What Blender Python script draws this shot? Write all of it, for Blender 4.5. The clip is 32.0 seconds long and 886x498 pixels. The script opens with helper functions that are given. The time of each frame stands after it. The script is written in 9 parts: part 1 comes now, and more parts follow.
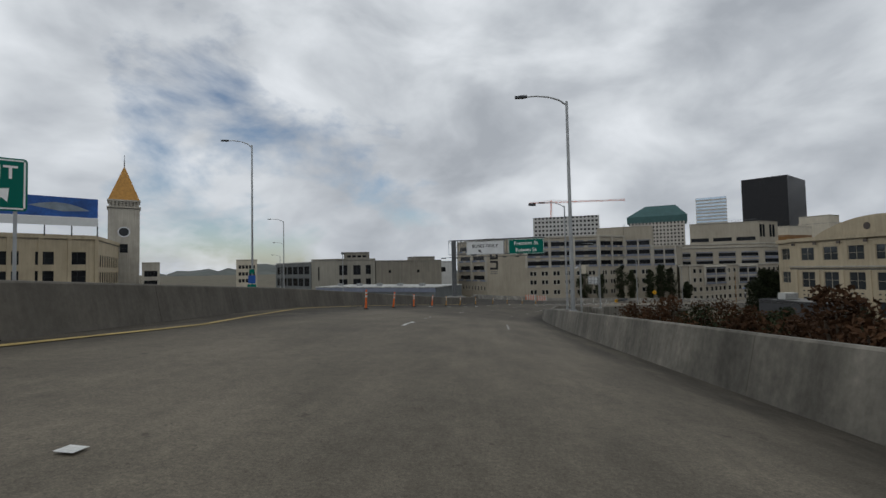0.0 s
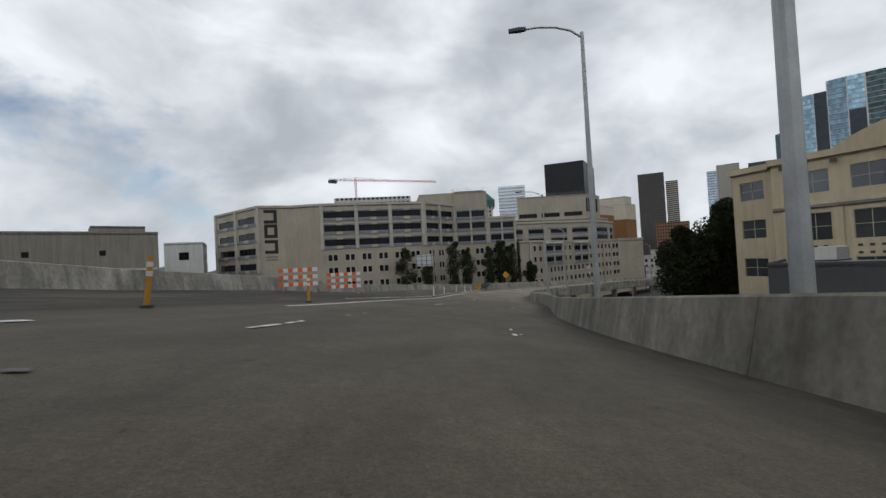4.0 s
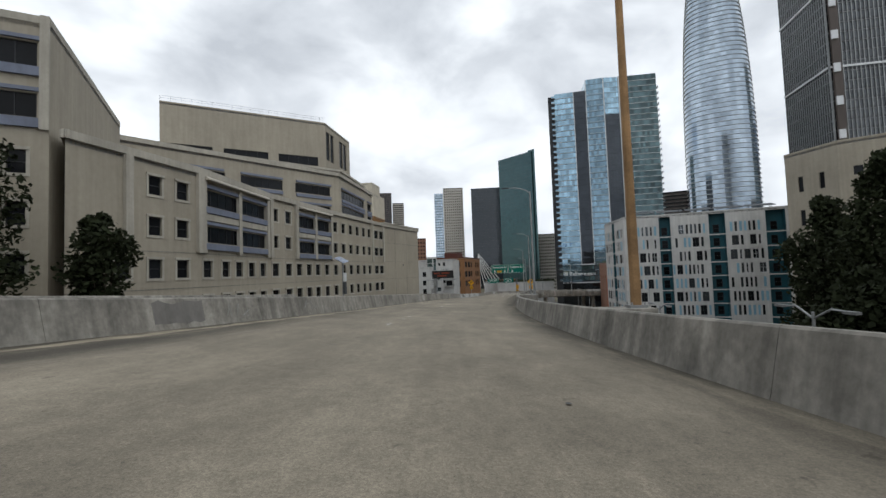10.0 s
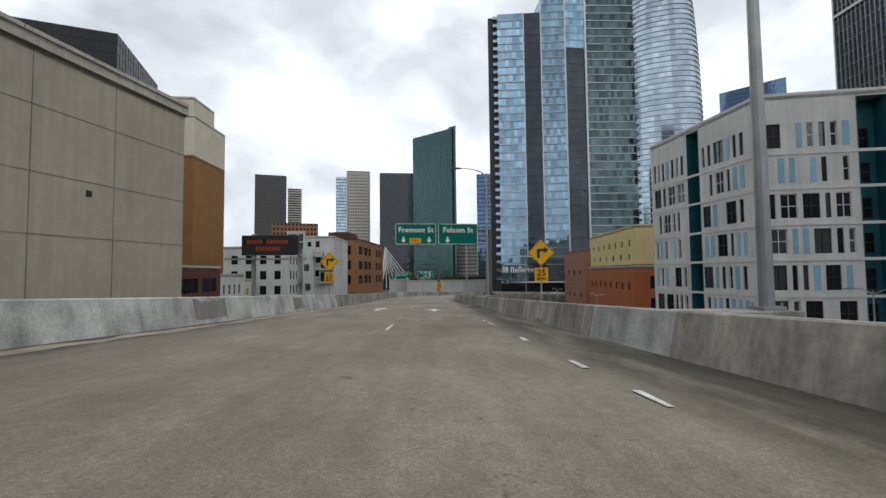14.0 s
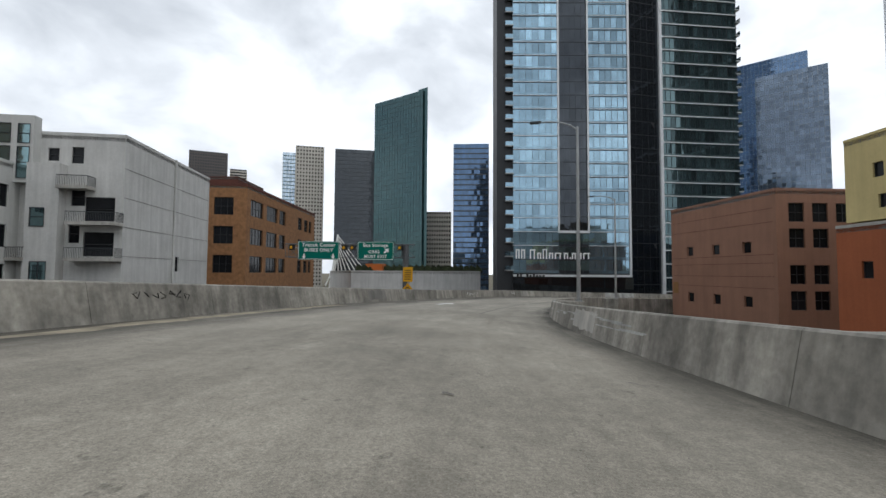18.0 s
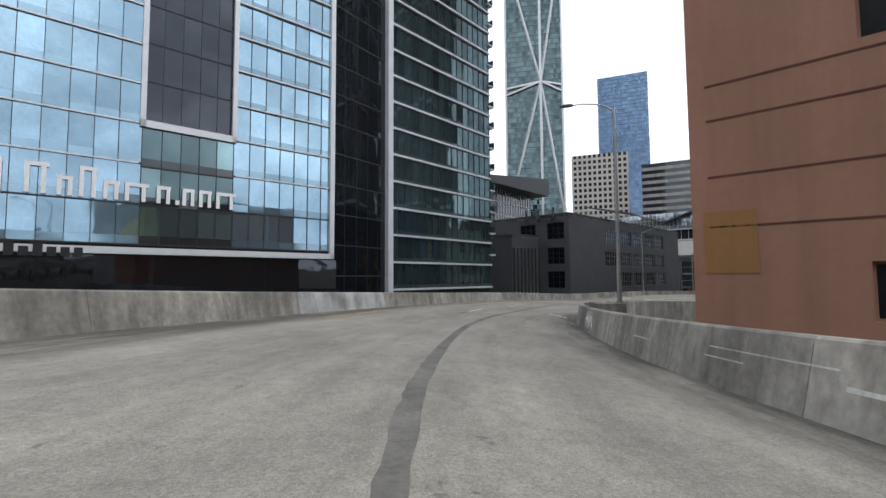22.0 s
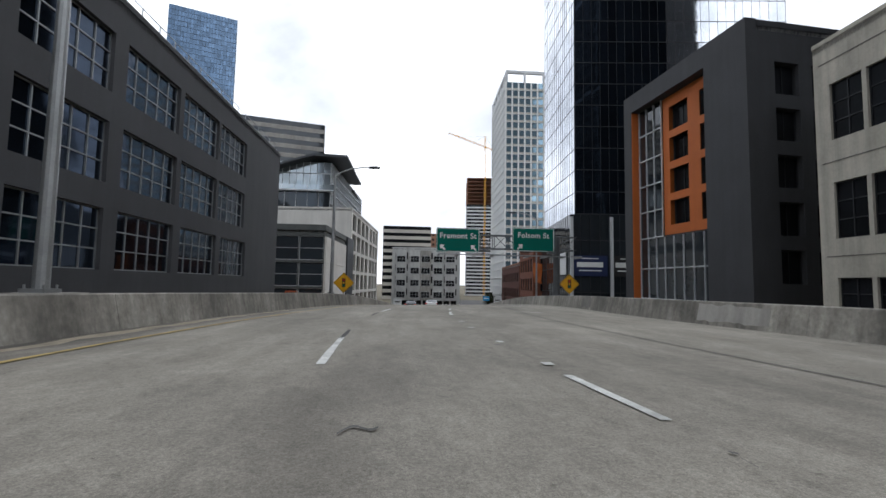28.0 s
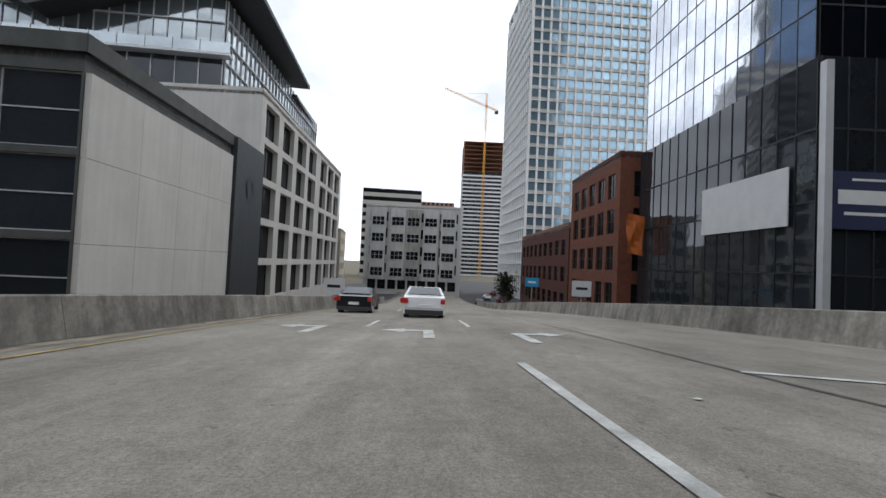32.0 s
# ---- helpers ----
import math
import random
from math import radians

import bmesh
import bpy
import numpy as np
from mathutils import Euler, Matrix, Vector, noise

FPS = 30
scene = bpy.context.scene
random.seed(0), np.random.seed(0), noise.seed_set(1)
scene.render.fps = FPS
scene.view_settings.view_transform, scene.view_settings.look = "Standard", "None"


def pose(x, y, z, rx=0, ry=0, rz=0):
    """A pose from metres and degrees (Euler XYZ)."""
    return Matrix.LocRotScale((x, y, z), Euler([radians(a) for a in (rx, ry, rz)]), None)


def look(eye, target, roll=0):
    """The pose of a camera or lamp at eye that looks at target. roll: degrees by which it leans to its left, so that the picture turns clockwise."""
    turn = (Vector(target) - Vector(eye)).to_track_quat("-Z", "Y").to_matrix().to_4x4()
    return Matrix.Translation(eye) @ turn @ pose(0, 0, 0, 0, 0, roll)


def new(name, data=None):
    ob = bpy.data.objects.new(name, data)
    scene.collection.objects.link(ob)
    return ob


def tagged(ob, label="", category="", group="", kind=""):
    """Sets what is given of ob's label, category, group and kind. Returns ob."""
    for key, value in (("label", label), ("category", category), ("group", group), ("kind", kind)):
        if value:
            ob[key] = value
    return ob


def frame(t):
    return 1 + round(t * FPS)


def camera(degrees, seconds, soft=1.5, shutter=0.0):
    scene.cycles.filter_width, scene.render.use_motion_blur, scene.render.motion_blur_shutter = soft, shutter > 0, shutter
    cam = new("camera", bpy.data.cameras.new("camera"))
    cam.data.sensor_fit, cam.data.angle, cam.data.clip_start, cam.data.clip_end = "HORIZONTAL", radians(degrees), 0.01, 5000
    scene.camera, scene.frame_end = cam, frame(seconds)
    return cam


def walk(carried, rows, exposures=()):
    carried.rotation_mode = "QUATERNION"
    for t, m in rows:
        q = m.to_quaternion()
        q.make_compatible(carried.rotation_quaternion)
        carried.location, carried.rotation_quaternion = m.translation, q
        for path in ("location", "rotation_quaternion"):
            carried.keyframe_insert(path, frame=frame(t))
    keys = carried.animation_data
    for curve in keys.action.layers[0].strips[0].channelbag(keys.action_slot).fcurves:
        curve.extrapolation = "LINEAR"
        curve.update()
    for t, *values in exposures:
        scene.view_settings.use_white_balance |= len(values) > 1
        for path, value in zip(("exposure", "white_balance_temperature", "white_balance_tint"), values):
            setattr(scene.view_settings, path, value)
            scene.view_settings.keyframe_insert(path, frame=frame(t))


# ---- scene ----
cam = camera(87.7, 32.0)
METRES, EYE, TILT, LEAN, TURN = 620.0, 40.0, 0.0, 0.0, 0.0
ROWS = [
    (0.0, -0.0159, 0.0177, 0.0051, -3.04, 2.33, 1.19),
    (0.5, -0.0142, 0.0333, 0.004, -6.05, 1.75, 1.98),
    (1.0, -0.0118, 0.0489, 0.0029, -9.11, 1.68, 2.71),
    (1.5, -0.0088, 0.0647, 0.0017, -12.21, 2.0, 3.18),
    (2.0, -0.0051, 0.0802, 0.0002, -15.42, 1.35, 3.59),
    (2.5, -0.0004, 0.0955, -0.0012, -18.68, 1.09, 3.46),
    (3.0, 0.0049, 0.1109, -0.0025, -21.61, 1.08, 3.39),
    (3.5, 0.0103, 0.126, -0.004, -24.57, 1.15, 3.22),
    (5.5, 0.0451, 0.1833, -0.0089, -33.27, 1.52, 3.08),
    (6.0, 0.0548, 0.1979, -0.0102, -36.29, 1.71, 3.04),
    (6.5, 0.0654, 0.2132, -0.0116, -39.42, 1.8, 3.03),
    (7.0, 0.0776, 0.228, -0.0128, -42.34, 1.95, 2.7),
    (7.5, 0.0901, 0.242, -0.014, -45.26, 2.26, 2.48),
    (8.0, 0.1033, 0.2552, -0.0154, -48.04, 2.53, 2.35),
    (8.5, 0.1172, 0.2681, -0.0164, -50.91, 2.42, 2.36),
    (9.0, 0.1322, 0.2801, -0.0175, -54.07, 2.73, 2.27),
    (9.5, 0.1471, 0.2904, -0.0187, -57.34, 3.07, 2.17),
    (10.0, 0.1636, 0.3005, -0.0196, -60.76, 3.04, 2.08),
    (10.5, 0.1807, 0.3098, -0.0207, -64.07, 3.08, 1.89),
    (11.0, 0.1977, 0.3182, -0.0214, -66.64, 3.2, 1.46),
    (11.5, 0.2152, 0.3259, -0.0222, -68.82, 3.33, 1.09),
    (12.0, 0.2328, 0.3327, -0.023, -70.17, 3.3, 0.9),
    (12.5, 0.2502, 0.3395, -0.0238, -70.85, 3.34, 0.65),
    (13.0, 0.2678, 0.346, -0.0246, -71.66, 3.07, 0.47),
    (13.5, 0.2852, 0.3524, -0.0255, -72.04, 2.75, 0.69),
    (14.0, 0.3022, 0.3588, -0.0265, -71.97, 3.01, 0.62),
    (14.5, 0.3194, 0.3651, -0.0274, -72.1, 3.18, 0.59),
    (15.0, 0.3367, 0.3713, -0.0281, -72.25, 2.87, 0.48),
    (15.5, 0.3533, 0.3771, -0.0289, -72.38, 2.75, 0.51),
    (17.5, 0.4144, 0.3981, -0.0314, -73.94, 2.81, -0.04),
    (18.0, 0.4293, 0.4023, -0.0321, -76.42, 2.91, -0.35),
    (18.5, 0.4444, 0.4055, -0.0327, -80.24, 2.89, -0.07),
    (19.0, 0.4595, 0.4075, -0.0334, -84.93, 2.72, 0.14),
    (19.5, 0.4738, 0.4085, -0.0342, -89.98, 3.04, 0.2),
    (20.0, 0.4884, 0.4081, -0.0348, -95.46, 3.56, 0.39),
    (20.5, 0.5027, 0.4064, -0.0353, -101.11, 3.48, 0.42),
    (21.0, 0.5169, 0.4035, -0.0358, -106.78, 3.35, 0.3),
    (21.5, 0.5303, 0.3991, -0.0364, -112.4, 3.44, 0.27),
    (22.0, 0.5432, 0.3934, -0.037, -117.93, 3.66, 0.35),
    (22.5, 0.5545, 0.3869, -0.0375, -123.4, 3.39, 0.12),
    (23.0, 0.5654, 0.3793, -0.0383, -128.75, 3.65, 0.51),
    (23.5, 0.5758, 0.3705, -0.0386, -134.13, 3.87, 0.68),
    (24.0, 0.5851, 0.3608, -0.0388, -139.82, 3.62, 0.43),
    (24.5, 0.5929, 0.3507, -0.0394, -144.98, 3.61, 0.42),
    (25.0, 0.5997, 0.34, -0.0397, -149.95, 3.98, 0.18),
    (25.5, 0.6058, 0.3288, -0.0401, -154.46, 4.15, -0.26),
    (26.0, 0.6111, 0.3173, -0.0406, -158.61, 3.92, -0.14),
    (26.5, 0.6154, 0.306, -0.041, -162.02, 4.09, -0.28),
    (28.5, 0.6357, 0.2638, -0.0411, -168.49, 4.25, -1.22),
    (29.0, 0.6382, 0.2519, -0.0414, -168.94, 4.11, -1.46),
    (29.5, 0.6407, 0.2404, -0.0417, -168.99, 4.06, -1.71),
    (30.0, 0.6432, 0.2292, -0.0418, -168.99, 3.87, -2.0),
    (30.5, 0.6455, 0.2183, -0.0421, -168.89, 3.81, -2.34),
    (31.0, 0.6482, 0.2079, -0.0425, -168.86, 3.1, -2.55),
    (31.5, 0.6504, 0.199, -0.043, -168.91, 2.63, -2.76),
    (32.0, 0.6528, 0.1897, -0.0435, -169.15, 1.84, -2.66),
]
walk(cam, [(t, pose(0, 0, EYE, TILT, LEAN, TURN) @ pose(METRES * x, METRES * y, METRES * z, 90 + pitch, roll, yaw)) for t, x, y, z, yaw, pitch, roll in ROWS],
     exposures=[(0, -0.9, 6350, 8), (2, -0.78, 6350, 8), (3.5, -0.66, 6350, 8), (7, -0.48, 6350, 8), (9, -0.33, 6350, 8), (13, -0.18, 6350, 8), (19, -0.1, 6300, 8), (20, -0.06, 6300, 9), (21, 0.18, 6250, 10), (22, 0.5, 6250, 11), (23, 0.16, 6250, 10), (26, 0.3, 6250, 10), (30, 0.3, 6250, 11), (32, 0.32, 6250, 11)])

# ---- sky, sun ----
world = bpy.data.worlds.new("overcast_sky")
scene.world = world
world.use_nodes = True
wn, wl = world.node_tree.nodes, world.node_tree.links
wn.clear()
w_out, w_bg = wn.new("ShaderNodeOutputWorld"), wn.new("ShaderNodeBackground")
w_tc, w_sep = wn.new("ShaderNodeTexCoord"), wn.new("ShaderNodeSeparateXYZ")
wl.new(w_tc.outputs["Generated"], w_sep.inputs[0])


def wmath(op, a, b):
    n = wn.new("ShaderNodeMath")
    n.operation = op
    for i, v in enumerate((a, b)):
        if isinstance(v, (int, float)):
            n.inputs[i].default_value = v
        else:
            wl.new(v, n.inputs[i])
    return n.outputs[0]


def wnoise(scale, detail, rough, offset):
    m = wn.new("ShaderNodeMapping")
    m.inputs["Location"].default_value = offset
    m.inputs["Scale"].default_value = (1, 1, 1.7)
    wl.new(w_tc.outputs["Generated"], m.inputs[0])
    n = wn.new("ShaderNodeTexNoise")
    n.inputs["Scale"].default_value, n.inputs["Detail"].default_value, n.inputs["Roughness"].default_value = scale, detail, rough
    n.inputs["Distortion"].default_value = 0.25
    wl.new(m.outputs[0], n.inputs["Vector"])
    return n.outputs["Fac"]


def wramp(fac, stops):
    r = wn.new("ShaderNodeValToRGB")
    while len(r.color_ramp.elements) < len(stops):
        r.color_ramp.elements.new(0.5)
    for e, (p, c) in zip(r.color_ramp.elements, stops):
        e.position, e.color = p, (*c, 1)
    wl.new(fac, r.inputs[0])
    return r.outputs[0]


w_cloud = wramp(wnoise(3.9, 9, 0.5, (3.1, 1.7, 0.4)), [(0.30, (0.50, 0.525, 0.57)), (0.43, (0.64, 0.665, 0.71)), (0.53, (0.80, 0.825, 0.865)), (0.66, (1.0, 1.02, 1.06))])
w_dot = wn.new("ShaderNodeVectorMath")
w_dot.operation = "DOT_PRODUCT"
wl.new(w_tc.outputs["Generated"], w_dot.inputs[0])
w_dot.inputs[1].default_value = (-0.27, 0.95, 0.17)
w_gap = wramp(wmath("ADD", wmath("SUBTRACT", w_dot.outputs["Value"], 0.52), wmath("MULTIPLY", wnoise(4.2, 6, 0.55, (8.4, 5.2, 2)), 0.26)), [(0.0, (0, 0, 0)), (0.585, (0, 0, 0)), (0.63, (0.9, 0.9, 0.9))])
w_sky = wn.new("ShaderNodeTexSky")
w_sky.sky_type, w_sky.sun_disc = "NISHITA", False
w_sky.sun_elevation, w_sky.sun_rotation = radians(52), radians(200)
w_scale = wn.new("ShaderNodeMix")
w_scale.data_type, w_scale.blend_type, w_scale.inputs[0].default_value = "RGBA", "MULTIPLY", 1.0
wl.new(w_sky.outputs[0], w_scale.inputs[6])
w_scale.inputs[7].default_value = (0.11, 0.11, 0.11, 1)
w_mix = wn.new("ShaderNodeMix")
w_mix.data_type = "RGBA"
wl.new(w_gap, w_mix.inputs[0])
wl.new(w_cloud, w_mix.inputs[6])
wl.new(w_scale.outputs[2], w_mix.inputs[7])
wl.new(w_mix.outputs[2], w_bg.inputs[0])
w_bg.inputs[1].default_value = 1.42
wl.new(w_bg.outputs[0], w_out.inputs[0])

sun_data = bpy.data.lights.new("sun", "SUN")
sun_data.energy, sun_data.angle, sun_data.color = 0.55, radians(25), (1.0, 0.96, 0.9)
sun_ob = new("sun", sun_data)
sun_ob.matrix_world = look((0, 0, 300), (60, 160, 60))


# ---- materials ----
def surf(name, col, rough=0.8, metal=0.0, var=0.22, scale=0.35, streak=0.0, bump=0.25, bscale=9.0, rand=0.0, spec=0.4, wobble=0.0, stretch=(1, 1, 1), island=0.0, sscale=1.6):
    m = bpy.data.materials.new(name)
    m.use_nodes = True
    n, l = m.node_tree.nodes, m.node_tree.links
    b = n["Principled BSDF"]
    b.inputs["Roughness"].default_value, b.inputs["Metallic"].default_value = rough, metal
    b.inputs["Specular IOR Level"].default_value = spec
    geo = n.new("ShaderNodeNewGeometry")

    def noise_(sc, det, mul):
        mp = n.new("ShaderNodeMapping")
        mp.inputs["Scale"].default_value = mul
        l.new(geo.outputs["Position"], mp.inputs[0])
        t = n.new("ShaderNodeTexNoise")
        t.inputs["Scale"].default_value, t.inputs["Detail"].default_value, t.inputs["Roughness"].default_value = sc, det, 0.6
        l.new(mp.outputs[0], t.inputs["Vector"])
        return t.outputs["Fac"]

    def rng(f, lo, hi):
        r = n.new("ShaderNodeMapRange")
        r.inputs["From Min"].default_value, r.inputs["From Max"].default_value = 0.3, 0.7
        r.inputs["To Min"].default_value, r.inputs["To Max"].default_value = lo, hi
        l.new(f, r.inputs[0])
        return r.outputs[0]

    def mul(a, b_):
        k = n.new("ShaderNodeMath")
        k.operation = "MULTIPLY"
        l.new(a, k.inputs[0])
        l.new(b_, k.inputs[1])
        return k.outputs[0]

    f = mul(rng(noise_(scale, 5, stretch), 1 - var, 1 + var), rng(noise_(scale * 17, 3, (1, 1, 1)), 1 - var * 0.4, 1 + var * 0.4))
    if streak:
        f = mul(f, rng(noise_(sscale, 4, (1, 1, 0.06)), 1 - streak, 1 + streak * 0.4))
    if island:
        r = n.new("ShaderNodeMapRange")
        r.inputs["To Min"].default_value, r.inputs["To Max"].default_value = 1 - island, 1 + island * 0.6
        l.new(geo.outputs["Random Per Island"], r.inputs[0])
        f = mul(f, r.outputs[0])
    if rand:
        oi = n.new("ShaderNodeObjectInfo")
        r = n.new("ShaderNodeMapRange")
        r.inputs["To Min"].default_value, r.inputs["To Max"].default_value = 1 - rand, 1 + rand
        l.new(oi.outputs["Random"], r.inputs[0])
        f = mul(f, r.outputs[0])
    mx = n.new("ShaderNodeVectorMath")
    mx.operation = "SCALE"
    mx.inputs[0].default_value = col
    l.new(f, mx.inputs["Scale"])
    l.new(mx.outputs[0], b.inputs["Base Color"])
    if bump:
        bp = n.new("ShaderNodeBump")
        bp.inputs["Strength"].default_value, bp.inputs["Distance"].default_value = bump, 0.02
        l.new(noise_(bscale, 4, (1, 1, 1)), bp.inputs["Height"])
        l.new(bp.outputs[0], b.inputs["Normal"])
    if wobble:
        bp = n.new("ShaderNodeBump")
        bp.inputs["Strength"].default_value, bp.inputs["Distance"].default_value = wobble, 0.05
        l.new(noise_(0.7, 1, (1, 1, 1)), bp.inputs["Height"])
        l.new(bp.outputs[0], b.inputs["Normal"])
    return m


def glass(name, col, metal=0.35, rough=0.04, var=0.15, rand=0.2, wobble=0.12, island=0.16):
    return surf(name, col, rough, metal, var, 0.25, 0, 0, 1, rand, 0.8, wobble, island=island)


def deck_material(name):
    """Worn deck: dark asphalt on the first curve, pale ground concrete after it; grit, lengthwise streaks, darker
    edges.
    """
    m = bpy.data.materials.new(name)
    m.use_nodes = True
    n, l = m.node_tree.nodes, m.node_tree.links
    b = n["Principled BSDF"]
    b.inputs["Roughness"].default_value, b.inputs["Specular IOR Level"].default_value = 0.88, 0.3
    uv = n.new("ShaderNodeUVMap")
    uv.uv_map = "deck"
    sep = n.new("ShaderNodeSeparateXYZ")
    l.new(uv.outputs[0], sep.inputs[0])

    def noise_(sc, mul, det=3, rough=0.6):
        mp = n.new("ShaderNodeMapping")
        mp.inputs["Scale"].default_value = mul
        l.new(uv.outputs[0], mp.inputs[0])
        t = n.new("ShaderNodeTexNoise")
        t.inputs["Scale"].default_value, t.inputs["Detail"].default_value, t.inputs["Roughness"].default_value = sc, det, rough
        l.new(mp.outputs[0], t.inputs["Vector"])
        return t.outputs["Fac"]

    def rng(f, a, c, lo, hi, smooth=False):
        r = n.new("ShaderNodeMapRange")
        r.interpolation_type = "SMOOTHSTEP" if smooth else "LINEAR"
        r.inputs["From Min"].default_value, r.inputs["From Max"].default_value = a, c
        r.inputs["To Min"].default_value, r.inputs["To Max"].default_value = lo, hi
        l.new(f, r.inputs[0])
        return r.outputs[0]

    def op(kind, a, c):
        k = n.new("ShaderNodeMath")
        k.operation = kind
        for i_, v in enumerate((a, c)):
            if isinstance(v, (int, float)):
                k.inputs[i_].default_value = v
            else:
                l.new(v, k.inputs[i_])
        return k.outputs[0]

    grit = noise_(1.0, (34, 30, 1), 2, 0.8)
    f = rng(grit, 0.3, 0.7, 0.74, 1.26)
    f = op("MULTIPLY", f, rng(noise_(1.0, (110, 95, 1), 2), 0.25, 0.75, 0.68, 1.32))
    f = op("MULTIPLY", f, rng(noise_(1.0, (7.3, 5.1, 1), 4, 0.7), 0.3, 0.7, 0.84, 1.16))
    f = op("MULTIPLY", f, rng(noise_(1.0, (2.2, 0.05, 1), 5, 0.65), 0.3, 0.7, 0.9, 1.08))
    f = op("MULTIPLY", f, rng(noise_(1.0, (0.3, 0.12, 1), 5, 0.65), 0.3, 0.7, 0.7, 1.24))
    f = op("MULTIPLY", f, rng(noise_(1.0, (1.1, 0.5, 1), 6, 0.7), 0.32, 0.68, 0.82, 1.14))
    spots = rng(noise_(1.0, (3.1, 2.3, 1), 4, 0.75), 0.63, 0.7, 1.0, 0.62, True)
    f = op("MULTIPLY", f, spots)
    chips = rng(noise_(1.0, (16, 13, 1), 3, 0.8), 0.66, 0.71, 1.0, 0.6, True)
    f = op("MULTIPLY", f, chips)
    pale = rng(noise_(1.0, (0.55, 0.2, 1), 6, 0.7), 0.6, 0.68, 1.0, 1.18, True)
    f = op("MULTIPLY", f, pale)
    # Colour goes darker towards the left and right edge, broken up by noise.
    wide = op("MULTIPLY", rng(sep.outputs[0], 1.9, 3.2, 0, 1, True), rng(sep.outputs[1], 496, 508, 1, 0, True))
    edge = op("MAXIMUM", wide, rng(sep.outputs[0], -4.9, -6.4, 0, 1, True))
    edge_dark = op("MULTIPLY", edge, rng(noise_(1.0, (0.9, 0.13, 1), 5, 0.7), 0.36, 0.56, 0.35, 1, True))
    f = op("MULTIPLY", f, op("SUBTRACT", 1.0, op("MULTIPLY", edge_dark, 0.66)))
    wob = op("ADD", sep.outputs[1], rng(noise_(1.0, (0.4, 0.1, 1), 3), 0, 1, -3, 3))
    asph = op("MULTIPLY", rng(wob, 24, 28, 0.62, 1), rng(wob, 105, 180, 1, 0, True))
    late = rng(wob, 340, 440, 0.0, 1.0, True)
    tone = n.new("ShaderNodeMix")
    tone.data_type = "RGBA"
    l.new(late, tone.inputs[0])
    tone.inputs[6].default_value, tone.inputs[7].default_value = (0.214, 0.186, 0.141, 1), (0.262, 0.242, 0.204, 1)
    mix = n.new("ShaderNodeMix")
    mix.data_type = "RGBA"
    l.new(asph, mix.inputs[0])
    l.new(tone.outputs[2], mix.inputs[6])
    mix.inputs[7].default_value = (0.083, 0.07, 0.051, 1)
    sc_ = n.new("ShaderNodeVectorMath")
    sc_.operation = "SCALE"
    l.new(mix.outputs[2], sc_.inputs[0])
    l.new(f, sc_.inputs["Scale"])
    l.new(sc_.outputs[0], b.inputs["Base Color"])
    bp = n.new("ShaderNodeBump")
    bp.inputs["Strength"].default_value, bp.inputs["Distance"].default_value = 0.4, 0.006
    l.new(grit, bp.inputs["Height"])
    l.new(bp.outputs[0], b.inputs["Normal"])
    return m


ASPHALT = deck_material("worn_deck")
CONC = surf("grey_concrete", (0.36, 0.345, 0.315), 0.88, 0, 0.2, 0.25, 0.28, 0.35, 7, 0.12)
PARAPET = surf("weathered_parapet_concrete", (0.268, 0.252, 0.22), 0.9, 0, 0.45, 0.45, 0.42, 0.4, 7, 0.14, sscale=2.6)
# Much darker tone of the parapet concrete, for the first left parapet.
PARAPET_D = surf("dark_brown_parapet_concrete", (0.105, 0.094, 0.077), 0.9, 0, 0.3, 0.55, 0.24, 0.35, 7, 0.12, sscale=4.0)
# Darker tone of PARAPET, for the right side up to station 150.
PARAPET_M = surf("darker_parapet_concrete", (0.155, 0.143, 0.118), 0.9, 0, 0.45, 0.5, 0.4, 0.4, 7, 0.14, sscale=2.6)
CONC_D = surf("stained_concrete", (0.2, 0.19, 0.175), 0.9, 0, 0.25, 0.3, 0.3, 0.35, 7, 0.1)
WHITEWASH = surf("whitewashed_concrete", (0.43, 0.43, 0.41), 0.85, 0, 0.4, 0.9, 0.3, 0.3, 6, 0.1)
CREAM = surf("cream_precast", (0.355, 0.318, 0.252), 0.85, 0, 0.12, 0.1, 0.12, 0.25, 8)
CREAM_D = surf("cream_precast_spandrel", (0.42, 0.39, 0.33), 0.85, 0, 0.14, 0.2, 0.2, 0.2, 8)
BLUEGREY = surf("blue_grey_sill", (0.17, 0.19, 0.25), 0.7, 0, 0.15, 0.5, 0.1, 0.1, 8)
BEIGE = surf("beige_stucco", (0.46, 0.386, 0.267), 0.85, 0, 0.1, 0.2, 0.14, 0.25, 12)
WHITE_ST = surf("white_stucco", (0.52, 0.515, 0.495), 0.85, 0, 0.12, 0.25, 0.16, 0.2, 12)
GREY_ST = surf("pale_grey_panel", (0.52, 0.52, 0.5), 0.8, 0, 0.08, 0.3, 0.12, 0.15, 10)
TEAL = surf("teal_panel", (0.012, 0.085, 0.11), 0.6, 0, 0.15, 0.4, 0.1, 0.05, 8)
SKYBLUE = surf("pale_blue_panel", (0.2, 0.36, 0.46), 0.6, 0, 0.1, 0.4, 0.05, 0.05, 8, 0.15)
BROWN_ST = surf("red_brown_panel", (0.25, 0.13, 0.085), 0.75, 0, 0.08, 0.3, 0.12, 0.12, 10)
RUST = surf("rust_orange_stucco", (0.306, 0.0892, 0.034), 0.8, 0, 0.1, 0.3, 0.12, 0.15, 10)
YELLOW_ST = surf("butter_yellow_siding", (0.527, 0.433, 0.204), 0.8, 0, 0.08, 0.3, 0.1, 0.15, 10)
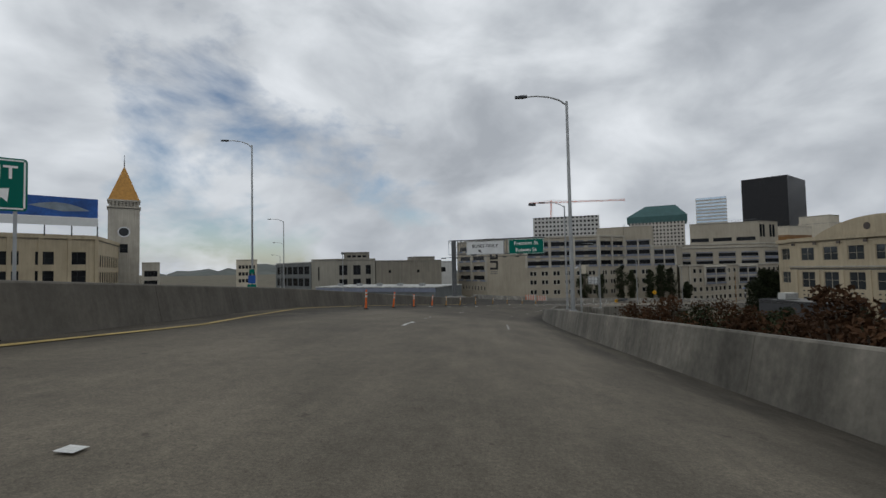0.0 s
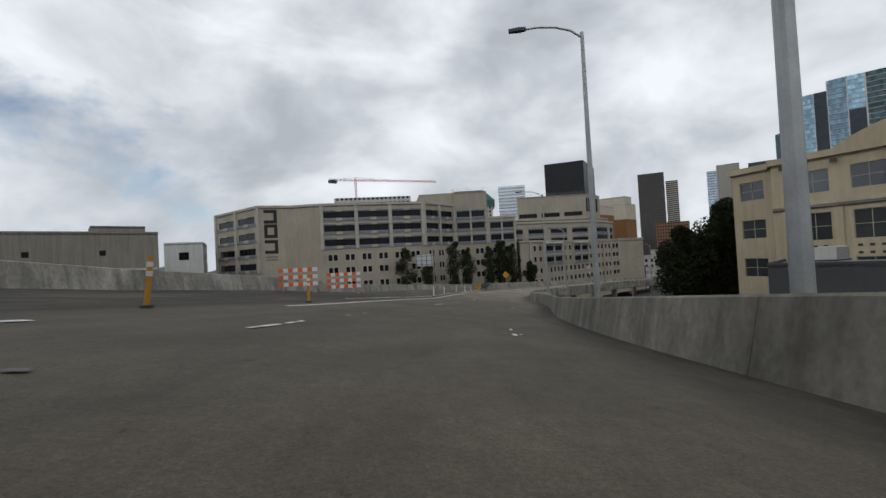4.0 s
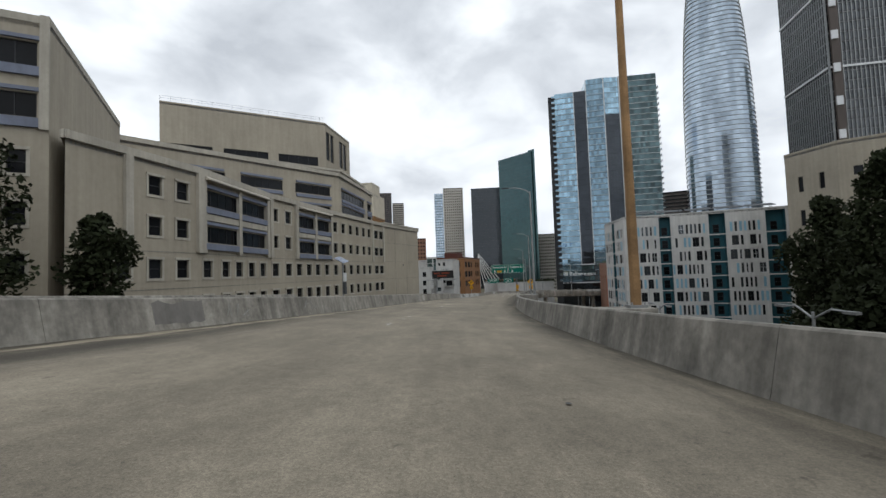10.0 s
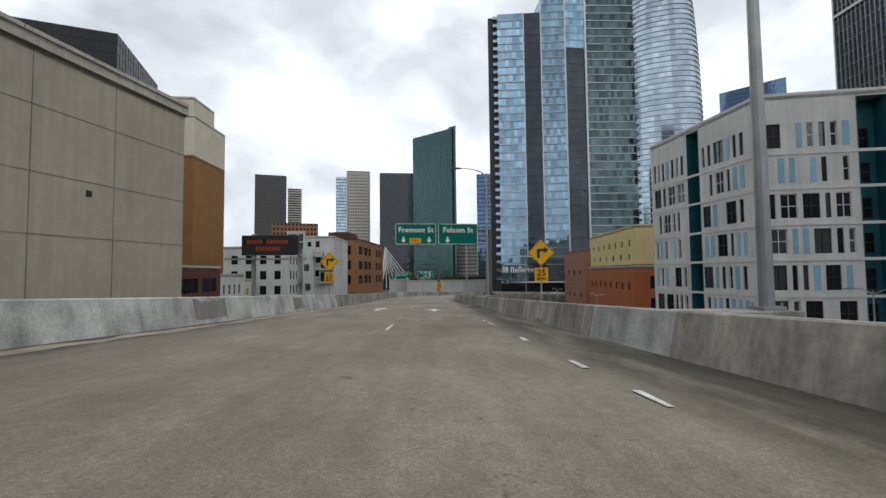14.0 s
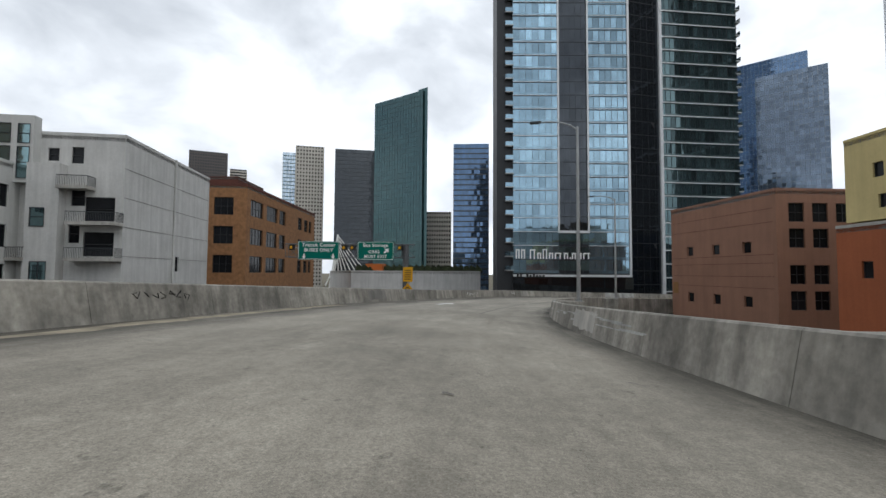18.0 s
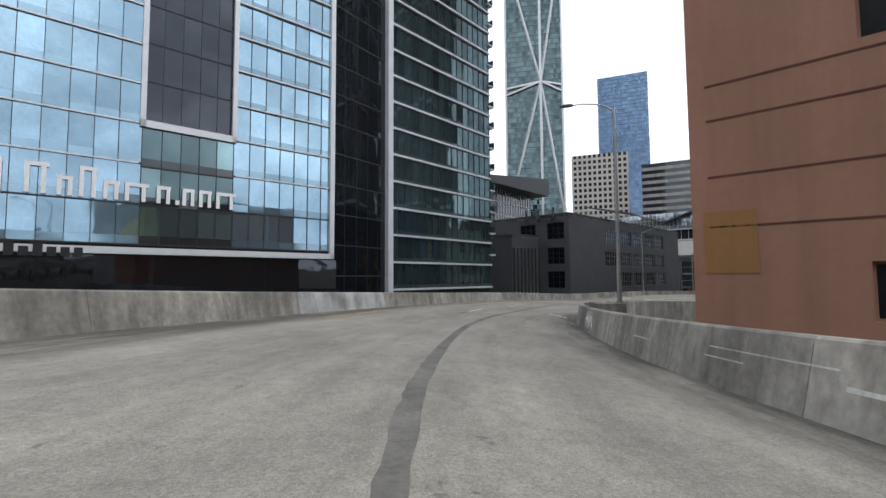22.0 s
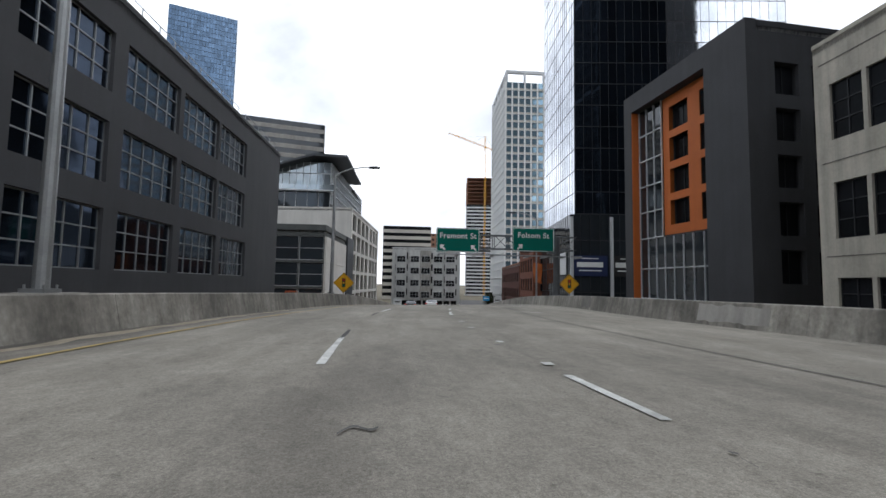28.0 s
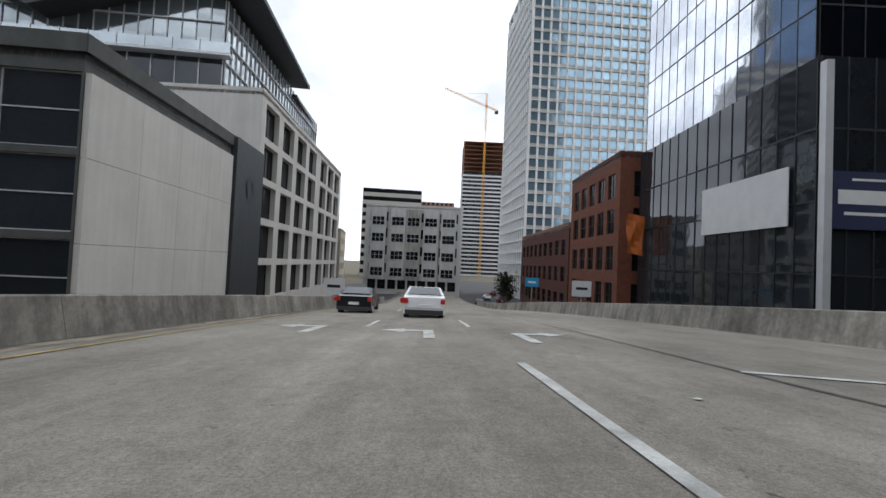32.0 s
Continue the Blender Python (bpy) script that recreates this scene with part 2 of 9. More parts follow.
OCHRE = surf("ochre_block", (0.238, 0.122, 0.0432), 0.85, 0, 0.1, 0.3, 0.1, 0.2, 10)
CREAM_BR = surf("cream_block", (0.55, 0.5, 0.4), 0.85, 0, 0.08, 0.3, 0.12, 0.2, 10)
BRICK = surf("brown_brick", (0.27, 0.135, 0.06), 0.88, 0, 0.25, 1.5, 0.1, 0.5, 14)
BRICK_R = surf("red_brown_brick", (0.17, 0.06, 0.035), 0.88, 0, 0.22, 1.5, 0.1, 0.5, 14)
REDBRICK = surf("dark_red_brick", (0.1, 0.035, 0.025), 0.88, 0, 0.2, 1.5, 0.1, 0.5, 14)
CHARCOAL = surf("charcoal_paint", (0.058, 0.059, 0.063), 0.75, 0, 0.1, 0.3, 0.1, 0.15, 8)
NAVY = surf("navy_corrugated_metal", (0.009, 0.03, 0.07), 0.6, 0.1, 0.12, 0.4, 0.08, 0.05, 8, 0, 0.2)
MUSTARD = surf("mustard_panel", (0.42, 0.2, 0.018), 0.6, 0, 0.1, 0.4, 0.1, 0.05, 8)
ORANGE_P = surf("orange_panel", (0.5, 0.13, 0.025), 0.6, 0, 0.08, 0.4, 0.08, 0.05, 8)
FRAME_W = surf("white_aluminium", (0.6, 0.61, 0.62), 0.45, 0.3, 0.06, 1, 0, 0.05, 20)
FRAME_D = surf("dark_frame", (0.03, 0.032, 0.035), 0.5, 0.3, 0.1, 1, 0, 0.05, 20)
GLASS_D = surf("dark_window_glass", (0.012, 0.013, 0.015), 0.14, 0.0, 0.3, 0.25, 0, 0, 1, 0.4, 0.12, 0.1)
GLASS_B = glass("blue_curtain_glass", (0.27, 0.40, 0.49), 0.85, island=0.4)
GLASS_BS = glass("blue_spandrel_glass", (0.24, 0.36, 0.44), 0.7, 0.1)
GLASS_BD = glass("deep_blue_curtain_glass", (0.13, 0.21, 0.34), 0.8, 0.06)
DUST = surf("sandy_dust", (0.26, 0.225, 0.165), 0.95, 0, 0.35, 1.5, 0, 0.3, 10)
GLASS_L = glass("pale_grey_curtain_glass", (0.4, 0.45, 0.47), 0.7, 0.08, island=0.3)
GANTRY = surf("weathered_dark_galvanised_steel", (0.13, 0.135, 0.14), 0.6, 0.4, 0.2, 1.5, 0.15, 0.08, 20)
GLASS_DK = glass("black_curtain_glass", (0.0375, 0.045, 0.0525), 0.35)
GLASS_NV = glass("navy_black_glass", (0.04, 0.055, 0.08), 0.9, 0.05, island=0.35)
GLASS_N = glass("black_mirror_glass", (0.05, 0.057, 0.066), 0.85, 0.03, 0.15, 0.1, 0.1, 0.15)
GLASS_GS = glass("dark_green_spandrel_glass", (0.1, 0.15, 0.155), 0.6, 0.08)
GLASS_G = glass("green_grey_curtain_glass", (0.163, 0.253, 0.269), 0.75, island=0.55)
GLASS_GD = glass("deep_green_curtain_glass", (0.09, 0.14, 0.15), 0.75, island=0.6)
GLASS_T = glass("teal_tower_glass", (0.05, 0.115, 0.12), 0.45, 0.12)
GLASS_S = glass("silver_curtain_glass", (0.44, 0.52, 0.6), 0.85, 0.1, island=0.2)
GLASS_M = glass("bright_mirror_glass", (0.72, 0.76, 0.82), 0.95, 0.05, island=0.12)
GLASS_SD = glass("smoked_silver_curtain_glass", (0.17, 0.22, 0.29), 0.8, 0.08, island=0.3)
GLASS_W = glass("steel_window_glass", (0.07, 0.08, 0.09), 0.45, 0.06, island=0.45)
GLASS_BX = glass("dark_blue_tower_glass", (0.1, 0.16, 0.25), 0.8, 0.08, island=0.3)
BLACK_T = surf("black_tower_cladding", (0.012, 0.012, 0.014), 0.35, 0.2, 0.15, 0.1, 0, 0.05, 4)
BROWN_T = surf("brown_tower_cladding", (0.075, 0.06, 0.052), 0.6, 0, 0.15, 0.1, 0, 0.05, 4)
STONE_T = surf("pale_tower_stone", (0.5, 0.47, 0.42), 0.8, 0, 0.08, 0.1, 0.05, 0.05, 4)
METAL = surf("galvanised_steel", (0.34, 0.35, 0.35), 0.5, 0.75, 0.15, 1.5, 0.15, 0.08, 20)
DARKSTEEL = surf("dark_painted_steel", (0.055, 0.06, 0.065), 0.55, 0.3, 0.15, 1.5, 0.1, 0.08, 20)
SIGN_G = surf("green_sign_sheet", (0.0, 0.125, 0.092), 0.5, 0, 0.06, 1, 0, 0, 5, 0, 0.15)
SIGN_W = surf("white_sign_sheet", (0.62, 0.63, 0.63), 0.5, 0, 0.06, 1, 0, 0, 5)
SIGN_Y = surf("yellow_sign_sheet", (0.72, 0.36, 0.008), 0.5, 0, 0.06, 1, 0, 0, 5)
INK = surf("black_ink", (0.012, 0.012, 0.012), 0.6, 0, 0.05, 1, 0, 0, 5)
LETTER = surf("white_letter", (0.8, 0.8, 0.78), 0.5, 0, 0.04, 1, 0, 0, 5)
PAINT_W = surf("worn_white_road_paint", (0.54, 0.54, 0.51), 0.7, 0, 0.35, 2.5, 0, 0.3, 14)
PAINT_Y = surf("worn_yellow_road_paint", (0.38, 0.28, 0.1), 0.75, 0, 0.35, 2.5, 0, 0.3, 14)
TAR = surf("dark_tar_patch", (0.085, 0.083, 0.08), 0.8, 0, 0.25, 1.2, 0, 0.3, 14)
SEAM = surf("dark_tyre_smear", (0.125, 0.118, 0.104), 0.9, 0, 0.4, 1.2, 0, 0.3, 14)
EARTH = surf("dry_earth_and_scrub", (0.11, 0.095, 0.06), 0.95, 0, 0.35, 0.08, 0, 0.5, 3)
STREET = surf("street_asphalt", (0.06, 0.06, 0.062), 0.9, 0, 0.2, 0.15, 0, 0.4, 10)
LEAF = surf("dark_green_leaf", (0.021, 0.027, 0.0115), 0.8, 0, 0.45, 0.6, 0, 0, 5, 0.15, 0.15)
LEAF_R = surf("russet_leaf", (0.06, 0.031, 0.016), 0.9, 0, 0.4, 0.6, 0, 0, 5, 0.2, 0.1)
RUSTY = surf("rust_streaked_steel", (0.33, 0.2, 0.095), 0.8, 0.15, 0.35, 1.2, 0.3, 0.15, 14)
BARK = surf("bark", (0.1, 0.08, 0.06), 0.9, 0, 0.3, 2, 0.2, 0.5, 12)
ORANGE = surf("safety_orange", (0.62, 0.12, 0.02), 0.6, 0, 0.12, 2, 0, 0.05, 10)
ROOFING = surf("grey_roofing", (0.24, 0.235, 0.225), 0.9, 0, 0.2, 0.3, 0, 0.3, 5)
GOLD = surf("ochre_roof_tile", (0.42, 0.21, 0.04), 0.6, 0, 0.2, 1, 0.1, 0.3, 5)
AQUA = surf("green_copper_roof", (0.045, 0.11, 0.11), 0.6, 0, 0.15, 0.2, 0.1, 0.1, 5)
CARWHITE = surf("white_car_paint", (0.75, 0.75, 0.75), 0.25, 0, 0.03, 1, 0, 0, 5)
CARBLACK = surf("black_car_paint", (0.012, 0.012, 0.014), 0.2, 0, 0.05, 1, 0, 0, 5)
CARRED = surf("dark_red_car_paint", (0.16, 0.015, 0.015), 0.3, 0, 0.05, 1, 0, 0, 5)
TYRE = surf("tyre_rubber", (0.015, 0.015, 0.015), 0.9, 0, 0.1, 3, 0, 0.1, 20)
TAILRED = surf("red_lamp_lens", (0.5, 0.02, 0.015), 0.3, 0, 0.05, 1, 0, 0, 5)
HAZE = surf("far_hill", (0.085, 0.095, 0.085), 0.95, 0, 0.35, 0.008, 0, 0, 1)
FARWHITE = surf("far_white_house", (0.5, 0.49, 0.47), 0.9, 0, 0.2, 0.02, 0, 0, 1)


# ---- mesh helpers ----
class MB:
    """Collects quads and boxes for one mesh."""

    def __init__(self):
        self.v, self.f, self.m = [], [], []

    def quad(self, *pts, mi=0):
        k = len(self.v)
        self.v += [tuple(p) for p in pts]
        self.f.append(tuple(range(k, k + len(pts))))
        self.m.append(mi)

    def box(self, x0, y0, z0, x1, y1, z1, mi=0, M=None):
        p = [Vector((x, y, z)) for z in (z0, z1) for x, y in ((x0, y0), (x1, y0), (x1, y1), (x0, y1))]
        if M is not None:
            p = [M @ q for q in p]
        k = len(self.v)
        self.v += [tuple(q) for q in p]
        for a in ((3, 2, 1, 0), (4, 5, 6, 7), (0, 1, 5, 4), (1, 2, 6, 5), (2, 3, 7, 6), (3, 0, 4, 7)):
            self.f.append(tuple(k + i for i in a))
            self.m.append(mi)

    def prism(self, poly, z0, z1, mi=0, top_mi=None):
        n, k = len(poly), len(self.v)
        zt = z1 if isinstance(z1, (list, tuple)) else [z1] * n
        self.v += [(x, y, z0) for x, y in poly] + [(x, y, z) for (x, y), z in zip(poly, zt)]
        for i in range(n):
            j = (i + 1) % n
            self.f.append((k + i, k + j, k + n + j, k + n + i))
            self.m.append(mi)
        self.f.append(tuple(k + n + i for i in range(n)))
        self.f.append(tuple(k + i for i in reversed(range(n))))
        self.m += [mi if top_mi is None else top_mi, mi]

    def tube(self, pts, r0, r1=None, n=8, mi=0):
        r1 = r0 if r1 is None else r1
        pts = [Vector(p) for p in pts]
        k, c = len(self.v), len(pts)
        for i, p in enumerate(pts):
            d = (pts[min(i + 1, c - 1)] - pts[max(i - 1, 0)]).normalized()
            a = d.orthogonal().normalized() if abs(d.z) < 0.99 else Vector((1, 0, 0))
            b = d.cross(a).normalized()
            a = b.cross(d)
            r = r0 + (r1 - r0) * i / max(c - 1, 1)
            self.v += [tuple(p + r * (math.cos(math.tau * j / n) * a + math.sin(math.tau * j / n) * b)) for j in range(n)]
        for i in range(c - 1):
            for j in range(n):
                q = (j + 1) % n
                self.f.append((k + i * n + j, k + i * n + q, k + (i + 1) * n + q, k + (i + 1) * n + j))
                self.m.append(mi)
        self.f += [tuple(k + j for j in reversed(range(n))), tuple(k + (c - 1) * n + j for j in range(n))]
        self.m += [mi, mi]

    def mesh(self, name, mats):
        me = bpy.data.meshes.new(name)
        v, f = self.v, self.f
        if len(v) < 4000:
            seen, idx, v = {}, [], []
            for p in self.v:
                key = (round(p[0], 3), round(p[1], 3), round(p[2], 3))
                if key not in seen:
                    seen[key] = len(v)
                    v.append(p)
                idx.append(seen[key])
            f = [tuple(dict.fromkeys(idx[i] for i in q)) for q in self.f]
            keep = [k for k, q in enumerate(f) if len(q) > 2]
            f, self.m = [f[k] for k in keep], [self.m[k] for k in keep]
        me.from_pydata(v, [], f)
        for m in mats if isinstance(mats, (list, tuple)) else [mats]:
            me.materials.append(m)
        me.polygons.foreach_set("material_index", self.m)
        me.update()
        return me


def thing(name, at, label, category, group="", kind=""):
    ob = new(name)
    ob.empty_display_size = 0.5
    ob.matrix_basis = at if isinstance(at, Matrix) else Matrix.Translation(at)
    return tagged(ob, label, category, group, kind)


def part(name, mb, mats, parent, label="", m=None, kind=""):
    """One mesh object under parent. With no m the mesh is in the world's metres; m places a mesh in its parent's own axes."""
    ob = new(name, mb.mesh(name, mats) if isinstance(mb, MB) else mb)
    ob.parent = parent
    if m is None:
        up, k = parent, Matrix.Identity(4)
        while up is not None:
            k = up.matrix_basis @ k if up.parent is None else up.matrix_parent_inverse @ up.matrix_basis @ k
            up = up.parent
        ob.matrix_parent_inverse = k.inverted()
    else:
        ob.matrix_basis = m
    if label or kind:
        tagged(ob, label, kind=kind)
    return ob


def alone(name, mb, mats, label, category, group="", kind="", smooth=False):
    ob = new(name, mb.mesh(name, mats) if isinstance(mb, MB) else mb)
    if smooth:
        ob.data.polygons.foreach_set("use_smooth", [True] * len(ob.data.polygons))
    return tagged(ob, label, category, group, kind)


# ---- road alignment: station, x, y, z of the deck, cross-fall in degrees (falls to the right) ----
# The ramp: its line in plan (station, x, y), its grade (station, z) and its crossfall (station, degrees).
LINE = [
    (-40, -14.35, -27.92), (-20, -12.09, -8.48), (0, -9.84, 10.95), (20, -7.25, 30.34), (40, -3.09, 49.44), (60, 2.84, 68.08), (80, 9.75, 86.38),
    (100, 18.76, 101.36), (120, 29.67, 115.57), (140, 40.8, 132.16), (160, 53.66, 147.47), (180, 67.78, 161.62), (200, 83.2, 174.35), (220, 99.94, 185.28),
    (240, 117.55, 194.75), (260, 135.8, 202.9), (280, 154.44, 210.18), (300, 173.18, 217.15), (320, 191.93, 224.12), (340, 210.75, 230.89), (360, 229.64, 237.44),
    (380, 248.55, 243.94), (400, 267.71, 249.66), (420, 287.45, 252.76), (440, 307.41, 252.4), (460, 326.87, 247.96), (480, 344.74, 239.08), (500, 360.11, 226.35),
    (520, 371.97, 210.3), (540, 380.61, 192.29), (560, 389.04, 174.16), (580, 395.85, 155.43), (600, 400.15, 135.9), (620, 405.02, 116.5),
]
GRADE = [
    (-40, 44.8), (-20, 43.48), (0, 42.15), (20, 40.81), (40, 39.18), (60, 37.48), (80, 36.22), (100, 34.7), (120, 33.22),
    (140, 31.83), (160, 30.52), (180, 29.2), (200, 28.04), (220, 26.91), (240, 25.95), (260, 25.13), (280, 24.28), (300, 23.37),
    (320, 22.34), (340, 21.47), (360, 20.65), (380, 19.87), (400, 19.05), (420, 18.14), (440, 17.27), (460, 16.52), (480, 15.65),
    (500, 14.99), (520, 14.36), (540, 13.69), (560, 13.54), (580, 13.31), (600, 12.9), (620, 11.97),
]
BANK = [
    (-40, 4.5), (-7, 4.5), (26, 5.41), (59, 6.45), (92, 6.32), (125, 6.01), (158, 5.37), (191, 4.65), (224, 3.57), (257, 2.61),
    (290, 2.05), (323, 1.66), (356, 1.78), (389, 2.32), (422, 2.94), (455, 2.75), (488, 3.02), (521, 2.33), (554, 1.15), (587, -0.21),
    (620, -1.2),
]
ALIGN = [(s, x, y, z, float(np.interp(s, *zip(*BANK)))) for (s, x, y), (_, z) in zip(LINE, GRADE)]
ALIGN = [(-150, -25.52, -133.19, 51.48, 4.5)] + ALIGN + [(653, 412.5, 84.4, 9.6, -1), (690, 421, 48.4, 6.6, 0), (735, 431.5, 4.6, 4.6, 0), (860, 461, -117, 4.3, 0)]
AL = np.array(ALIGN, float)


def road(s, u=0.0, up=0.0):
    """A point of the deck at station s, u metres to the right of the line, up metres over it."""
    i = int(np.clip(np.searchsorted(AL[:, 0], s) - 1, 1, len(AL) - 3))
    p, q = AL[i - 1:i + 3], AL[i:i + 2]
    h = AL[i + 1, 0] - AL[i, 0]
    k = (s - AL[i, 0]) / h
    m0, m1 = (p[2] - p[0]) / (p[2, 0] - p[0, 0]) * h, (p[3] - p[1]) / (p[3, 0] - p[1, 0]) * h
    v = (2 * k ** 3 - 3 * k ** 2 + 1) * p[1] + (k ** 3 - 2 * k ** 2 + k) * m0 + (-2 * k ** 3 + 3 * k ** 2) * p[2] + (k ** 3 - k ** 2) * m1
    d = (6 * k ** 2 - 6 * k) * p[1] + (3 * k ** 2 - 4 * k + 1) * m0 + (-6 * k ** 2 + 6 * k) * p[2] + (3 * k ** 2 - 2 * k) * m1
    t = Vector((d[1], d[2], 0)).normalized()
    z = v[3] - math.tan(radians(v[4])) * max(u, -13.0)
    return Vector((v[1] + t.y * u, v[2] - t.x * u, z + up))


def heading(s):
    """Degrees about z by which a thing that faces along +y is turned to face along the road."""
    d = road(s + 0.5) - road(s - 0.5)
    return math.degrees(math.atan2(-d.x, d.y))


def right_edge(s):
    return float(np.interp(s, (-150, 5, 60, 150, 255, 290, 350, 385, 480, 500, 512, 529, 545, 560, 590, 617, 700), (3.5, 3.4, 3.35, 3.3, 3.4, 4.2, 4.2, 3.3, 3.3, 3.7, 5.4, 8.2, 10.4, 10.9, 9.7, 10.0, 9.6)))


def left_edge(s):
    return float(np.interp(s, (-150, 6, 19, 60, 72, 88, 178, 200, 216, 250, 267, 300, 318, 345, 352, 395, 405, 430, 470, 493, 505, 530, 545, 560, 586, 700), (-6.3, -6.4, -8.1, -8.3, -8.6, -12.4, -8.6, -8.2, -8.3, -6.3, -6.0, -6.5, -7.1, -6.3, -6.0, -6.5, -7.0, -7.3, -7.7, -6.7, -6.4, -7.8, -7.6, -6.9, -6.5, -6.5)))

# ---- ground, roadway, barriers ----
def ground_z(x, y):
    return float(np.interp(x, (-60, 20, 130, 250, 400), (31, 27, 15, 7.5, 3.9)))


gm = MB()
gx = [-4200, -1500, -400, -120, -60, -20, 20, 60, 95, 130, 170, 210, 250, 300, 350, 400, 480, 700, 1500, 4200]
gy = [-4200, -1500, -400, -100, 0, 60, 120, 180, 240, 300, 400, 700, 1500, 4200]
for i in range(len(gx) - 1):
    for j in range(len(gy) - 1):
        c = [(gx[i], gy[j]), (gx[i + 1], gy[j]), (gx[i + 1], gy[j + 1]), (gx[i], gy[j + 1])]
        gm.quad(*[(x, y, ground_z(x, y)) for x, y in c])
alone("ground", gm, EARTH, "uneven city ground of dry earth and scrub", "ground", kind="structure")


def embankment(name, s0, s1, u0, u1, drop, label):
    """Earth bank beside the ramp, falling away at its ends and sides."""
    mb, n, m = MB(), 24, 10
    rg = random.Random(int(s0) + 7)
    for i in range(n + 1):
        for j in range(m + 1):
            f, g = i / n, j / m
            p = road(s0 + (s1 - s0) * f, u0 + (u1 - u0) * g)
            k = min(1, f * 5, (1 - f) * 5) * min(1, g * 3 + 0.1, (1 - g) * 3)
            gz = ground_z(p.x, p.y) - 0.3
            top = p.z + math.tan(radians(5)) * (u0 + (u1 - u0) * g) - drop
            mb.v.append((p.x, p.y, gz + max(0, top - gz) * k + rg.uniform(0, 0.5) * k))
    for i in range(n):
        for j in range(m):
            k = i * (m + 1) + j
            mb.f.append((k, k + 1, k + m + 2, k + m + 1))
            mb.m.append(0)
    alone(name, mb, EARTH, label, "embankment", kind="structure", smooth=True)


def ribbon(name, s0, s1, fl, fr, mat, label, up=0.0, step=2.0, cols=6, category="road"):
    mb = MB()
    n = max(1, round((s1 - s0) / step))
    uvs = []
    for i in range(n + 1):
        s = s0 + (s1 - s0) * i / n
        a, b = fl(s), fr(s)
        for j in range(cols + 1):
            u = a + (b - a) * j / cols
            mb.v.append(tuple(road(s, u, up)))
            uvs.append((u, s))
    for i in range(n):
        for j in range(cols):
            k = i * (cols + 1) + j
            mb.f.append((k, k + 1, k + cols + 2, k + cols + 1))
            mb.m.append(0)
    me = mb.mesh(name, mat)
    lay = me.uv_layers.new(name="deck")
    vi = np.zeros(len(me.loops), int)
    me.loops.foreach_get("vertex_index", vi)
    lay.data.foreach_set("uv", np.array(uvs)[vi].ravel())
    me.polygons.foreach_set("use_smooth", [True] * len(me.polygons))
    return tagged(new(name, me), label, category, kind="structure")


def bus_edge(s):
    return float(np.interp(s, (80, 105, 140, 165, 190, 260), (-12.6, -12.8, -13.4, -14.4, -15, -15)))


ribbon("road_main", -150, 860, lambda s: left_edge(s) - 0.1, lambda s: right_edge(s) + 0.1, ASPHALT, "worn grey-brown concrete ramp deck, darker along both edges", cols=12, step=1.5)
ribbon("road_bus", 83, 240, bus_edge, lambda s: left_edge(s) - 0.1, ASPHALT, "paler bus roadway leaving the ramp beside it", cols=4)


def rail(name, s0, s1, edge, sign, label, seg=4.0, high=0.81, inner=PARAPET, special=()):
    """Concrete parapet in cast lengths with open joints; sign +1 stands right of the edge, -1 left."""
    top = thing(name, road(s0, edge(s0)), label, "barrier", kind="structure")
    prof = [(0.0, 0.0), (0.02, 0.08), (0.16, high - 0.03), (0.19, high), (0.38, high), (0.4, high - 0.05), (0.42, -1.5), (0.0, -1.5)]
    n = max(1, round((s1 - s0) / seg))
    for k in range(n):
        a, b = s0 + (s1 - s0) * k / n + 0.006, s0 + (s1 - s0) * (k + 1) / n - 0.006
        mb, m = MB(), 4
        for i in range(m + 1):
            s = a + (b - a) * i / m
            for d, h in prof:
                mb.v.append(tuple(road(s, edge(s) + sign * d, h)))
        c = len(prof)
        for i in range(m):
            for j in range(c):
                q = (j + 1) % c
                f = (i * c + j, i * c + q, (i + 1) * c + q, (i + 1) * c + j)
                mb.f.append(f if sign < 0 else f[::-1])
                mb.m.append(0)
        mb.f += [tuple(range(c)), tuple(reversed(range(m * c, m * c + c)))]
        mb.m += [0, 0]
        mat, lab = inner, ""
        for p, q, sm, sl in special:
            if p <= (a + b) / 2 <= q:
                mat, lab = sm, sl
        part("parapet_panel", mb, mat, top, lab)
    return top


def parapet_patch(s0, s1, edge, sign, h0=0.1, h1=0.76, seed=1):
    """Ragged coat of paint or grime on the road face of a parapet."""
    mb, rr, m = MB(), random.Random(seed), max(4, round((s1 - s0) / 0.25))
    lo = [h0 + rr.uniform(0, 0.12) * (h1 - h0) for _ in range(m + 1)]
    hi = [h1 - rr.uniform(0, 0.18) * (h1 - h0) for _ in range(m + 1)]
    pts = []
    for i in range(m + 1):
        s_ = s0 + (s1 - s0) * i / m
        pts.append([road(s_, edge(s_) + sign * (0.02 + 0.14 * (h - 0.08) / 0.7 - 0.005), h) for h in (lo[i], hi[i])])
    for p_, q_ in zip(pts, pts[1:]):
        mb.quad(p_[0], q_[0], q_[1], p_[1])
    return mb


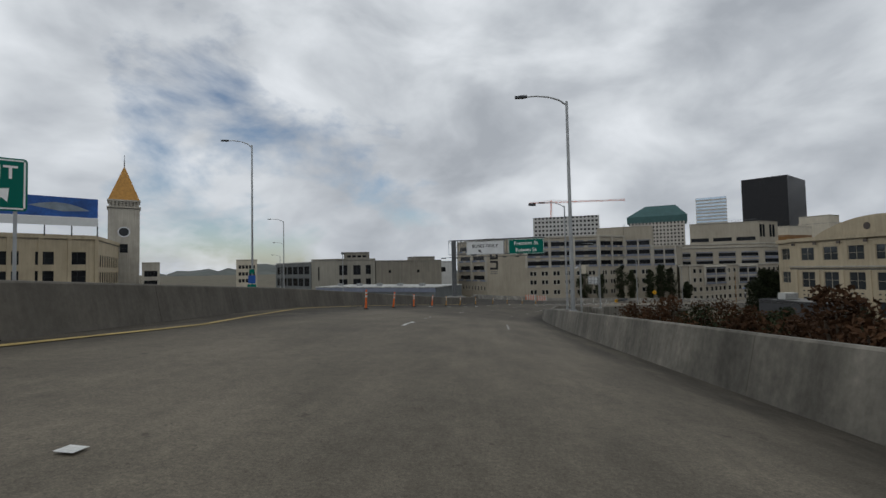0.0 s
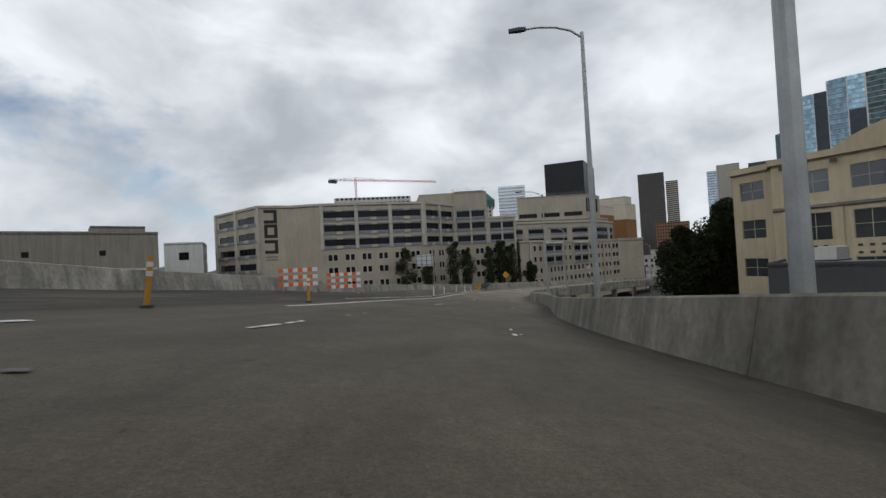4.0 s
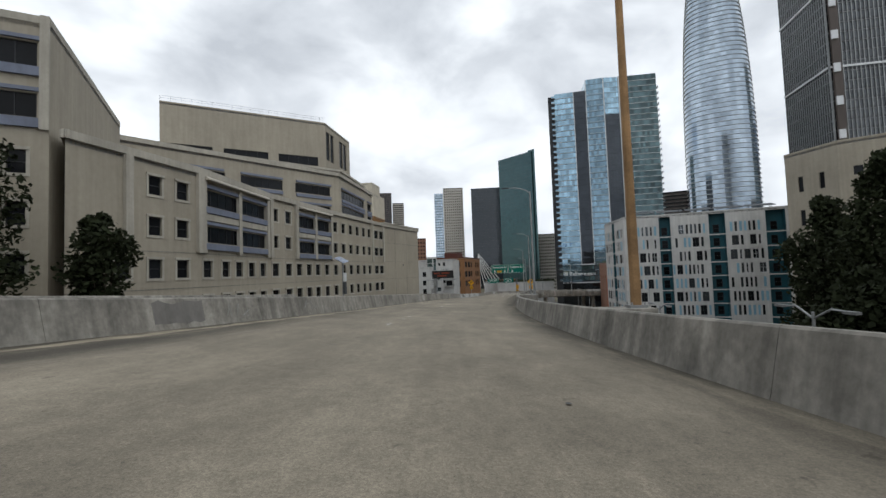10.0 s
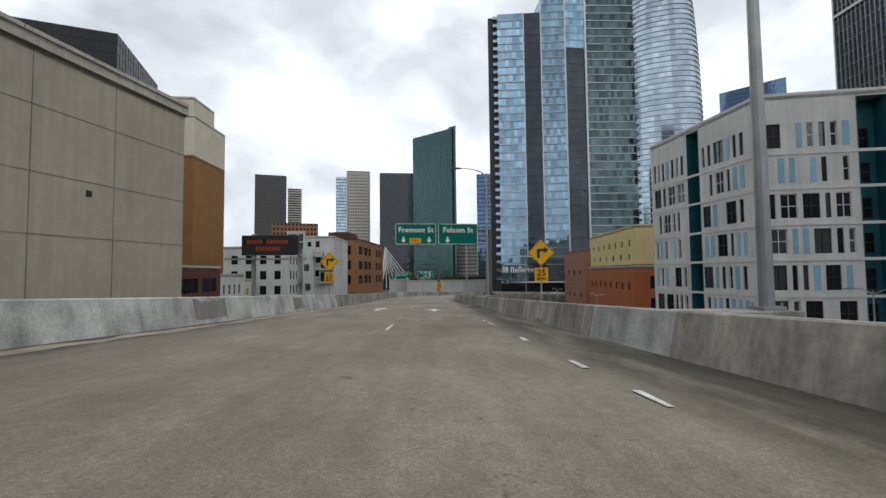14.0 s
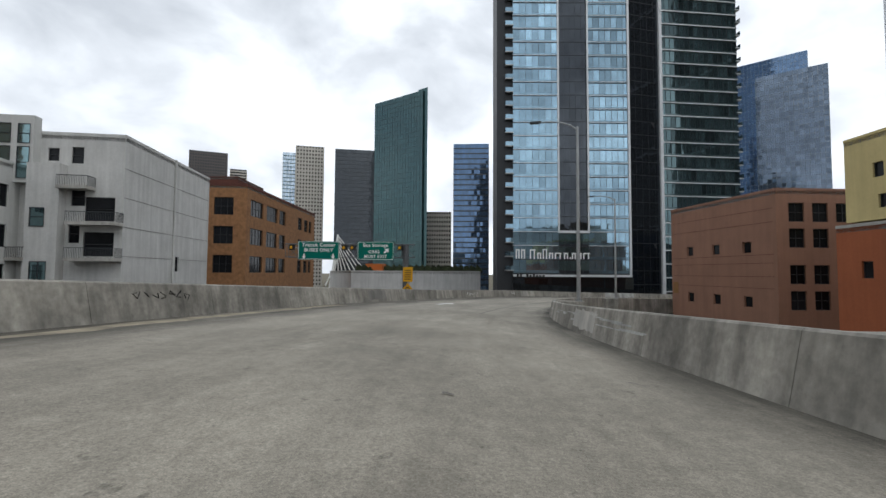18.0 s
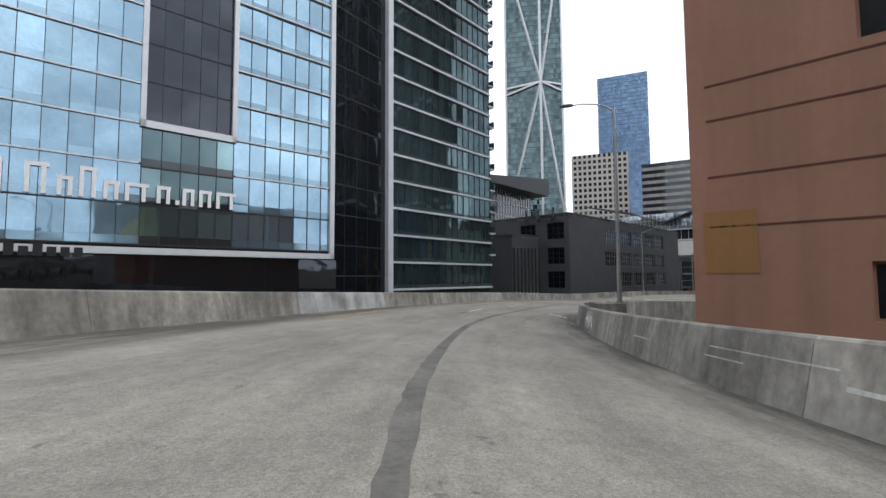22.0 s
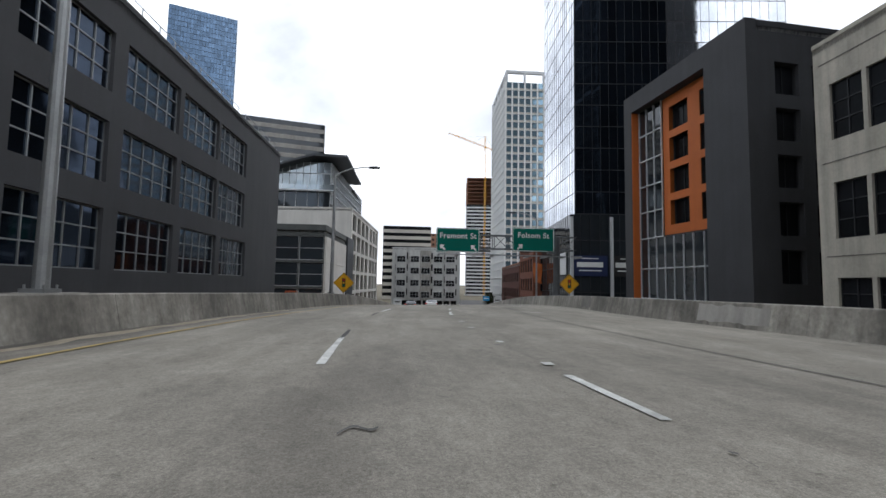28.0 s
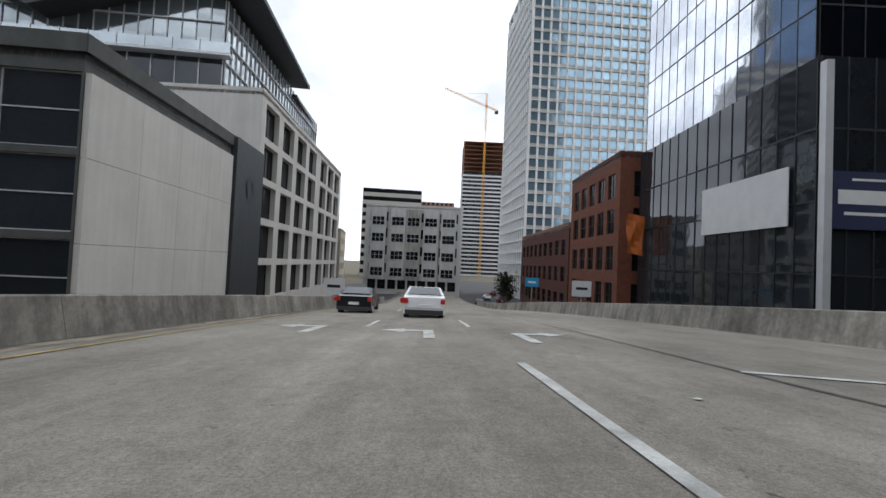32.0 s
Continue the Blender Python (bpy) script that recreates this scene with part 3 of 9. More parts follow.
embankment("ground_bank", -30, 66, 7, 42, 3.4, "scrubby brown earth bank beside the ramp")
embankment("ground_slope", 176, 246, 26, 74, 5.0, "brown earth slope below the trees")
rail("barrier_right", -150, 700, right_edge, 1, "stained grey concrete parapet along the outer curve", special=((312, 314, WHITEWASH, "whitewashed parapet length"), (324, 326, WHITEWASH, "whitewashed parapet length"), (535, 560, WHITEWASH, "patchy whitewashed parapet length"), (-150, 150, PARAPET_M, "darker grey parapet length")))
rail("barrier_left", -150, 82, left_edge, -1, "dark grey-brown concrete parapet", inner=PARAPET_D)
rail("barrier_gore", 178, 700, left_edge, -1, "stained grey concrete parapet along the inner side", special=((314, 345, WHITEWASH, "whitewashed parapet length"), (394, 402, WHITEWASH, "whitewashed parapet length"), (486, 496, WHITEWASH, "scraped pale parapet length")))
PR, PL = bpy.data.objects["barrier_right"], bpy.data.objects["barrier_gore"]
for s0, s1, mt in ((181.6, 182.7, CONC_D), (214, 215.2, CONC), (262, 263.4, CONC_D), (305, 306.5, CONC_D), (331, 333.5, CONC), (372, 373.5, CONC_D), (411, 414, CONC), (447, 448.5, CONC_D), (486, 488, CONC), (566, 568, CONC_D), (577, 580.5, CONC), (592, 594, CONC_D)):
    part("repair_patch", parapet_patch(s0, s1, right_edge, 1, seed=int(s0)), mt, PR)
for s0, s1, mt in ((205, 206.5, CONC_D), (233, 235, CONC_D), (271, 272.5, CONC), (297, 299, CONC_D), (318, 321.5, CONC_D), (329, 331, CONC_D), (338, 339.5, CONC_D), (368, 371, CONC_D), (425, 428, CONC_D), (463, 465, CONC), (521, 524, CONC_D), (552, 553.5, CONC_D)):
    part("repair_patch", parapet_patch(s0, s1, left_edge, -1, seed=int(s0)), mt, PL)
sc_rng = random.Random(8)
for k in range(26):
    s0 = sc_rng.uniform(407, 424) if k < 18 else sc_rng.uniform(466, 484)
    h0 = sc_rng.uniform(0.28, 0.6)
    part("scrape_mark", parapet_patch(s0, s0 + sc_rng.uniform(0.8, 2.4), right_edge, 1, h0, h0 + sc_rng.uniform(0.02, 0.06), seed=70 + k), WHITEWASH, PR)
rail("barrier_bus", 84, 260, bus_edge, -1, "pale grey concrete parapet of the bus roadway")

slab = MB()
for i in range(-75, 345):
    a, b = i * 2, i * 2 + 2
    q = []
    for s in (a, b):
        l = bus_edge(s) if 84 < s < 240 else left_edge(s)
        q += [road(s, l - 0.3, -0.15), road(s, right_edge(s) + 0.3, -0.15), road(s, right_edge(s) - 1.2, -1.9), road(s, l + 1.2, -1.9)]
    slab.quad(q[0], q[4], q[5], q[1])
    slab.quad(q[1], q[5], q[6], q[2])
    slab.quad(q[2], q[6], q[7], q[3])
    slab.quad(q[3], q[7], q[4], q[0])
alone("deck_slab", slab, CONC_D, "dark concrete box girder under the ramp deck", "bridge deck", kind="structure")
for s in range(-10, 640, 38):
    for u in (-6.0, 1.0):
        p = road(s, u)
        g = ground_z(p.x, p.y)
        if p.z - 2 > g + 1:
            cm = MB()
            cm.tube([(p.x, p.y, g - 0.5), (p.x, p.y, p.z - 1.8)], 0.9, 0.9, 14)
            alone("bridge_column", cm, CONC, "round grey concrete column carrying the ramp", "column", "ramp columns")


# ---- buildings ----
def side_frame(p, q):
    """Local axes of a facade from p to q: u along it, v out of it, z up."""
    d = (Vector((*q, 0)) - Vector((*p, 0)))
    L = d.length
    d.normalize()
    return Matrix(((d.x, d.y, 0, p[0]), (d.y, -d.x, 0, p[1]), (0, 0, 1, 0), (0, 0, 0, 1))), L


def ccw(poly):
    a = sum(p[0] * q[1] - q[0] * p[1] for p, q in zip(poly, poly[1:] + poly[:1]))
    return list(poly) if a > 0 else list(reversed(poly))


def wall_grid(mb, M, L, z0, z1, wins, dep=0.25, mi=0, rev=0):
    us = sorted({0, L} | {w[0] for w in wins} | {w[1] for w in wins})
    zs = sorted({z0, z1} | {w[2] for w in wins} | {w[3] for w in wins})
    for zi in range(len(zs) - 1):
        zc, run = (zs[zi] + zs[zi + 1]) / 2, None
        row = [w for w in wins if w[2] < zc < w[3]]
        for ui in range(len(us)):
            solid = ui < len(us) - 1 and not any(w[0] < (us[ui] + us[ui + 1]) / 2 < w[1] for w in row)
            if solid and run is None:
                run = us[ui]
            if not solid and run is not None:
                mb.quad(*[M @ Vector(c) for c in ((run, 0, zs[zi]), (us[ui], 0, zs[zi]), (us[ui], 0, zs[zi + 1]), (run, 0, zs[zi + 1]))], mi=mi)
                run = None
    for a, b, c, d in wins:
        f = [Vector(k) for k in ((a, 0, c), (b, 0, c), (b, 0, d), (a, 0, d))]
        g = [Vector((k.x, -dep, k.z)) for k in f]
        for i in range(4):
            j = (i + 1) % 4
            mb.quad(M @ f[j], M @ f[i], M @ g[i], M @ g[j], mi=rev)


WIN = {}


def window_mesh(w, h, nx, ny, frame_mat, pane_mat, bar=0.07):
    key = (round(w, 2), round(h, 2), nx, ny, frame_mat.name, pane_mat.name)
    if key not in WIN:
        mb = MB()
        cw, ch = (w - bar) / nx - bar, (h - bar) / ny - bar
        holes = [(bar + i * (cw + bar), bar + i * (cw + bar) + cw, bar + j * (ch + bar), bar + j * (ch + bar) + ch) for i in range(nx) for j in range(ny)]
        up = Matrix.Translation((0, 0.04, 0))
        wall_grid(mb, up, w, 0, h, holes, 0.07)
        for a, b, c, d in holes:
            mb.quad(*[up @ Vector(k) for k in ((a, -0.07, c), (b, -0.07, c), (b, -0.07, d), (a, -0.07, d))], mi=1)
        WIN[key] = mb.mesh("window", [frame_mat, pane_mat])
    return WIN[key]


def surround_mesh(w, h, mat, b=0.28, d=0.09):
    """Precast frame standing proud round a window."""
    key = ("surround", round(w, 2), round(h, 2), mat.name)
    if key not in WIN:
        mb = MB()
        mb.box(0, 0.003, 0, w + 2 * b, d, b)
        mb.box(0, 0.003, h + b, w + 2 * b, d + 0.08, h + 2 * b)
        mb.box(0, 0.003, b, b, d, h + b)
        mb.box(w + b, 0.003, b, w + 2 * b, d, h + b)
        WIN[key] = mb.mesh("window_surround", mat)
    return WIN[key]


def rows(L, zs, h, w, pitch=None, n=None, m0=1.0, m1=1.0, shift=0.0):
    n = n or max(1, int((L - m0 - m1) / pitch))
    p = (L - m0 - m1) / n
    return [(m0 + p * (i + 0.5) - w / 2 + shift, m0 + p * (i + 0.5) + w / 2 + shift, z, z + h) for z in zs for i in range(n)]


def building(name, poly, z0, z1, mat, label, sides=None, dep=0.25, roof=ROOFING, parapet=0.5, cat="building", frame=FRAME_D, pane=GLASS_D, cornice=0.0, trim=None, surround=None):
    """sides: facade number -> list of (window rectangles, panes across, panes up). Facades follow poly as given, which runs anticlockwise."""
    cx, cy = sum(p[0] for p in poly) / len(poly), sum(p[1] for p in poly) / len(poly)
    top = thing(name, (cx, cy, z0), label, cat)
    wall = MB()
    for i in range(len(poly)):
        M, L = side_frame(poly[i], poly[(i + 1) % len(poly)])
        specs = (sides or {}).get(i, [])
        specs = specs(L) if callable(specs) else specs
        wins = [w for sp in specs for w in sp[0] if w[0] > 0.05 and w[1] < L - 0.05]
        wall_grid(wall, M, L, z0, z1, wins, dep)
        for sp in specs:
            fm = sp[3] if len(sp) > 3 else frame
            pm = sp[4] if len(sp) > 4 else pane
            for a, b, c, d in sp[0]:
                if a > 0.05 and b < L - 0.05:
                    part("window", window_mesh(b - a, d - c, sp[1], sp[2], fm, pm), None, top, m=Matrix.Translation((-cx, -cy, -z0)) @ M @ Matrix.Translation((a, -dep + 0.03, c)))
                    if surround and b - a < 4:
                        part("window_surround", surround_mesh(b - a, d - c, surround), None, top, m=Matrix.Translation((-cx, -cy, -z0)) @ M @ Matrix.Translation((a - 0.28, 0, c - 0.28)))
    part("wall", wall, mat, top)
    rf = MB()
    rf.prism(poly, z1 - 0.4, z1 - 0.05)
    part("roof", rf, roof, top)
    if parapet:
        for i in range(len(poly)):
            pm = MB()
            M, L = side_frame(poly[i], poly[(i + 1) % len(poly)])
            pm.box(-cornice, -0.35, z1, L + cornice, 0.06 + cornice, z1 + parapet - 0.004 * (i % 2), 0, M)
            part("parapet", pm, trim or mat, top)
    return top


def curtain(top, poly, side, z0, z1, floor, bay, vision, spandrel, bar, sp_h=0.9, bar_w=0.07, bar_d=0.08, single=0, slab=0.0, tilt=0.012, off=0.0, rng=None):
    """A glass facade: panes with a slight set of their own, mullions and floor bars."""
    rng = rng or random.Random(7)
    M, L = side_frame(poly[side], poly[(side + 1) % len(poly)])
    n, nf = max(1, round(L / bay)), max(1, round((z1 - z0) / floor))
    bw, fh = L / n, (z1 - z0) / nf
    panes, bars, lone = MB(), MB(), []
    base = top.matrix_basis.inverted()
    for f in range(nf):
        z = z0 + f * fh
        for i in range(n):
            for a, b, mi in ((z, z + sp_h, 1), (z + sp_h, z + fh, 0)):
                if b - a < 0.05:
                    continue
                t = [rng.uniform(-tilt, tilt) for _ in range(3)]
                c = [(i * bw, off + t[0], a), ((i + 1) * bw, off + t[1], a), ((i + 1) * bw, off + t[2] + t[1] - t[0], b), (i * bw, off + t[2], b)]
                if mi == 0 and len(lone) < single:
                    pb = MB()
                    pb.quad(*[M @ Vector(k) for k in c])
                    lone.append(part("glass_pane", pb, vision, top))
                else:
                    panes.quad(*[M @ Vector(k) for k in c], mi=mi)
        bars.box(0, off, z - 0.05, L, off + bar_d + slab, z + 0.08, 0, M)
    for i in range(n + 1):
        bars.box(i * bw - bar_w / 2, off, z0, i * bw + bar_w / 2, off + bar_d, z1, 0, M)
    part("curtain_wall", panes, [vision, spandrel], top, kind="stuff")
    part("mullion_grid", bars, bar, top)


def shell(name, poly, z0, z1, mat, label, cat="tower", roof=ROOFING):
    cx, cy = sum(p[0] for p in poly) / len(poly), sum(p[1] for p in poly) / len(poly)
    top = thing(name, (cx, cy, z0), label, cat)
    mb = MB()
    mb.prism(poly, z0, z1, 0, 1)
    part("core", mb, [mat, roof], top)
    return top


def bearing(x, y, az, d):
    return (x + math.sin(radians(az)) * d, y + math.cos(radians(az)) * d)


def wedge(eye, az0, az1, d, deep):
    """Footprint of a far block: its front runs square to the line of sight between two bearings."""
    a, b = bearing(*eye, az0, d), bearing(*eye, az1, d)
    k = radians((az0 + az1) / 2)
    e = (math.sin(k) * deep, math.cos(k) * deep)
    return [a, (a[0] + e[0], a[1] + e[1]), (b[0] + e[0], b[1] + e[1]), b][::-1]


def tower(name, poly, z0, z1, label, floor, bay, vision, spandrel, bar, sp_h=1.0, sides=None, mat=None, bar_w=0.12, bar_d=0.12, low=None, slab=0.0, tilt=0.03):
    t = shell(name, poly, z0, z1, mat or spandrel, label)
    for i in range(len(poly)) if sides is None else sides:
        curtain(t, poly, i, low or z0, z1, floor, bay, vision, spandrel, bar, sp_h, bar_w, bar_d, slab=slab, tilt=tilt, off=0.12, rng=random.Random(i + 3))
    return t


def trims(top, poly, side, pil=(), pw=0.9, pd=0.45, z0=0, z1=0, strips=(), mat=CREAM_D, smat=BLUEGREY, inset=0.6):
    """Proud pilasters at the u given, and horizontal strips (z0, z1, depth) between them."""
    M, L = side_frame(poly[side], poly[(side + 1) % len(poly)])
    for u in pil:
        mb = MB()
        mb.box(u * L - pw / 2, 0.002, z0, u * L + pw / 2, pd, z1, 0, M)
        part("pilaster", mb, mat, top)
    for a, b, d in strips:
        us = [u * L for u in pil] or [0, L]
        for p, q in zip(us, us[1:]):
            mb = MB()
            mb.box(p + pw / 2 + inset * 0, 0.002, a, q - pw / 2, d, b, 0, M)
            part("sill_band", mb, smat, top)


# -- cream precast office block by the ramp --
A1 = [(13.9, 285.9), (26.5, 255.1), (37.4, 254.6), (46, 249), (82, 241), (99, 249), (112, 280), (60, 345)]
A_ROWS = (53.0, 48.2, 43.2)


def pairs(L, zs, h, n, m0=0.8, w=1.35, gap=0.45):
    p = (L - 2 * m0) / n
    return [(m0 + p * (i + 0.5) + o, m0 + p * (i + 0.5) + o + w, z, z + h) for z in zs for i in range(n) for o in (-w - gap / 2, gap / 2)]


def centre_blocks(top, poly, side, cells, zs, w=2.2):
    """Pale blocks in the middle of each bay between the sill strips."""
    M, L = side_frame(poly[side], poly[(side + 1) % len(poly)])
    for a, b in cells:
        c = (a + b) / 2 * L
        for z in zs:
            for z0, z1 in ((z - 1.0, z + 0.02), (z + 2.2, z + 2.78)):
                mb = MB()
                mb.box(c - w / 2, 0.302, z0, c + w / 2, 0.42, z1, 0, M)
                part("pale_block", mb, CREAM_D, top)

a1 = building("office_block", A1, 20, 57.4, CREAM, "cream precast concrete office block with dark band windows", {
    0: lambda L: [(rows(L, (52.4, 46.8, 41.5, 36.2), 2.3, L * 0.36, n=2), 4, 1), (rows(L, (30.5,), 2.2, 1.3, n=9), 1, 1)],
    3: lambda L: [(rows(L, A_ROWS, 2.2, L * 0.29, n=3, m0=0.5, m1=0.5), 4, 1), (pairs(L, (38.0, 33.5, 28.4), 2.1, 6), 1, 2)],
    4: lambda L: [(rows(L, A_ROWS, 2.2, L * 0.4, n=2, m0=0.5, m1=0.5), 3, 1), (pairs(L, (38.0, 33.5, 28.4), 2.1, 3), 1, 2)],
    2: lambda L: []}, surround=CREAM_D, parapet=0.8, cornice=0.25, trim=CREAM_D)
trims(a1, A1, 3, (0.01, 0.335, 0.665, 0.99), 1.2, 0.4, 42, 58.1, [(z - 0.9, z - 0.1, 0.3) for z in A_ROWS] + [(z + 2.35, z + 2.7, 0.25) for z in A_ROWS])
trims(a1, A1, 0, (0.01, 0.5, 0.99), 1.6, 0.4, 35, 58.1, [(z - 0.9, z - 0.1, 0.3) for z in (52.4, 46.8, 41.5, 36.2)])
trims(a1, A1, 4, (0.02, 0.5, 0.98), 1.0, 0.35, 42, 58.1, [(z - 0.9, z - 0.1, 0.3) for z in A_ROWS])
A2 = [(99, 249.2), (110.8, 242.8), (124, 266), (112, 280)]
a2 = building("office_block", A2, 20, 62.7, CREAM, "taller cream precast office wing with a plain penthouse wall", {
    0: lambda L: [(rows(L, (52.9, 48.3, 43.1), 2.2, L * 0.82, n=1), 6, 1), (pairs(L, (38.0, 33.4, 28.8), 2.1, 2), 1, 2)]}, surround=CREAM_D, parapet=0.15)
PH = [(87.2, 255.7), (98.9, 249.35), (111.9, 279.9), (99, 287)]
part("penthouse_wall", (lambda mb: (mb.prism(PH, 57.2, 62.85), mb)[1])(MB()), CREAM, a2, "plain cream penthouse wall")
trims(a2, A2, 0, (0.03, 0.5, 0.97), 0.7, 0.3, 42, 56, [(z - 0.95, z - 0.1, 0.3) for z in (52.9, 48.3, 43.1)] + [(z + 2.35, z + 2.7, 0.25) for z in (52.9, 48.3, 43.1)])
A3 = [(110.8, 242.7), (120.1, 237.0), (138, 262), (124, 266)]
a3 = building("office_block", A3, 20, 51.8, CREAM, "cream precast office wing stepping down beside the ramp", {
    0: lambda L: [(rows(L, (47.8, 43.1), 2.2, L * 0.84, n=1), 6, 1), (pairs(L, (38.0, 33.4, 28.8), 2.1, 2), 1, 2)]}, surround=CREAM_D, parapet=0.7, trim=CREAM_D)
trims(a3, A3, 0, (0.03, 0.5, 0.97), 0.7, 0.3, 42, 52.5, [(z - 0.95, z - 0.1, 0.3) for z in (47.8, 43.1)] + [(z + 2.35, z + 2.7, 0.25) for z in (47.8, 43.1)])
centre_blocks(a1, A1, 3, ((0.01, 0.335), (0.335, 0.665), (0.665, 0.99)), A_ROWS)
centre_blocks(a1, A1, 4, ((0.02, 0.5), (0.5, 0.98)), A_ROWS, 1.5)
centre_blocks(a1, A1, 0, ((0.01, 0.5), (0.5, 0.99)), (52.4, 46.8, 41.5, 36.2), 3)
C1 = [(121, 236.2), (136.8, 240.57), (153.85, 248.3), (175.6, 254.8), (203.8, 262), (226.5, 265.2), (236, 290), (140, 275)]
C_ROWS = ((37.7, 2.1), (33.2, 2.05), (28.45, 2.1), (24.1, 2.0))


def c_wins(us, w, rows_=(0, 1, 2, 3)):
    return [(u, u + w, C_ROWS[r][0], C_ROWS[r][0] + C_ROWS[r][1]) for u in us for r in rows_]


C_BAND = {1: (0.6, 17.4), 2: (9.0, 21.9)}
C_SIDES = {
    0: lambda L: [(c_wins((0.9, 4.9, 8.8, 12.65), 1.75, (2, 3)), 1, 2), (c_wins((8.8, 12.65), 1.75, (0, 1)), 1, 2)],
    1: lambda L: [([(0.6, 17.4, z, z + 2.1) for z in (37.6, 32.9)], 9, 1), (c_wins((0.5, 4.7, 8.2, 11.8, 15.4), 1.9, (2, 3)), 1, 2)],
    2: lambda L: [(c_wins((0.75, 4.85), 1.8, (0, 1)), 1, 2), ([(9.0, 21.9, z, z + 2.1) for z in (37.4, 32.6)], 7, 1), (c_wins((0.75, 4.85, 8.4, 12.0, 15.5, 19.5), 1.9, (2, 3)), 1, 2)],
    3: lambda L: [(c_wins((0.85, 4.6, 8.25, 11.8, 15.4, 18.7), 1.75), 1, 2), (c_wins((22.8, 26.2), 2.6), 2, 2)]}
c1 = building("office_block", C1, 14, 41.4, CREAM, "long low cream precast office wing with punched windows beside the ramp", C_SIDES, surround=CREAM_D, parapet=0.8, cornice=0.25, trim=CREAM_D)
trims(c1, C1, 0, (0.38, 0.985), 0.9, 0.45, 31.5, 41.4)
trims(c1, C1, 1, (0.02, 0.48, 0.95), 0.8, 0.45, 31.5, 41.4)
trims(c1, C1, 2, (0.015, 0.37, 0.68, 0.985), 0.8, 0.45, 31.5, 41.4)
trims(c1, C1, 3, (0.74, 0.99), 0.7, 0.35, 31.5, 41.4)
for sd, (a, b) in C_BAND.items():
    M, L = side_frame(C1[sd], C1[sd + 1])
    z0_ = 37.6 if sd == 1 else 37.4
    dz = 4.7 if sd == 1 else 4.8
    m_ = (0.48 if sd == 1 else 0.68) * L
    for z, h, d, mt in ((z0_ - 0.95, 0.8, 0.45, BLUEGREY), (z0_ - dz - 0.95, 0.8, 0.45, BLUEGREY), (z0_ + 2.25, 0.45, 0.35, BLUEGREY), (z0_ - dz + 2.25, 0.4, 0.3, BLUEGREY), (z0_ - 1.9, 0.8, 0.35, CREAM_D)):
        for p_, q_ in ((a, m_ - 0.45), (m_ + 0.45, b)):
            mb = MB()
            mb.box(p_, 0.002, z, q_, d, z + h, 0, M)
            part("sill_band", mb, mt, c1)
    mb = MB()
    mb.prism([tuple((M @ Vector(p)).to_2d()) for p in ((a - 0.2, 0.02, 0), (b + 0.2, 0.02, 0), (b + 0.2, 1.0, 0), (a - 0.2, 1.0, 0))], 40.75, [41.55, 41.55, 40.9, 40.9])
    part("ledge", mb, CREAM_D, c1, "sloping precast ledge over the window band")
for sd in (0, 1, 2, 3, 4):
    M, L = side_frame(C1[sd], C1[sd + 1])
    for z in ((36.9, 31.7, 26.9) if sd == 4 else (31.4, 27.2, 22.6, 18.5)):
        mb = MB()
        mb.box(0.02, 0.002, z, L - 0.02, 0.03, z + 0.06, 0, M)
        part("panel_joint", mb, CONC_D, c1)
M, L = side_frame(C1[4], C1[5])
for k in range(4):
    mb = MB()
    mb.box(0.15 + k * L / 4, -0.8, 42.21, 0.05 + (k + 1) * L / 4, 0.5, 42.55, 0, M)
    part("cornice", mb, CREAM_D, c1)
for k in (0.3, 0.62):
    mb = MB()
    mb.box(k * L - 0.03, 0.03, 18, k * L + 0.03, 0.045, 41.3, 0, M)
    part("panel_joint", mb, CONC_D, c1)
mb = MB()
mb.box(11.5, 0.01, 30.5, 12.0, 0.09, 31.0, 0, M)
part("vent", mb, FRAME_D, c1)
B1 = [(134, 268), (182.6, 258.6), (208, 268.9), (207.5, 284), (200, 306), (140, 300)]
b1 = building("office_block", B1, 20, 51.2, CREAM, "cream precast office terrace with dark band windows", {
    0: lambda L: [(rows(L, (46.3, 41.8), 2.0, 8.9, pitch=10.5), 6, 1)], 1: lambda L: [([(u, v, z, z + 2.0) for u, v in ((1.6, 19.6), (22.8, 26.6)) for z in (46.3, 42.6)], 8, 1)], 2: lambda L: []}, parapet=0.8, cornice=0.3, trim=CREAM_D)
B2 = [(146, 274), (186, 261), (205, 269.2), (205.5, 286), (199, 304), (150, 300)]
b2 = building("office_block", B2, 50.8, 53.2, CREAM, "cream precast office terrace set back above another", {
    0: lambda L: [], 1: lambda L: []}, parapet=0.5, cornice=0.2, trim=CREAM_D)
B3 = [(156.2, 284), (186.6, 266.3), (203, 272.5), (213, 290), (180, 305)]
b3 = building("office_block", B3, 52.6, 66.2, CREAM, "plain cream precast office penthouse over a band of dark windows", {
    0: lambda L: [([(a, b, 55.4, 57.6) for a, b in ((0.6, 10), (12.2, 21.7), (24, 33.4))], 4, 1)], 1: lambda L: [([(a, b, 57.4, 64.6) for a, b in ((0.7, 3.0), (3.4, 5.6), (9.6, 12.0), (12.4, 14.8))], 1, 6)]}, parapet=0.3)
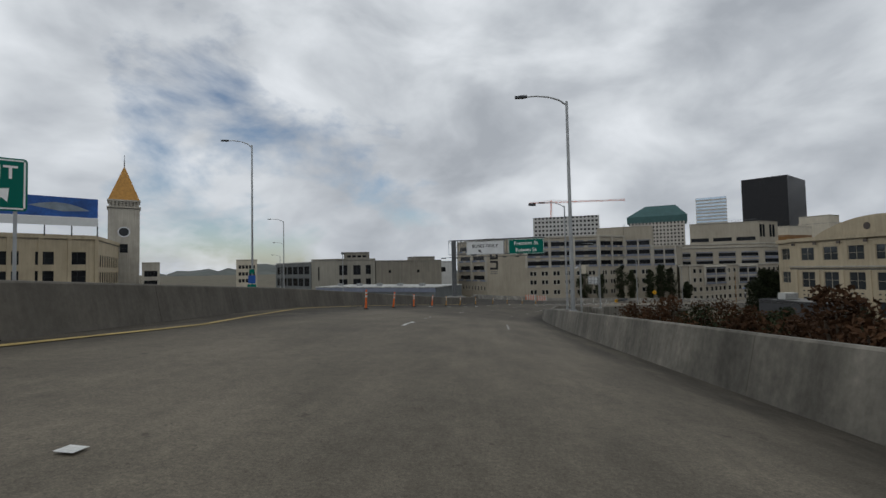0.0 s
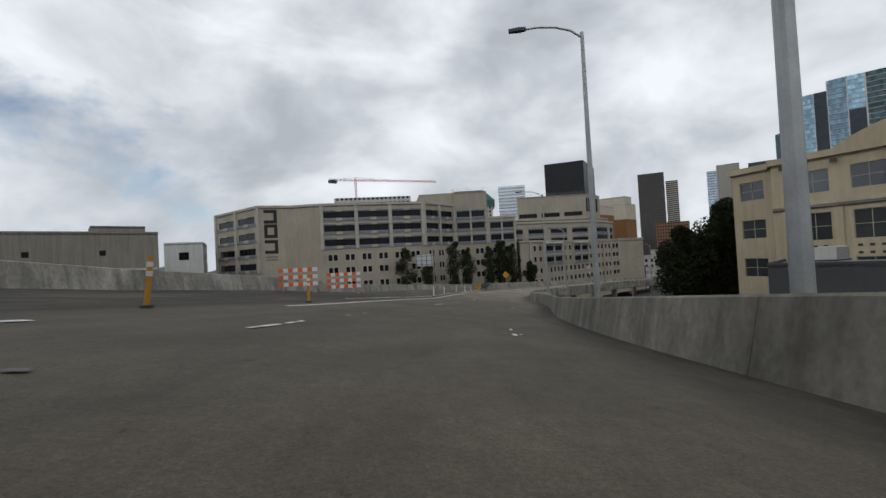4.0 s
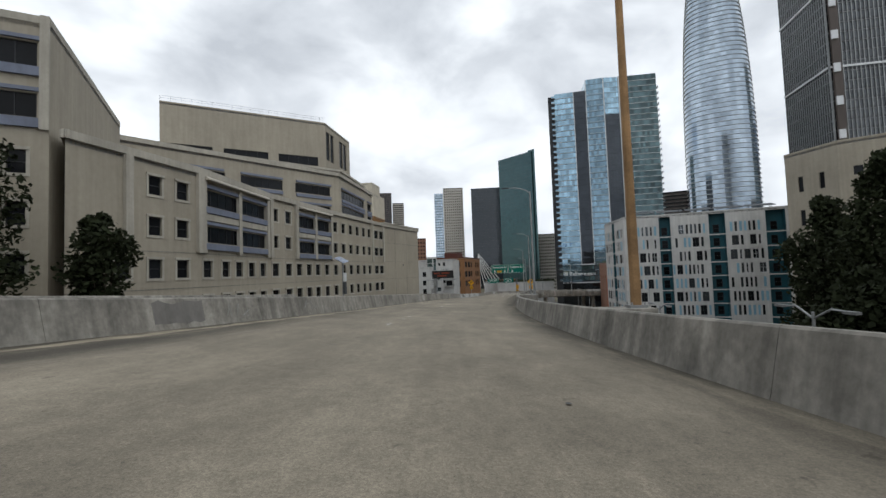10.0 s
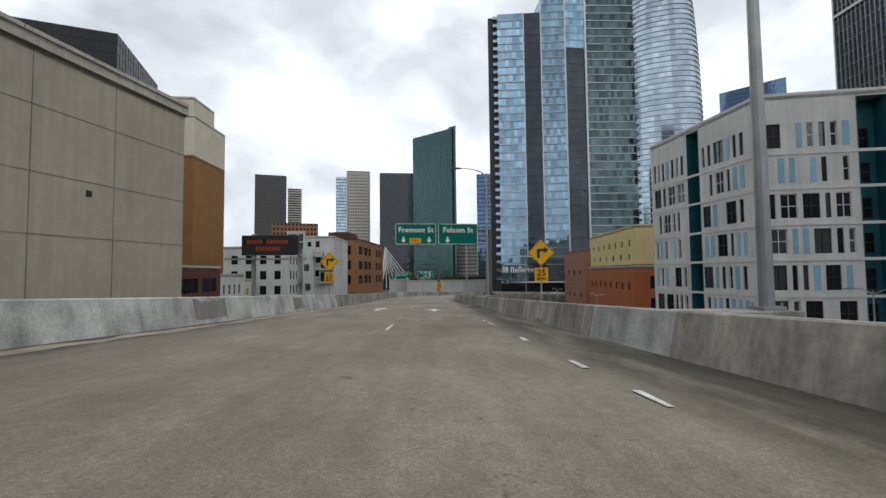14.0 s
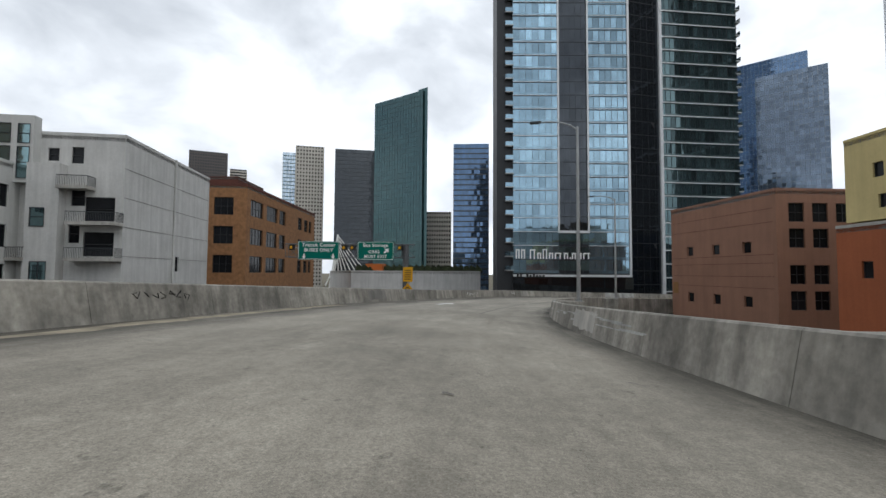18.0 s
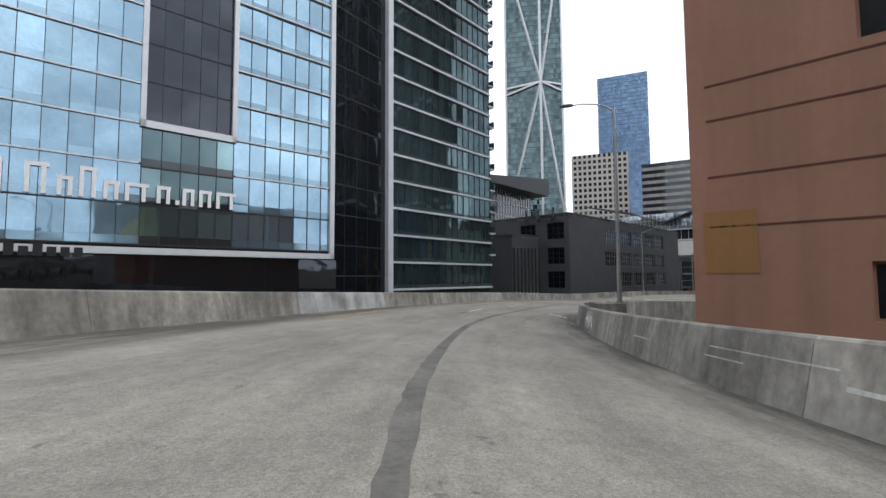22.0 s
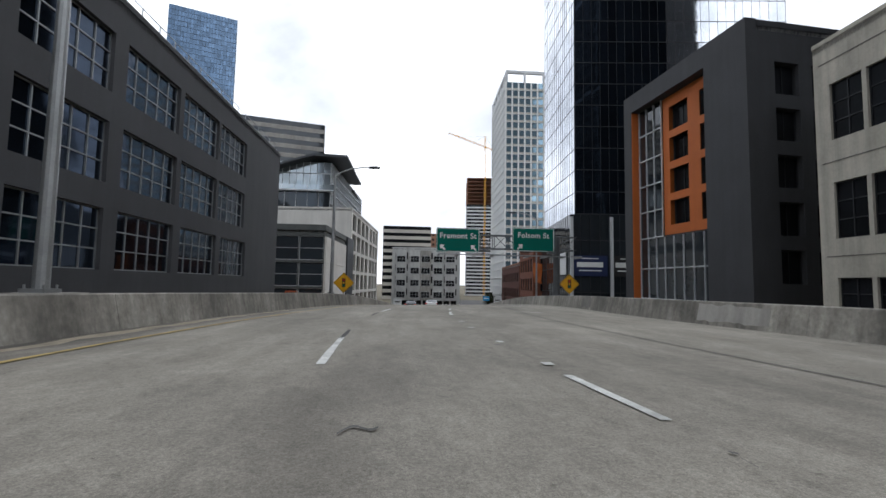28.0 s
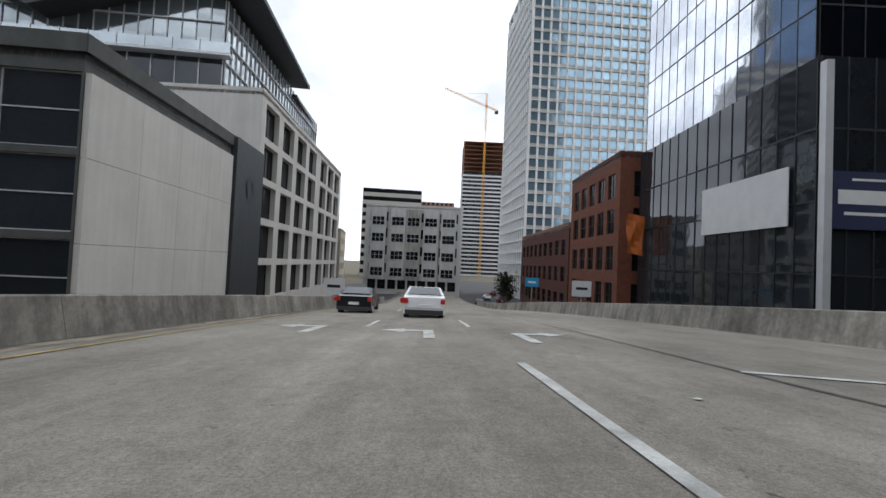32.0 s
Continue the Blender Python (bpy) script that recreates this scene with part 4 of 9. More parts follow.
# blue-grey strips under and over the terrace windows
for ob, poly, sd, zs, spans in ((b1, B1, 1, (46.3, 42.6), ((1.6, 19.6), (22.8, 26.6))), (b1, B1, 0, (46.3, 41.8), ((2.0, 10.8), (14.1, 23.0), (26.2, 35.1), (38.3, 47.2)))):
    M, L = side_frame(poly[sd], poly[sd + 1])
    for z in zs:
        for u0, u1 in spans:
            for zz, h in ((z - 0.85, 0.65), (z + 2.2, 0.4)):
                mb = MB()
                mb.box(u0, 0.002, zz, u1, 0.28, zz + h, 0, M)
                part("sill_band", mb, BLUEGREY, ob)

# -- white apartment block with teal recesses --
W1 = [(262.3, 213.8), (244, 205.3), (250, 163), (268, 169)]
w1 = thing("apartment_block", (255, 190, 6), "white apartment block with teal recesses and pale blue panels", "apartment building")
w_rng = random.Random(11)
W_FL = (36.4, 32.7, 28.9, 25.2, 21.4, 17.7, 14.0)


def w_side(side, recess):
    M, L = side_frame(W1[side], W1[(side + 1) % 4])
    wins, blues = [], []
    for z in W_FL:
        u = 0.7
        while u < L - 2.4:
            kind = w_rng.choice((("w", 1.6), ("n", 0.6), ("n", 0.6), ("b", 0.6), ("s", 0.5), ("w", 1.4), ("b", 0.5), ("n", 0.5)))
            if not any(a - kind[1] - 0.2 < u < b + 0.2 for a, b in recess):
                if kind[0] in "wn":
                    wins.append((u, u + kind[1], z, z + 2.6, kind[0]))
                elif kind[0] == "b":
                    blues.append((u, u + kind[1], z, z + 2.6))
            u += kind[1] + 0.5
    wall, cuts = MB(), []
    holes = [w[:4] for w in wins] + [(a, b, 6.2, 41.5) for a, b in recess]
    wall_grid(wall, M, L, 6, 42.3, holes, 0.22)
    part("wall", wall, WHITE_ST, w1)
    for a, b, c, d, k in wins:
        part("window", window_mesh(b - a, d - c, 2 if k == "w" else 1, 2, FRAME_W if (round(a * 7 + c) % 3 == 0) else FRAME_D, GLASS_W if (round(a * 5 + c) % 2) else GLASS_D), None, w1, m=Matrix.Translation((-255, -190, -6)) @ M @ Matrix.Translation((a, -0.16, c)))
    for a, b, c, d in blues:
        mb = MB()
        mb.box(a, 0.004, c, b, 0.05, d, 0, M)
        part("blue_panel", mb, SKYBLUE, w1)
    for a, b in recess:
        mb = MB()
        mb.box(a, -2.2, 6, b, -2.0, 41.8, 0, M)
        part("teal_recess", mb, TEAL, w1)
        for c_ in (a - 0.05, b - 0.02):
            mb = MB()
            mb.box(c_, -2.1, 6, c_ + 0.07, 0.05, 41.6, 0, M)
            part("teal_cheek", mb, TEAL, w1)
        for z in W_FL:
            part("window", window_mesh(1.5, 2.2, 1, 2, FRAME_D, GLASS_D), None, w1, m=Matrix.Translation((-255, -190, -6)) @ M @ Matrix.Translation(((a + b) / 2 - 0.75, -1.9, z)))
    for z in W_FL:
        mb = MB()
        mb.box(0, 0.003, z - 0.75, L, 0.06, z - 0.45, 0, M)
        part("floor_band", mb, GREY_ST, w1)


w_side(0, ((8.4, 10.6),))
w_side(1, ((9.3, 12.1), (21.7, 25.5), (34.9, 39.2)))
wb = MB()
for i in (2, 3):
    M, L = side_frame(W1[i], W1[(i + 1) % 4])
    wall_grid(wb, M, L, 6, 42.3, [])
part("rear_wall", wb, WHITE_ST, w1)
wb = MB()
wb.prism(W1, 41.6, 42.0)
part("roof", wb, ROOFING, w1)
for k in range(5):
    mb = MB()
    x, y = 249.5 + 0.14 * 7 * k, 203 - 7.4 * k
    mb.box(-2.4, -3.4, 0, 2.4, 3.4, 0.12, 0, Matrix.Translation((x + 1.5, y - 2, 43.6)) @ Euler((0, radians(-12), radians(8))).to_matrix().to_4x4())
    for dx, dy in ((-1.5, -2.5), (1.5, -2.5), (-1.5, 2.5), (1.5, 2.5)):
        mb.tube([(x + 1.5 + dx, y - 2 + dy, 41.9), (x + 1.5 + dx, y - 2 + dy, 43.6)], 0.06)
    part("roof_canopy", mb, DARKSTEEL, w1, "dark flat solar canopy on posts")

# -- glass residential tower --
T1 = [(379.8, 259.3), (386.5, 231.2), (390.5, 223.2), (397.5, 203.5), (426, 213), (409, 268)]
TB, TC = (382.35, 248.4), (384.05, 241.3)
t1 = shell("glass_tower", T1, 5, 135.2, FRAME_D, "tall blue glass residential tower with white frames and balconies")
tb = MB()
tb.prism([(384.5, 241.3), (386.8, 231.2), (390.7, 223.3), (397.7, 203.7), (424, 213), (412, 252)], 135, 141.5, 0)
part("crown_box", tb, GLASS_B, t1)
T_R = random.Random(5)
FL = 3.4
curtain(t1, [T1[0], TB, (0, 0)], 0, 20.0, 135.2, FL, 1.5, GLASS_B, GLASS_BS, FRAME_D, 0.75, 0.05, 0.08, single=100, off=0.25, rng=T_R)
curtain(t1, [TB, TC, (0, 0)], 0, 30.6, 135.2, FL, 1.6, GLASS_N, GLASS_N, FRAME_D, 0.75, 0.04, 0.05, single=40, off=0.05, rng=T_R)
curtain(t1, [TB, TC, (0, 0)], 0, 20.0, 29.8, 3.4, 1.6, GLASS_G, GLASS_DK, FRAME_D, 0.75, 0.05, 0.08, off=0.25, rng=T_R)
curtain(t1, [TC, T1[1], (0, 0)], 0, 20.0, 141.5, FL, 1.5, GLASS_B, GLASS_BS, FRAME_D, 0.75, 0.05, 0.08, single=100, off=0.25, rng=T_R)
curtain(t1, T1, 1, 14, 119, FL, 1.8, GLASS_N, GLASS_N, FRAME_D, 0.75, 0.04, 0.05, off=0.02, rng=T_R)
curtain(t1, T1, 1, 119.2, 141.5, FL, 1.8, GLASS_B, GLASS_BS, FRAME_D, 0.75, 0.04, 0.05, off=0.2, rng=T_R)
curtain(t1, T1, 2, 15.7, 141.5, FL, 1.3, GLASS_GD, GLASS_GS, FRAME_D, 0.6, 0.06, 0.08, single=120, off=0.3, rng=T_R)
Mt, Lt = side_frame(T1[2], T1[3])
for k in range(37):
    tb = MB()
    tb.box(0.3, 0.3, 15.6 + FL * k, Lt, 0.62, 15.85 + FL * k, 0, Mt)
    part("floor_edge", tb, FRAME_W, t1)
tb = MB()
tb.box(-0.5, 0.0, 13, 0.3, 0.75, 141.5, 0, Mt)
part("corner_post", tb, FRAME_W, t1, "white metal corner post")
Mt, Lt = side_frame(T1[0], T1[1])
UB, UC = (Vector(TB) - Vector(T1[0])).length, (Vector(TC) - Vector(T1[0])).length
for k in range(32):
    for a, b in ((0, UB - 0.2), (UC + 0.2, Lt - 0.5)):
        tb = MB()
        tb.box(a, 0.3, 26.75 + FL * k, b, 0.42, 26.87 + FL * k, 0, Mt)
        part("floor_edge", tb, FRAME_W, t1)
tb = MB()
tb.box(0, 0.2, 19.2, Lt, 0.6, 19.75, 0, Mt)
tb.box(Lt - 0.5, 0.2, 19.2, Lt, 0.6, 141.4, 0, Mt)
tb.box(UB - 0.2, 0.2, 29.9, UC + 0.2, 0.6, 30.5, 0, Mt)
tb.box(UB - 0.2, 0.2, 29.9, UB + 0.2, 0.6, 135.2, 0, Mt)
tb.box(UC - 0.2, 0.2, 29.9, UC + 0.2, 0.6, 141.4, 0, Mt)
part("white_frame", tb, FRAME_W, t1, "white metal picture frame on the glass")
tb = MB()
tb.box(0, 0.02, 5, Lt + 0.5, 0.1, 19.1, 0, Mt)
part("podium", tb, GLASS_N, t1, "black glass podium")
for k in range(36):
    z = 20.6 + FL * k
    if z > 133:
        break
    for dx, dy in ((-1.9, 0.3), (-3.6, -2.9)):
        tb = MB()
        Mb = Mt @ Matrix.Translation((dx + 0.1, dy - 0.6, 0))
        tb.box(-0.1, -1.6, z, 1.9, 1.0, z + 0.25, 0, Mb)
        for a in ((-0.1, -1.6, 1.9, -1.52), (-0.1, 0.92, 1.9, 1.0), (-0.1, -1.6, -0.02, 1.0)):
            tb.box(a[0], a[1], z + 0.25, a[2], a[3], z + 1.25, 1, Mb)
        part("balcony", tb, [METAL, GLASS_B], t1)
    tb = MB()
    Mb = side_frame(T1[2], T1[3])[0] @ Matrix.Translation((20.9, 0, 0))
    tb.box(-0.2, -2.4, z, 1.0, 0.6, z + 0.2, 0, Mb)
    tb.box(0.92, -2.4, z + 0.2, 1.0, 0.6, z + 1.2, 1, Mb)
    part("balcony", tb, [FRAME_W, GLASS_G], t1)
tb = MB()
tb.tube([Mt @ Vector((-3.4, -2.0, 5)), Mt @ Vector((-3.4, -2.0, 133))], 0.45)
tb.box(-3.9, -6, 5, 0, -0.4, 134, 0, Mt)
part("balcony_core", tb, FRAME_D, t1)

# -- red-brown, yellow and rust buildings on the outer side of the curve --
P1 = [(345, 231.5), (326.5, 224.6), (333, 203), (352, 209)]
p1 = building("loft_building", P1, 4, 29.8, BROWN_ST, "red-brown panelled loft building with small square windows", {
    0: lambda L: [([(u, u + 1.4, z, z + 1.4) for u in (3.7, 9.1, 14.55) for z in (22.7, 16.0)], 1, 1, BROWN_ST)],
    1: lambda L: [(rows(L, (26.2, 23.2, 19.0, 16.0), 2.2, 1.9, n=4, m1=10), 2, 2)]}, parapet=0.3)
trims(p1, P1, 0, (), strips=[(z, z + 0.05, 0.02) for z in (27.8, 26.2, 22.4, 21.4, 19.8, 18.4)], smat=REDBRICK)
PM, PL = side_frame(P1[0], P1[1])
mb = MB()
mb.box(0.3, 0.003, 17.15, 1.55, 0.02, 18.85, 0, PM)
part("painted_patch", mb, OCHRE, p1, "ochre painted patch")
Y1 = [(317, 223.6), (283.4, 215), (290, 191), (323, 201)]
y1 = building("mixed_building", Y1, 4, 24.4, RUST, "rust stucco lower storeys below a yellow sided upper part", {
    0: lambda L: [(rows(L, (19.8,), 1.5, 1.1, n=8), 1, 1)], 1: lambda L: [(rows(L, (20.2, 16), 2.4, 3.6, n=3), 3, 2)]}, parapet=0.3, trim=CONC)
y2 = building("yellow_storeys", [(316.5, 223), (284, 214.6), (290.6, 191.6), (322.4, 201.4)], 24.9, 32.4, YELLOW_ST, "butter yellow sided upper storeys with small windows", {
    0: lambda L: [(rows(L, (28.6,), 1.3, 1.0, n=7), 1, 1), (rows(L, (25.9,), 1.2, 0.9, n=6), 1, 1)], 1: lambda L: [(rows(L, (29.2, 26), 2.4, 3.4, n=2, m1=6), 3, 2)]}, parapet=0.25)

# -- rows on the inner side of the straight --
WA = [(297.5, 317.5), (306.5, 295), (328.5, 303), (320, 326)]
wa = building("apartment_house", WA, 8, 34.6, WHITE_ST, "white stucco apartment house with small balconies", {
    0: lambda L: [([(16.6, 17.7, 31.8, 33.2), (18.9, 20.1, 31.6, 33.4), (19.0, 20.4, 27.0, 29.0), (20.4, 23.4, 25.4, 28.0), (20.4, 23.4, 21.6, 24.2), (18.9, 20.0, 23.0, 25.0), (10.4, 11.8, 26.9, 28.8), (12.2, 13.6, 26.9, 28.8), (10.6, 13.9, 21.8, 25.0), (10.8, 12.6, 17.8, 20.6)], 1, 2)],
    1: lambda L: [([(12.5, 13.6, 20, 22)], 1, 1)]}, parapet=0.35, trim=WHITE_ST)
M, L = side_frame(WA[0], WA[1])
for u0, u1, d, z0, z1, mt, nm in ((2.6, 9.9, 1.3, 8, 31.3, WHITE_ST, "terrace_wall"), (15.5, 18.6, 1.3, 8, 31.3, WHITE_ST, "terrace_wall"), (10.9, 15.9, 1.1, 29.2, 36.3, GREY_ST, "grey_bay")):
    mb = MB()
    mb.box(u0, 0.003, z0, u1, d, z1, 0, M)
    part(nm, mb, mt, wa)
for u, w, z, h, d in ((11.2, 2.6, 33.3, 2.1, 1.1), (11.2, 2.6, 29.6, 3.4, 1.1), (14.4, 1.2, 33.3, 2.1, 1.1), (14.4, 1.2, 29.6, 3.4, 1.1), (7.6, 1.9, 26.0, 3.4, 1.3), (16.2, 1.6, 19, 2, 1.3), (6.2, 1.2, 20.0, 1.8, 1.3), (16.0, 1.4, 24.6, 2, 1.3)):
    part("window", window_mesh(w, h, 2 if w > 1.5 else 1, 2, FRAME_D, GLASS_G), None, wa, m=wa.matrix_basis.inverted() @ M @ Matrix.Translation((u, d + 0.04, z)))
for u, w, z in ((18.5, 2.9, 29.0), (19.5, 4.8, 25.2), (19.5, 4.8, 21.4), (8.4, 7.2, 21.4)):
    mb = MB()
    mb.box(u, 0.004, z - 0.35, u + w, 1.7, z, 0, M)
    part("balcony_slab", mb, CONC, wa)
    mb = MB()
    for i in range(int(w / 0.16)):
        mb.box(u + i * 0.16, 1.62, z, u + i * 0.16 + 0.03, 1.65, z + 1, 0, M)
    for i in range(9):
        mb.box(u + w - 0.05, i * 0.18, z, u + w - 0.02, i * 0.18 + 0.03, z + 1, 0, M)
    mb.box(u, 1.6, z + 1, u + w, 1.68, z + 1.06, 0, M)
    mb.box(u + w - 0.07, 0.01, z + 1, u + w, 1.68, z + 1.06, 0, M)
    part("balcony_rail", mb, DARKSTEEL, wa)
M, L = side_frame(WA[1], WA[2])
for z in (31.2, 28.0, 24.8, 21.6):
    mb = MB()
    mb.box(0.1, 0.002, z, L - 0.1, 0.03, z + 0.05, 0, M)
    part("panel_joint", mb, CONC_D, wa)
mb = MB()
mb.tube([M @ Vector((11.6, 0.15, 8)), M @ Vector((11.6, 0.15, 35))], 0.13, 0.13, 8)
part("downpipe", mb, WHITE_ST, wa)
building("apartment_house", [(286, 316), (292, 300), (303, 304.5), (298, 320)], 8, 31, GREY_ST, "pale grey apartment house with bay windows", {
    0: lambda L: [(rows(L, (26.5, 22.4, 18.4), 2.3, 1.7, n=4), 2, 1)], 1: lambda L: [(rows(L, (26.5, 22.4, 18.4), 2.3, 1.7, n=3), 2, 1)]}, parapet=0.3)
BK = [(335.5, 329), (343.8, 307.5), (389.5, 318.5), (381, 340)]
bk = building("brick_office", BK, 4, 36.6, BRICK, "brown brick office building with steel windows", {
    0: lambda L: [([(a, a + 3.6, z, z + 3.4) for a in (2.5, 9.5, 17.0) for z in (31.0, 25.4, 19.8)], 3, 2)],
    1: lambda L: [([(a, b, z, z + 3.3) for a, b in ((1.9, 8.4), (10.2, 16.8), (17.9, 22.3), (31.7, 35.3), (37, 40.5), (41.5, 44)) for z in (31.1, 25.4, 19.8)], 4, 2)]}, parapet=0.6, trim=REDBRICK, dep=0.35)
building("roof_plant", [(352, 316), (366, 319.5), (364, 328), (350, 324)], 36.7, 40.4, REDBRICK, "dark roof plant room on the brick office", {}, parapet=0.2)
BR2 = [(284, 352), (292.1, 333.1), (311.4, 340.1), (303, 359)]
br2 = building("block_tower", BR2, 8, 58.5, OCHRE, "ochre windowless block tower with a cream upper part", {})
building("cream_upper_block", BR2, 59, 70.6, CREAM_BR, "cream upper part of the ochre block tower", {})
building("cream_upper_block", [(284.3, 351), (292, 333.4), (304.4, 337.9), (296.6, 355.6)], 71, 76, CREAM_BR, "cream stair head on the ochre block tower", {})
BR1 = [(238, 338), (246, 316), (272, 326), (264, 348)]
building("block_tower", BR1, 8, 60.5, OCHRE, "ochre windowless block tower beside the other", {})
building("cream_upper_block", BR1, 61, 66.8, CREAM_BR, "cream upper part of the second ochre block tower", {})
building("brick_restaurant", [(226, 297), (232, 282), (260, 292), (254, 307)], 10, 25, REDBRICK, "dark red brick low building with wide windows", {
    1: lambda L: [(rows(L, (20.5,), 2.6, 5.5, n=4), 3, 1)]}, parapet=0.4, trim=CREAM_D)
building("row_house", [(258, 310), (264, 296), (276, 300.5), (270, 315)], 10, 23.6, GREY_ST, "grey row house with white trimmed windows", {
    0: lambda L: [(rows(L, (19.4,), 2, 1.2, n=4), 1, 2, FRAME_W)], 1: lambda L: [(rows(L, (19.4,), 2.2, 1.3, n=4), 1, 2, FRAME_W)]}, parapet=0.4, trim=CREAM_D)
building("row_house", [(271, 318), (277, 303), (288, 307), (282, 322)], 10, 22.4, CREAM_BR, "cream row house behind the parapet", {
    1: lambda L: [(rows(L, (18.6,), 1.8, 1.2, n=3), 1, 2, FRAME_W)]}, parapet=0.3)

# -- beige classical office building by the start --
D1 = [(104, 139), (90.2, 134.1), (89.3, 127.6), (87.0, 126.4), (88.3, 90), (130, 84), (140, 112)]
d1 = building("office_building", D1, 16, 47.9, BEIGE, "beige stucco office building with tall paired windows", {
    0: lambda L: [(rows(L, (43.3, 36.8, 31.2), 3.0, 2.6, n=3), 2, 2)],
    1: lambda L: [([(1.3, 5.3, z, z + 3.0) for z in (43.4, 37.2, 31.0, 25)], 2, 2)],
    3: lambda L: [([(3.3 + 6.2 * k, 7.1 + 6.2 * k, z, z + h) for k in range(5) for z, h in ((43.1, 3.2), (36.4, 3.9), (30.6, 3.4), (25, 3.4))], 2, 2)]}, parapet=0.9, cornice=0.35, frame=surf("pale_beige_window_frame", (0.42, 0.37, 0.28), 0.6, 0, 0.1, 1, 0, 0.05, 12), pane=GLASS_W)
M, L = side_frame(D1[3], D1[4])
# string courses, piers and little roof vents of the front
mb = MB()
mb.box(0, 0.005, 41.4, L, 0.3, 41.75, 0, M)
part("string_course", mb, CREAM_D, d1)
mb = MB()
mb.box(0, 0.005, 40.85, L, 0.12, 41.1, 0, M)
part("dark_band", mb, DARKSTEEL, d1)
for k in range(6):
    mb = MB()
    mb.box(1.2 + 6.2 * k, 0.005, 16, 2.3 + 6.2 * k, 0.28, 40.8, 0, M)
    part("pier", mb, BEIGE, d1)
    mb = MB()
    mb.box(1.4 + 6.2 * k, 0.36, 46.9, 2.1 + 6.2 * k, 0.75, 47.5, 0, M)
    part("roof_vent", mb, BROWN_T, d1)
for k in range(5):
    for z in (35.9, 34.9):
        mb = MB()
        for i in range(3):
            mb.box(3.6 + 6.2 * k + i * 1.2, 0.004, z - 0.5, 4.1 + 6.2 * k + i * 1.2, 0.05, z - 0.2, 0, M)
        part("vent_slot", mb, FRAME_D, d1)
# low arched gable with a round medallion
mb = MB()
prof_d = [(7.6 + 30.0 * i / 20, 48.85 + 3.9 * math.sin(math.pi * i / 20) ** 0.8) for i in range(21)]
front = [M @ Vector((u, 0.05, z)) for u, z in prof_d]
back = [M @ Vector((u, -1.0, z)) for u, z in prof_d]
mb.quad(*reversed(front))
mb.quad(*back)
for i in range(20):
    mb.quad(front[i], front[i + 1], back[i + 1], back[i])
part("gable", mb, BEIGE, d1, "low arched beige gable")
mb = MB()
mb.quad(*[M @ Vector((20.5 + 0.8 * math.cos(math.tau * i / 18), 0.12, 50.4 + 0.8 * math.sin(math.tau * i / 18))) for i in range(18)])
part("medallion", mb, BROWN_T, d1, "round brown medallion")
building("curved_building", [(214.8, 170.6), (207, 164), (203.5, 146), (240, 140), (246, 166)], 8, 48.6, CREAM, "tan concrete building with small scattered windows", {
    0: lambda L: [(rows(L, (41, 34.5, 28), 3.0, 1.0, n=2), 1, 1)], 1: lambda L: [(rows(L, (42.5, 39, 34.5, 30, 26), 1.6, 1.3, n=5), 1, 1)]}, parapet=0.4)
building("low_shed", [(73.6, 120.6), (76.8, 104.2), (92.6, 109.2), (88.6, 126)], 18, 33.6, CHARCOAL, "blue-grey flat-roofed shed beside the ramp", {}, parapet=0.3)

# -- charcoal warehouse --
G1 = [(440, 190), (406.5, 178.2), (423.7, 119.7), (456, 129)]
g1 = building("charcoal_building", G1, 4, 30.0, CHARCOAL, "charcoal painted warehouse with steel grid windows", {
    0: lambda L: [([(30.5, 34.4, z, z + 3.4) for z in (25.0, 19.9, 15.0)] + [(24.0, 27.8, z, z + 3.4) for z in (25.0, 19.9, 15.0)], 3, 3)],
    1: lambda L: [([(u, u + 6.1, z, z + 3.35) for u in (15.4, 22.9, 30.2, 36.9, 43.5) for z in (24.7, 19.7)], 5, 3, METAL), ([(u, u + 6.1, 15.0, 18.3) for u in (22.9, 30.2, 37.3, 44.3)], 5, 3, METAL)]}, parapet=0.3, trim=CHARCOAL, dep=0.3, pane=GLASS_NV)
building("charcoal_annex", [(437, 197.6), (412, 188.3), (413.0, 180.7), (440.6, 190.3)], 4, 25.7, CHARCOAL, "lower charcoal annex with vertical fins", {
    1: lambda L: [([(3.2, 6.4, 18.5, 21.4), (3.2, 6.4, 15.2, 18.0)], 3, 2, FRAME_W)]}, parapet=0.3)
building("charcoal_wing", [(450, 211), (421.5, 200.5), (424.5, 193.2), (452, 203.4)], 4, 23.6, CHARCOAL, "low charcoal wing behind the annex", {}, parapet=0.3)

# -- stone, glass and steel office with a winged roof --
M0 = [(456, 105.5), (428.6, 97.4), (435.2, 71.2), (463, 79)]
STONE_L = surf("pale_limestone", (0.6, 0.58, 0.535), 0.85, 0, 0.06, 0.3, 0.08, 0.15, 10)
SLATE = surf("grey_slate_cladding", (0.085, 0.09, 0.086), 0.7, 0, 0.2, 0.8, 0.1, 0.15, 8)
m0 = building("office_podium", M0, 3.5, 23.4, SLATE, "dark framed office podium with a pale stone wall", {
    0: lambda L: [([(L - a, L - c, z, z + 4.1) for a, c in ((8.6, 4.4), (4.2, 0.12)) for z in (18.3, 13.8, 9.3, 4.8)], 1, 2, FRAME_W)]}, parapet=1.0, cornice=0.2, trim=SLATE, pane=GLASS_DK)
M, L = side_frame(M0[1], M0[2])
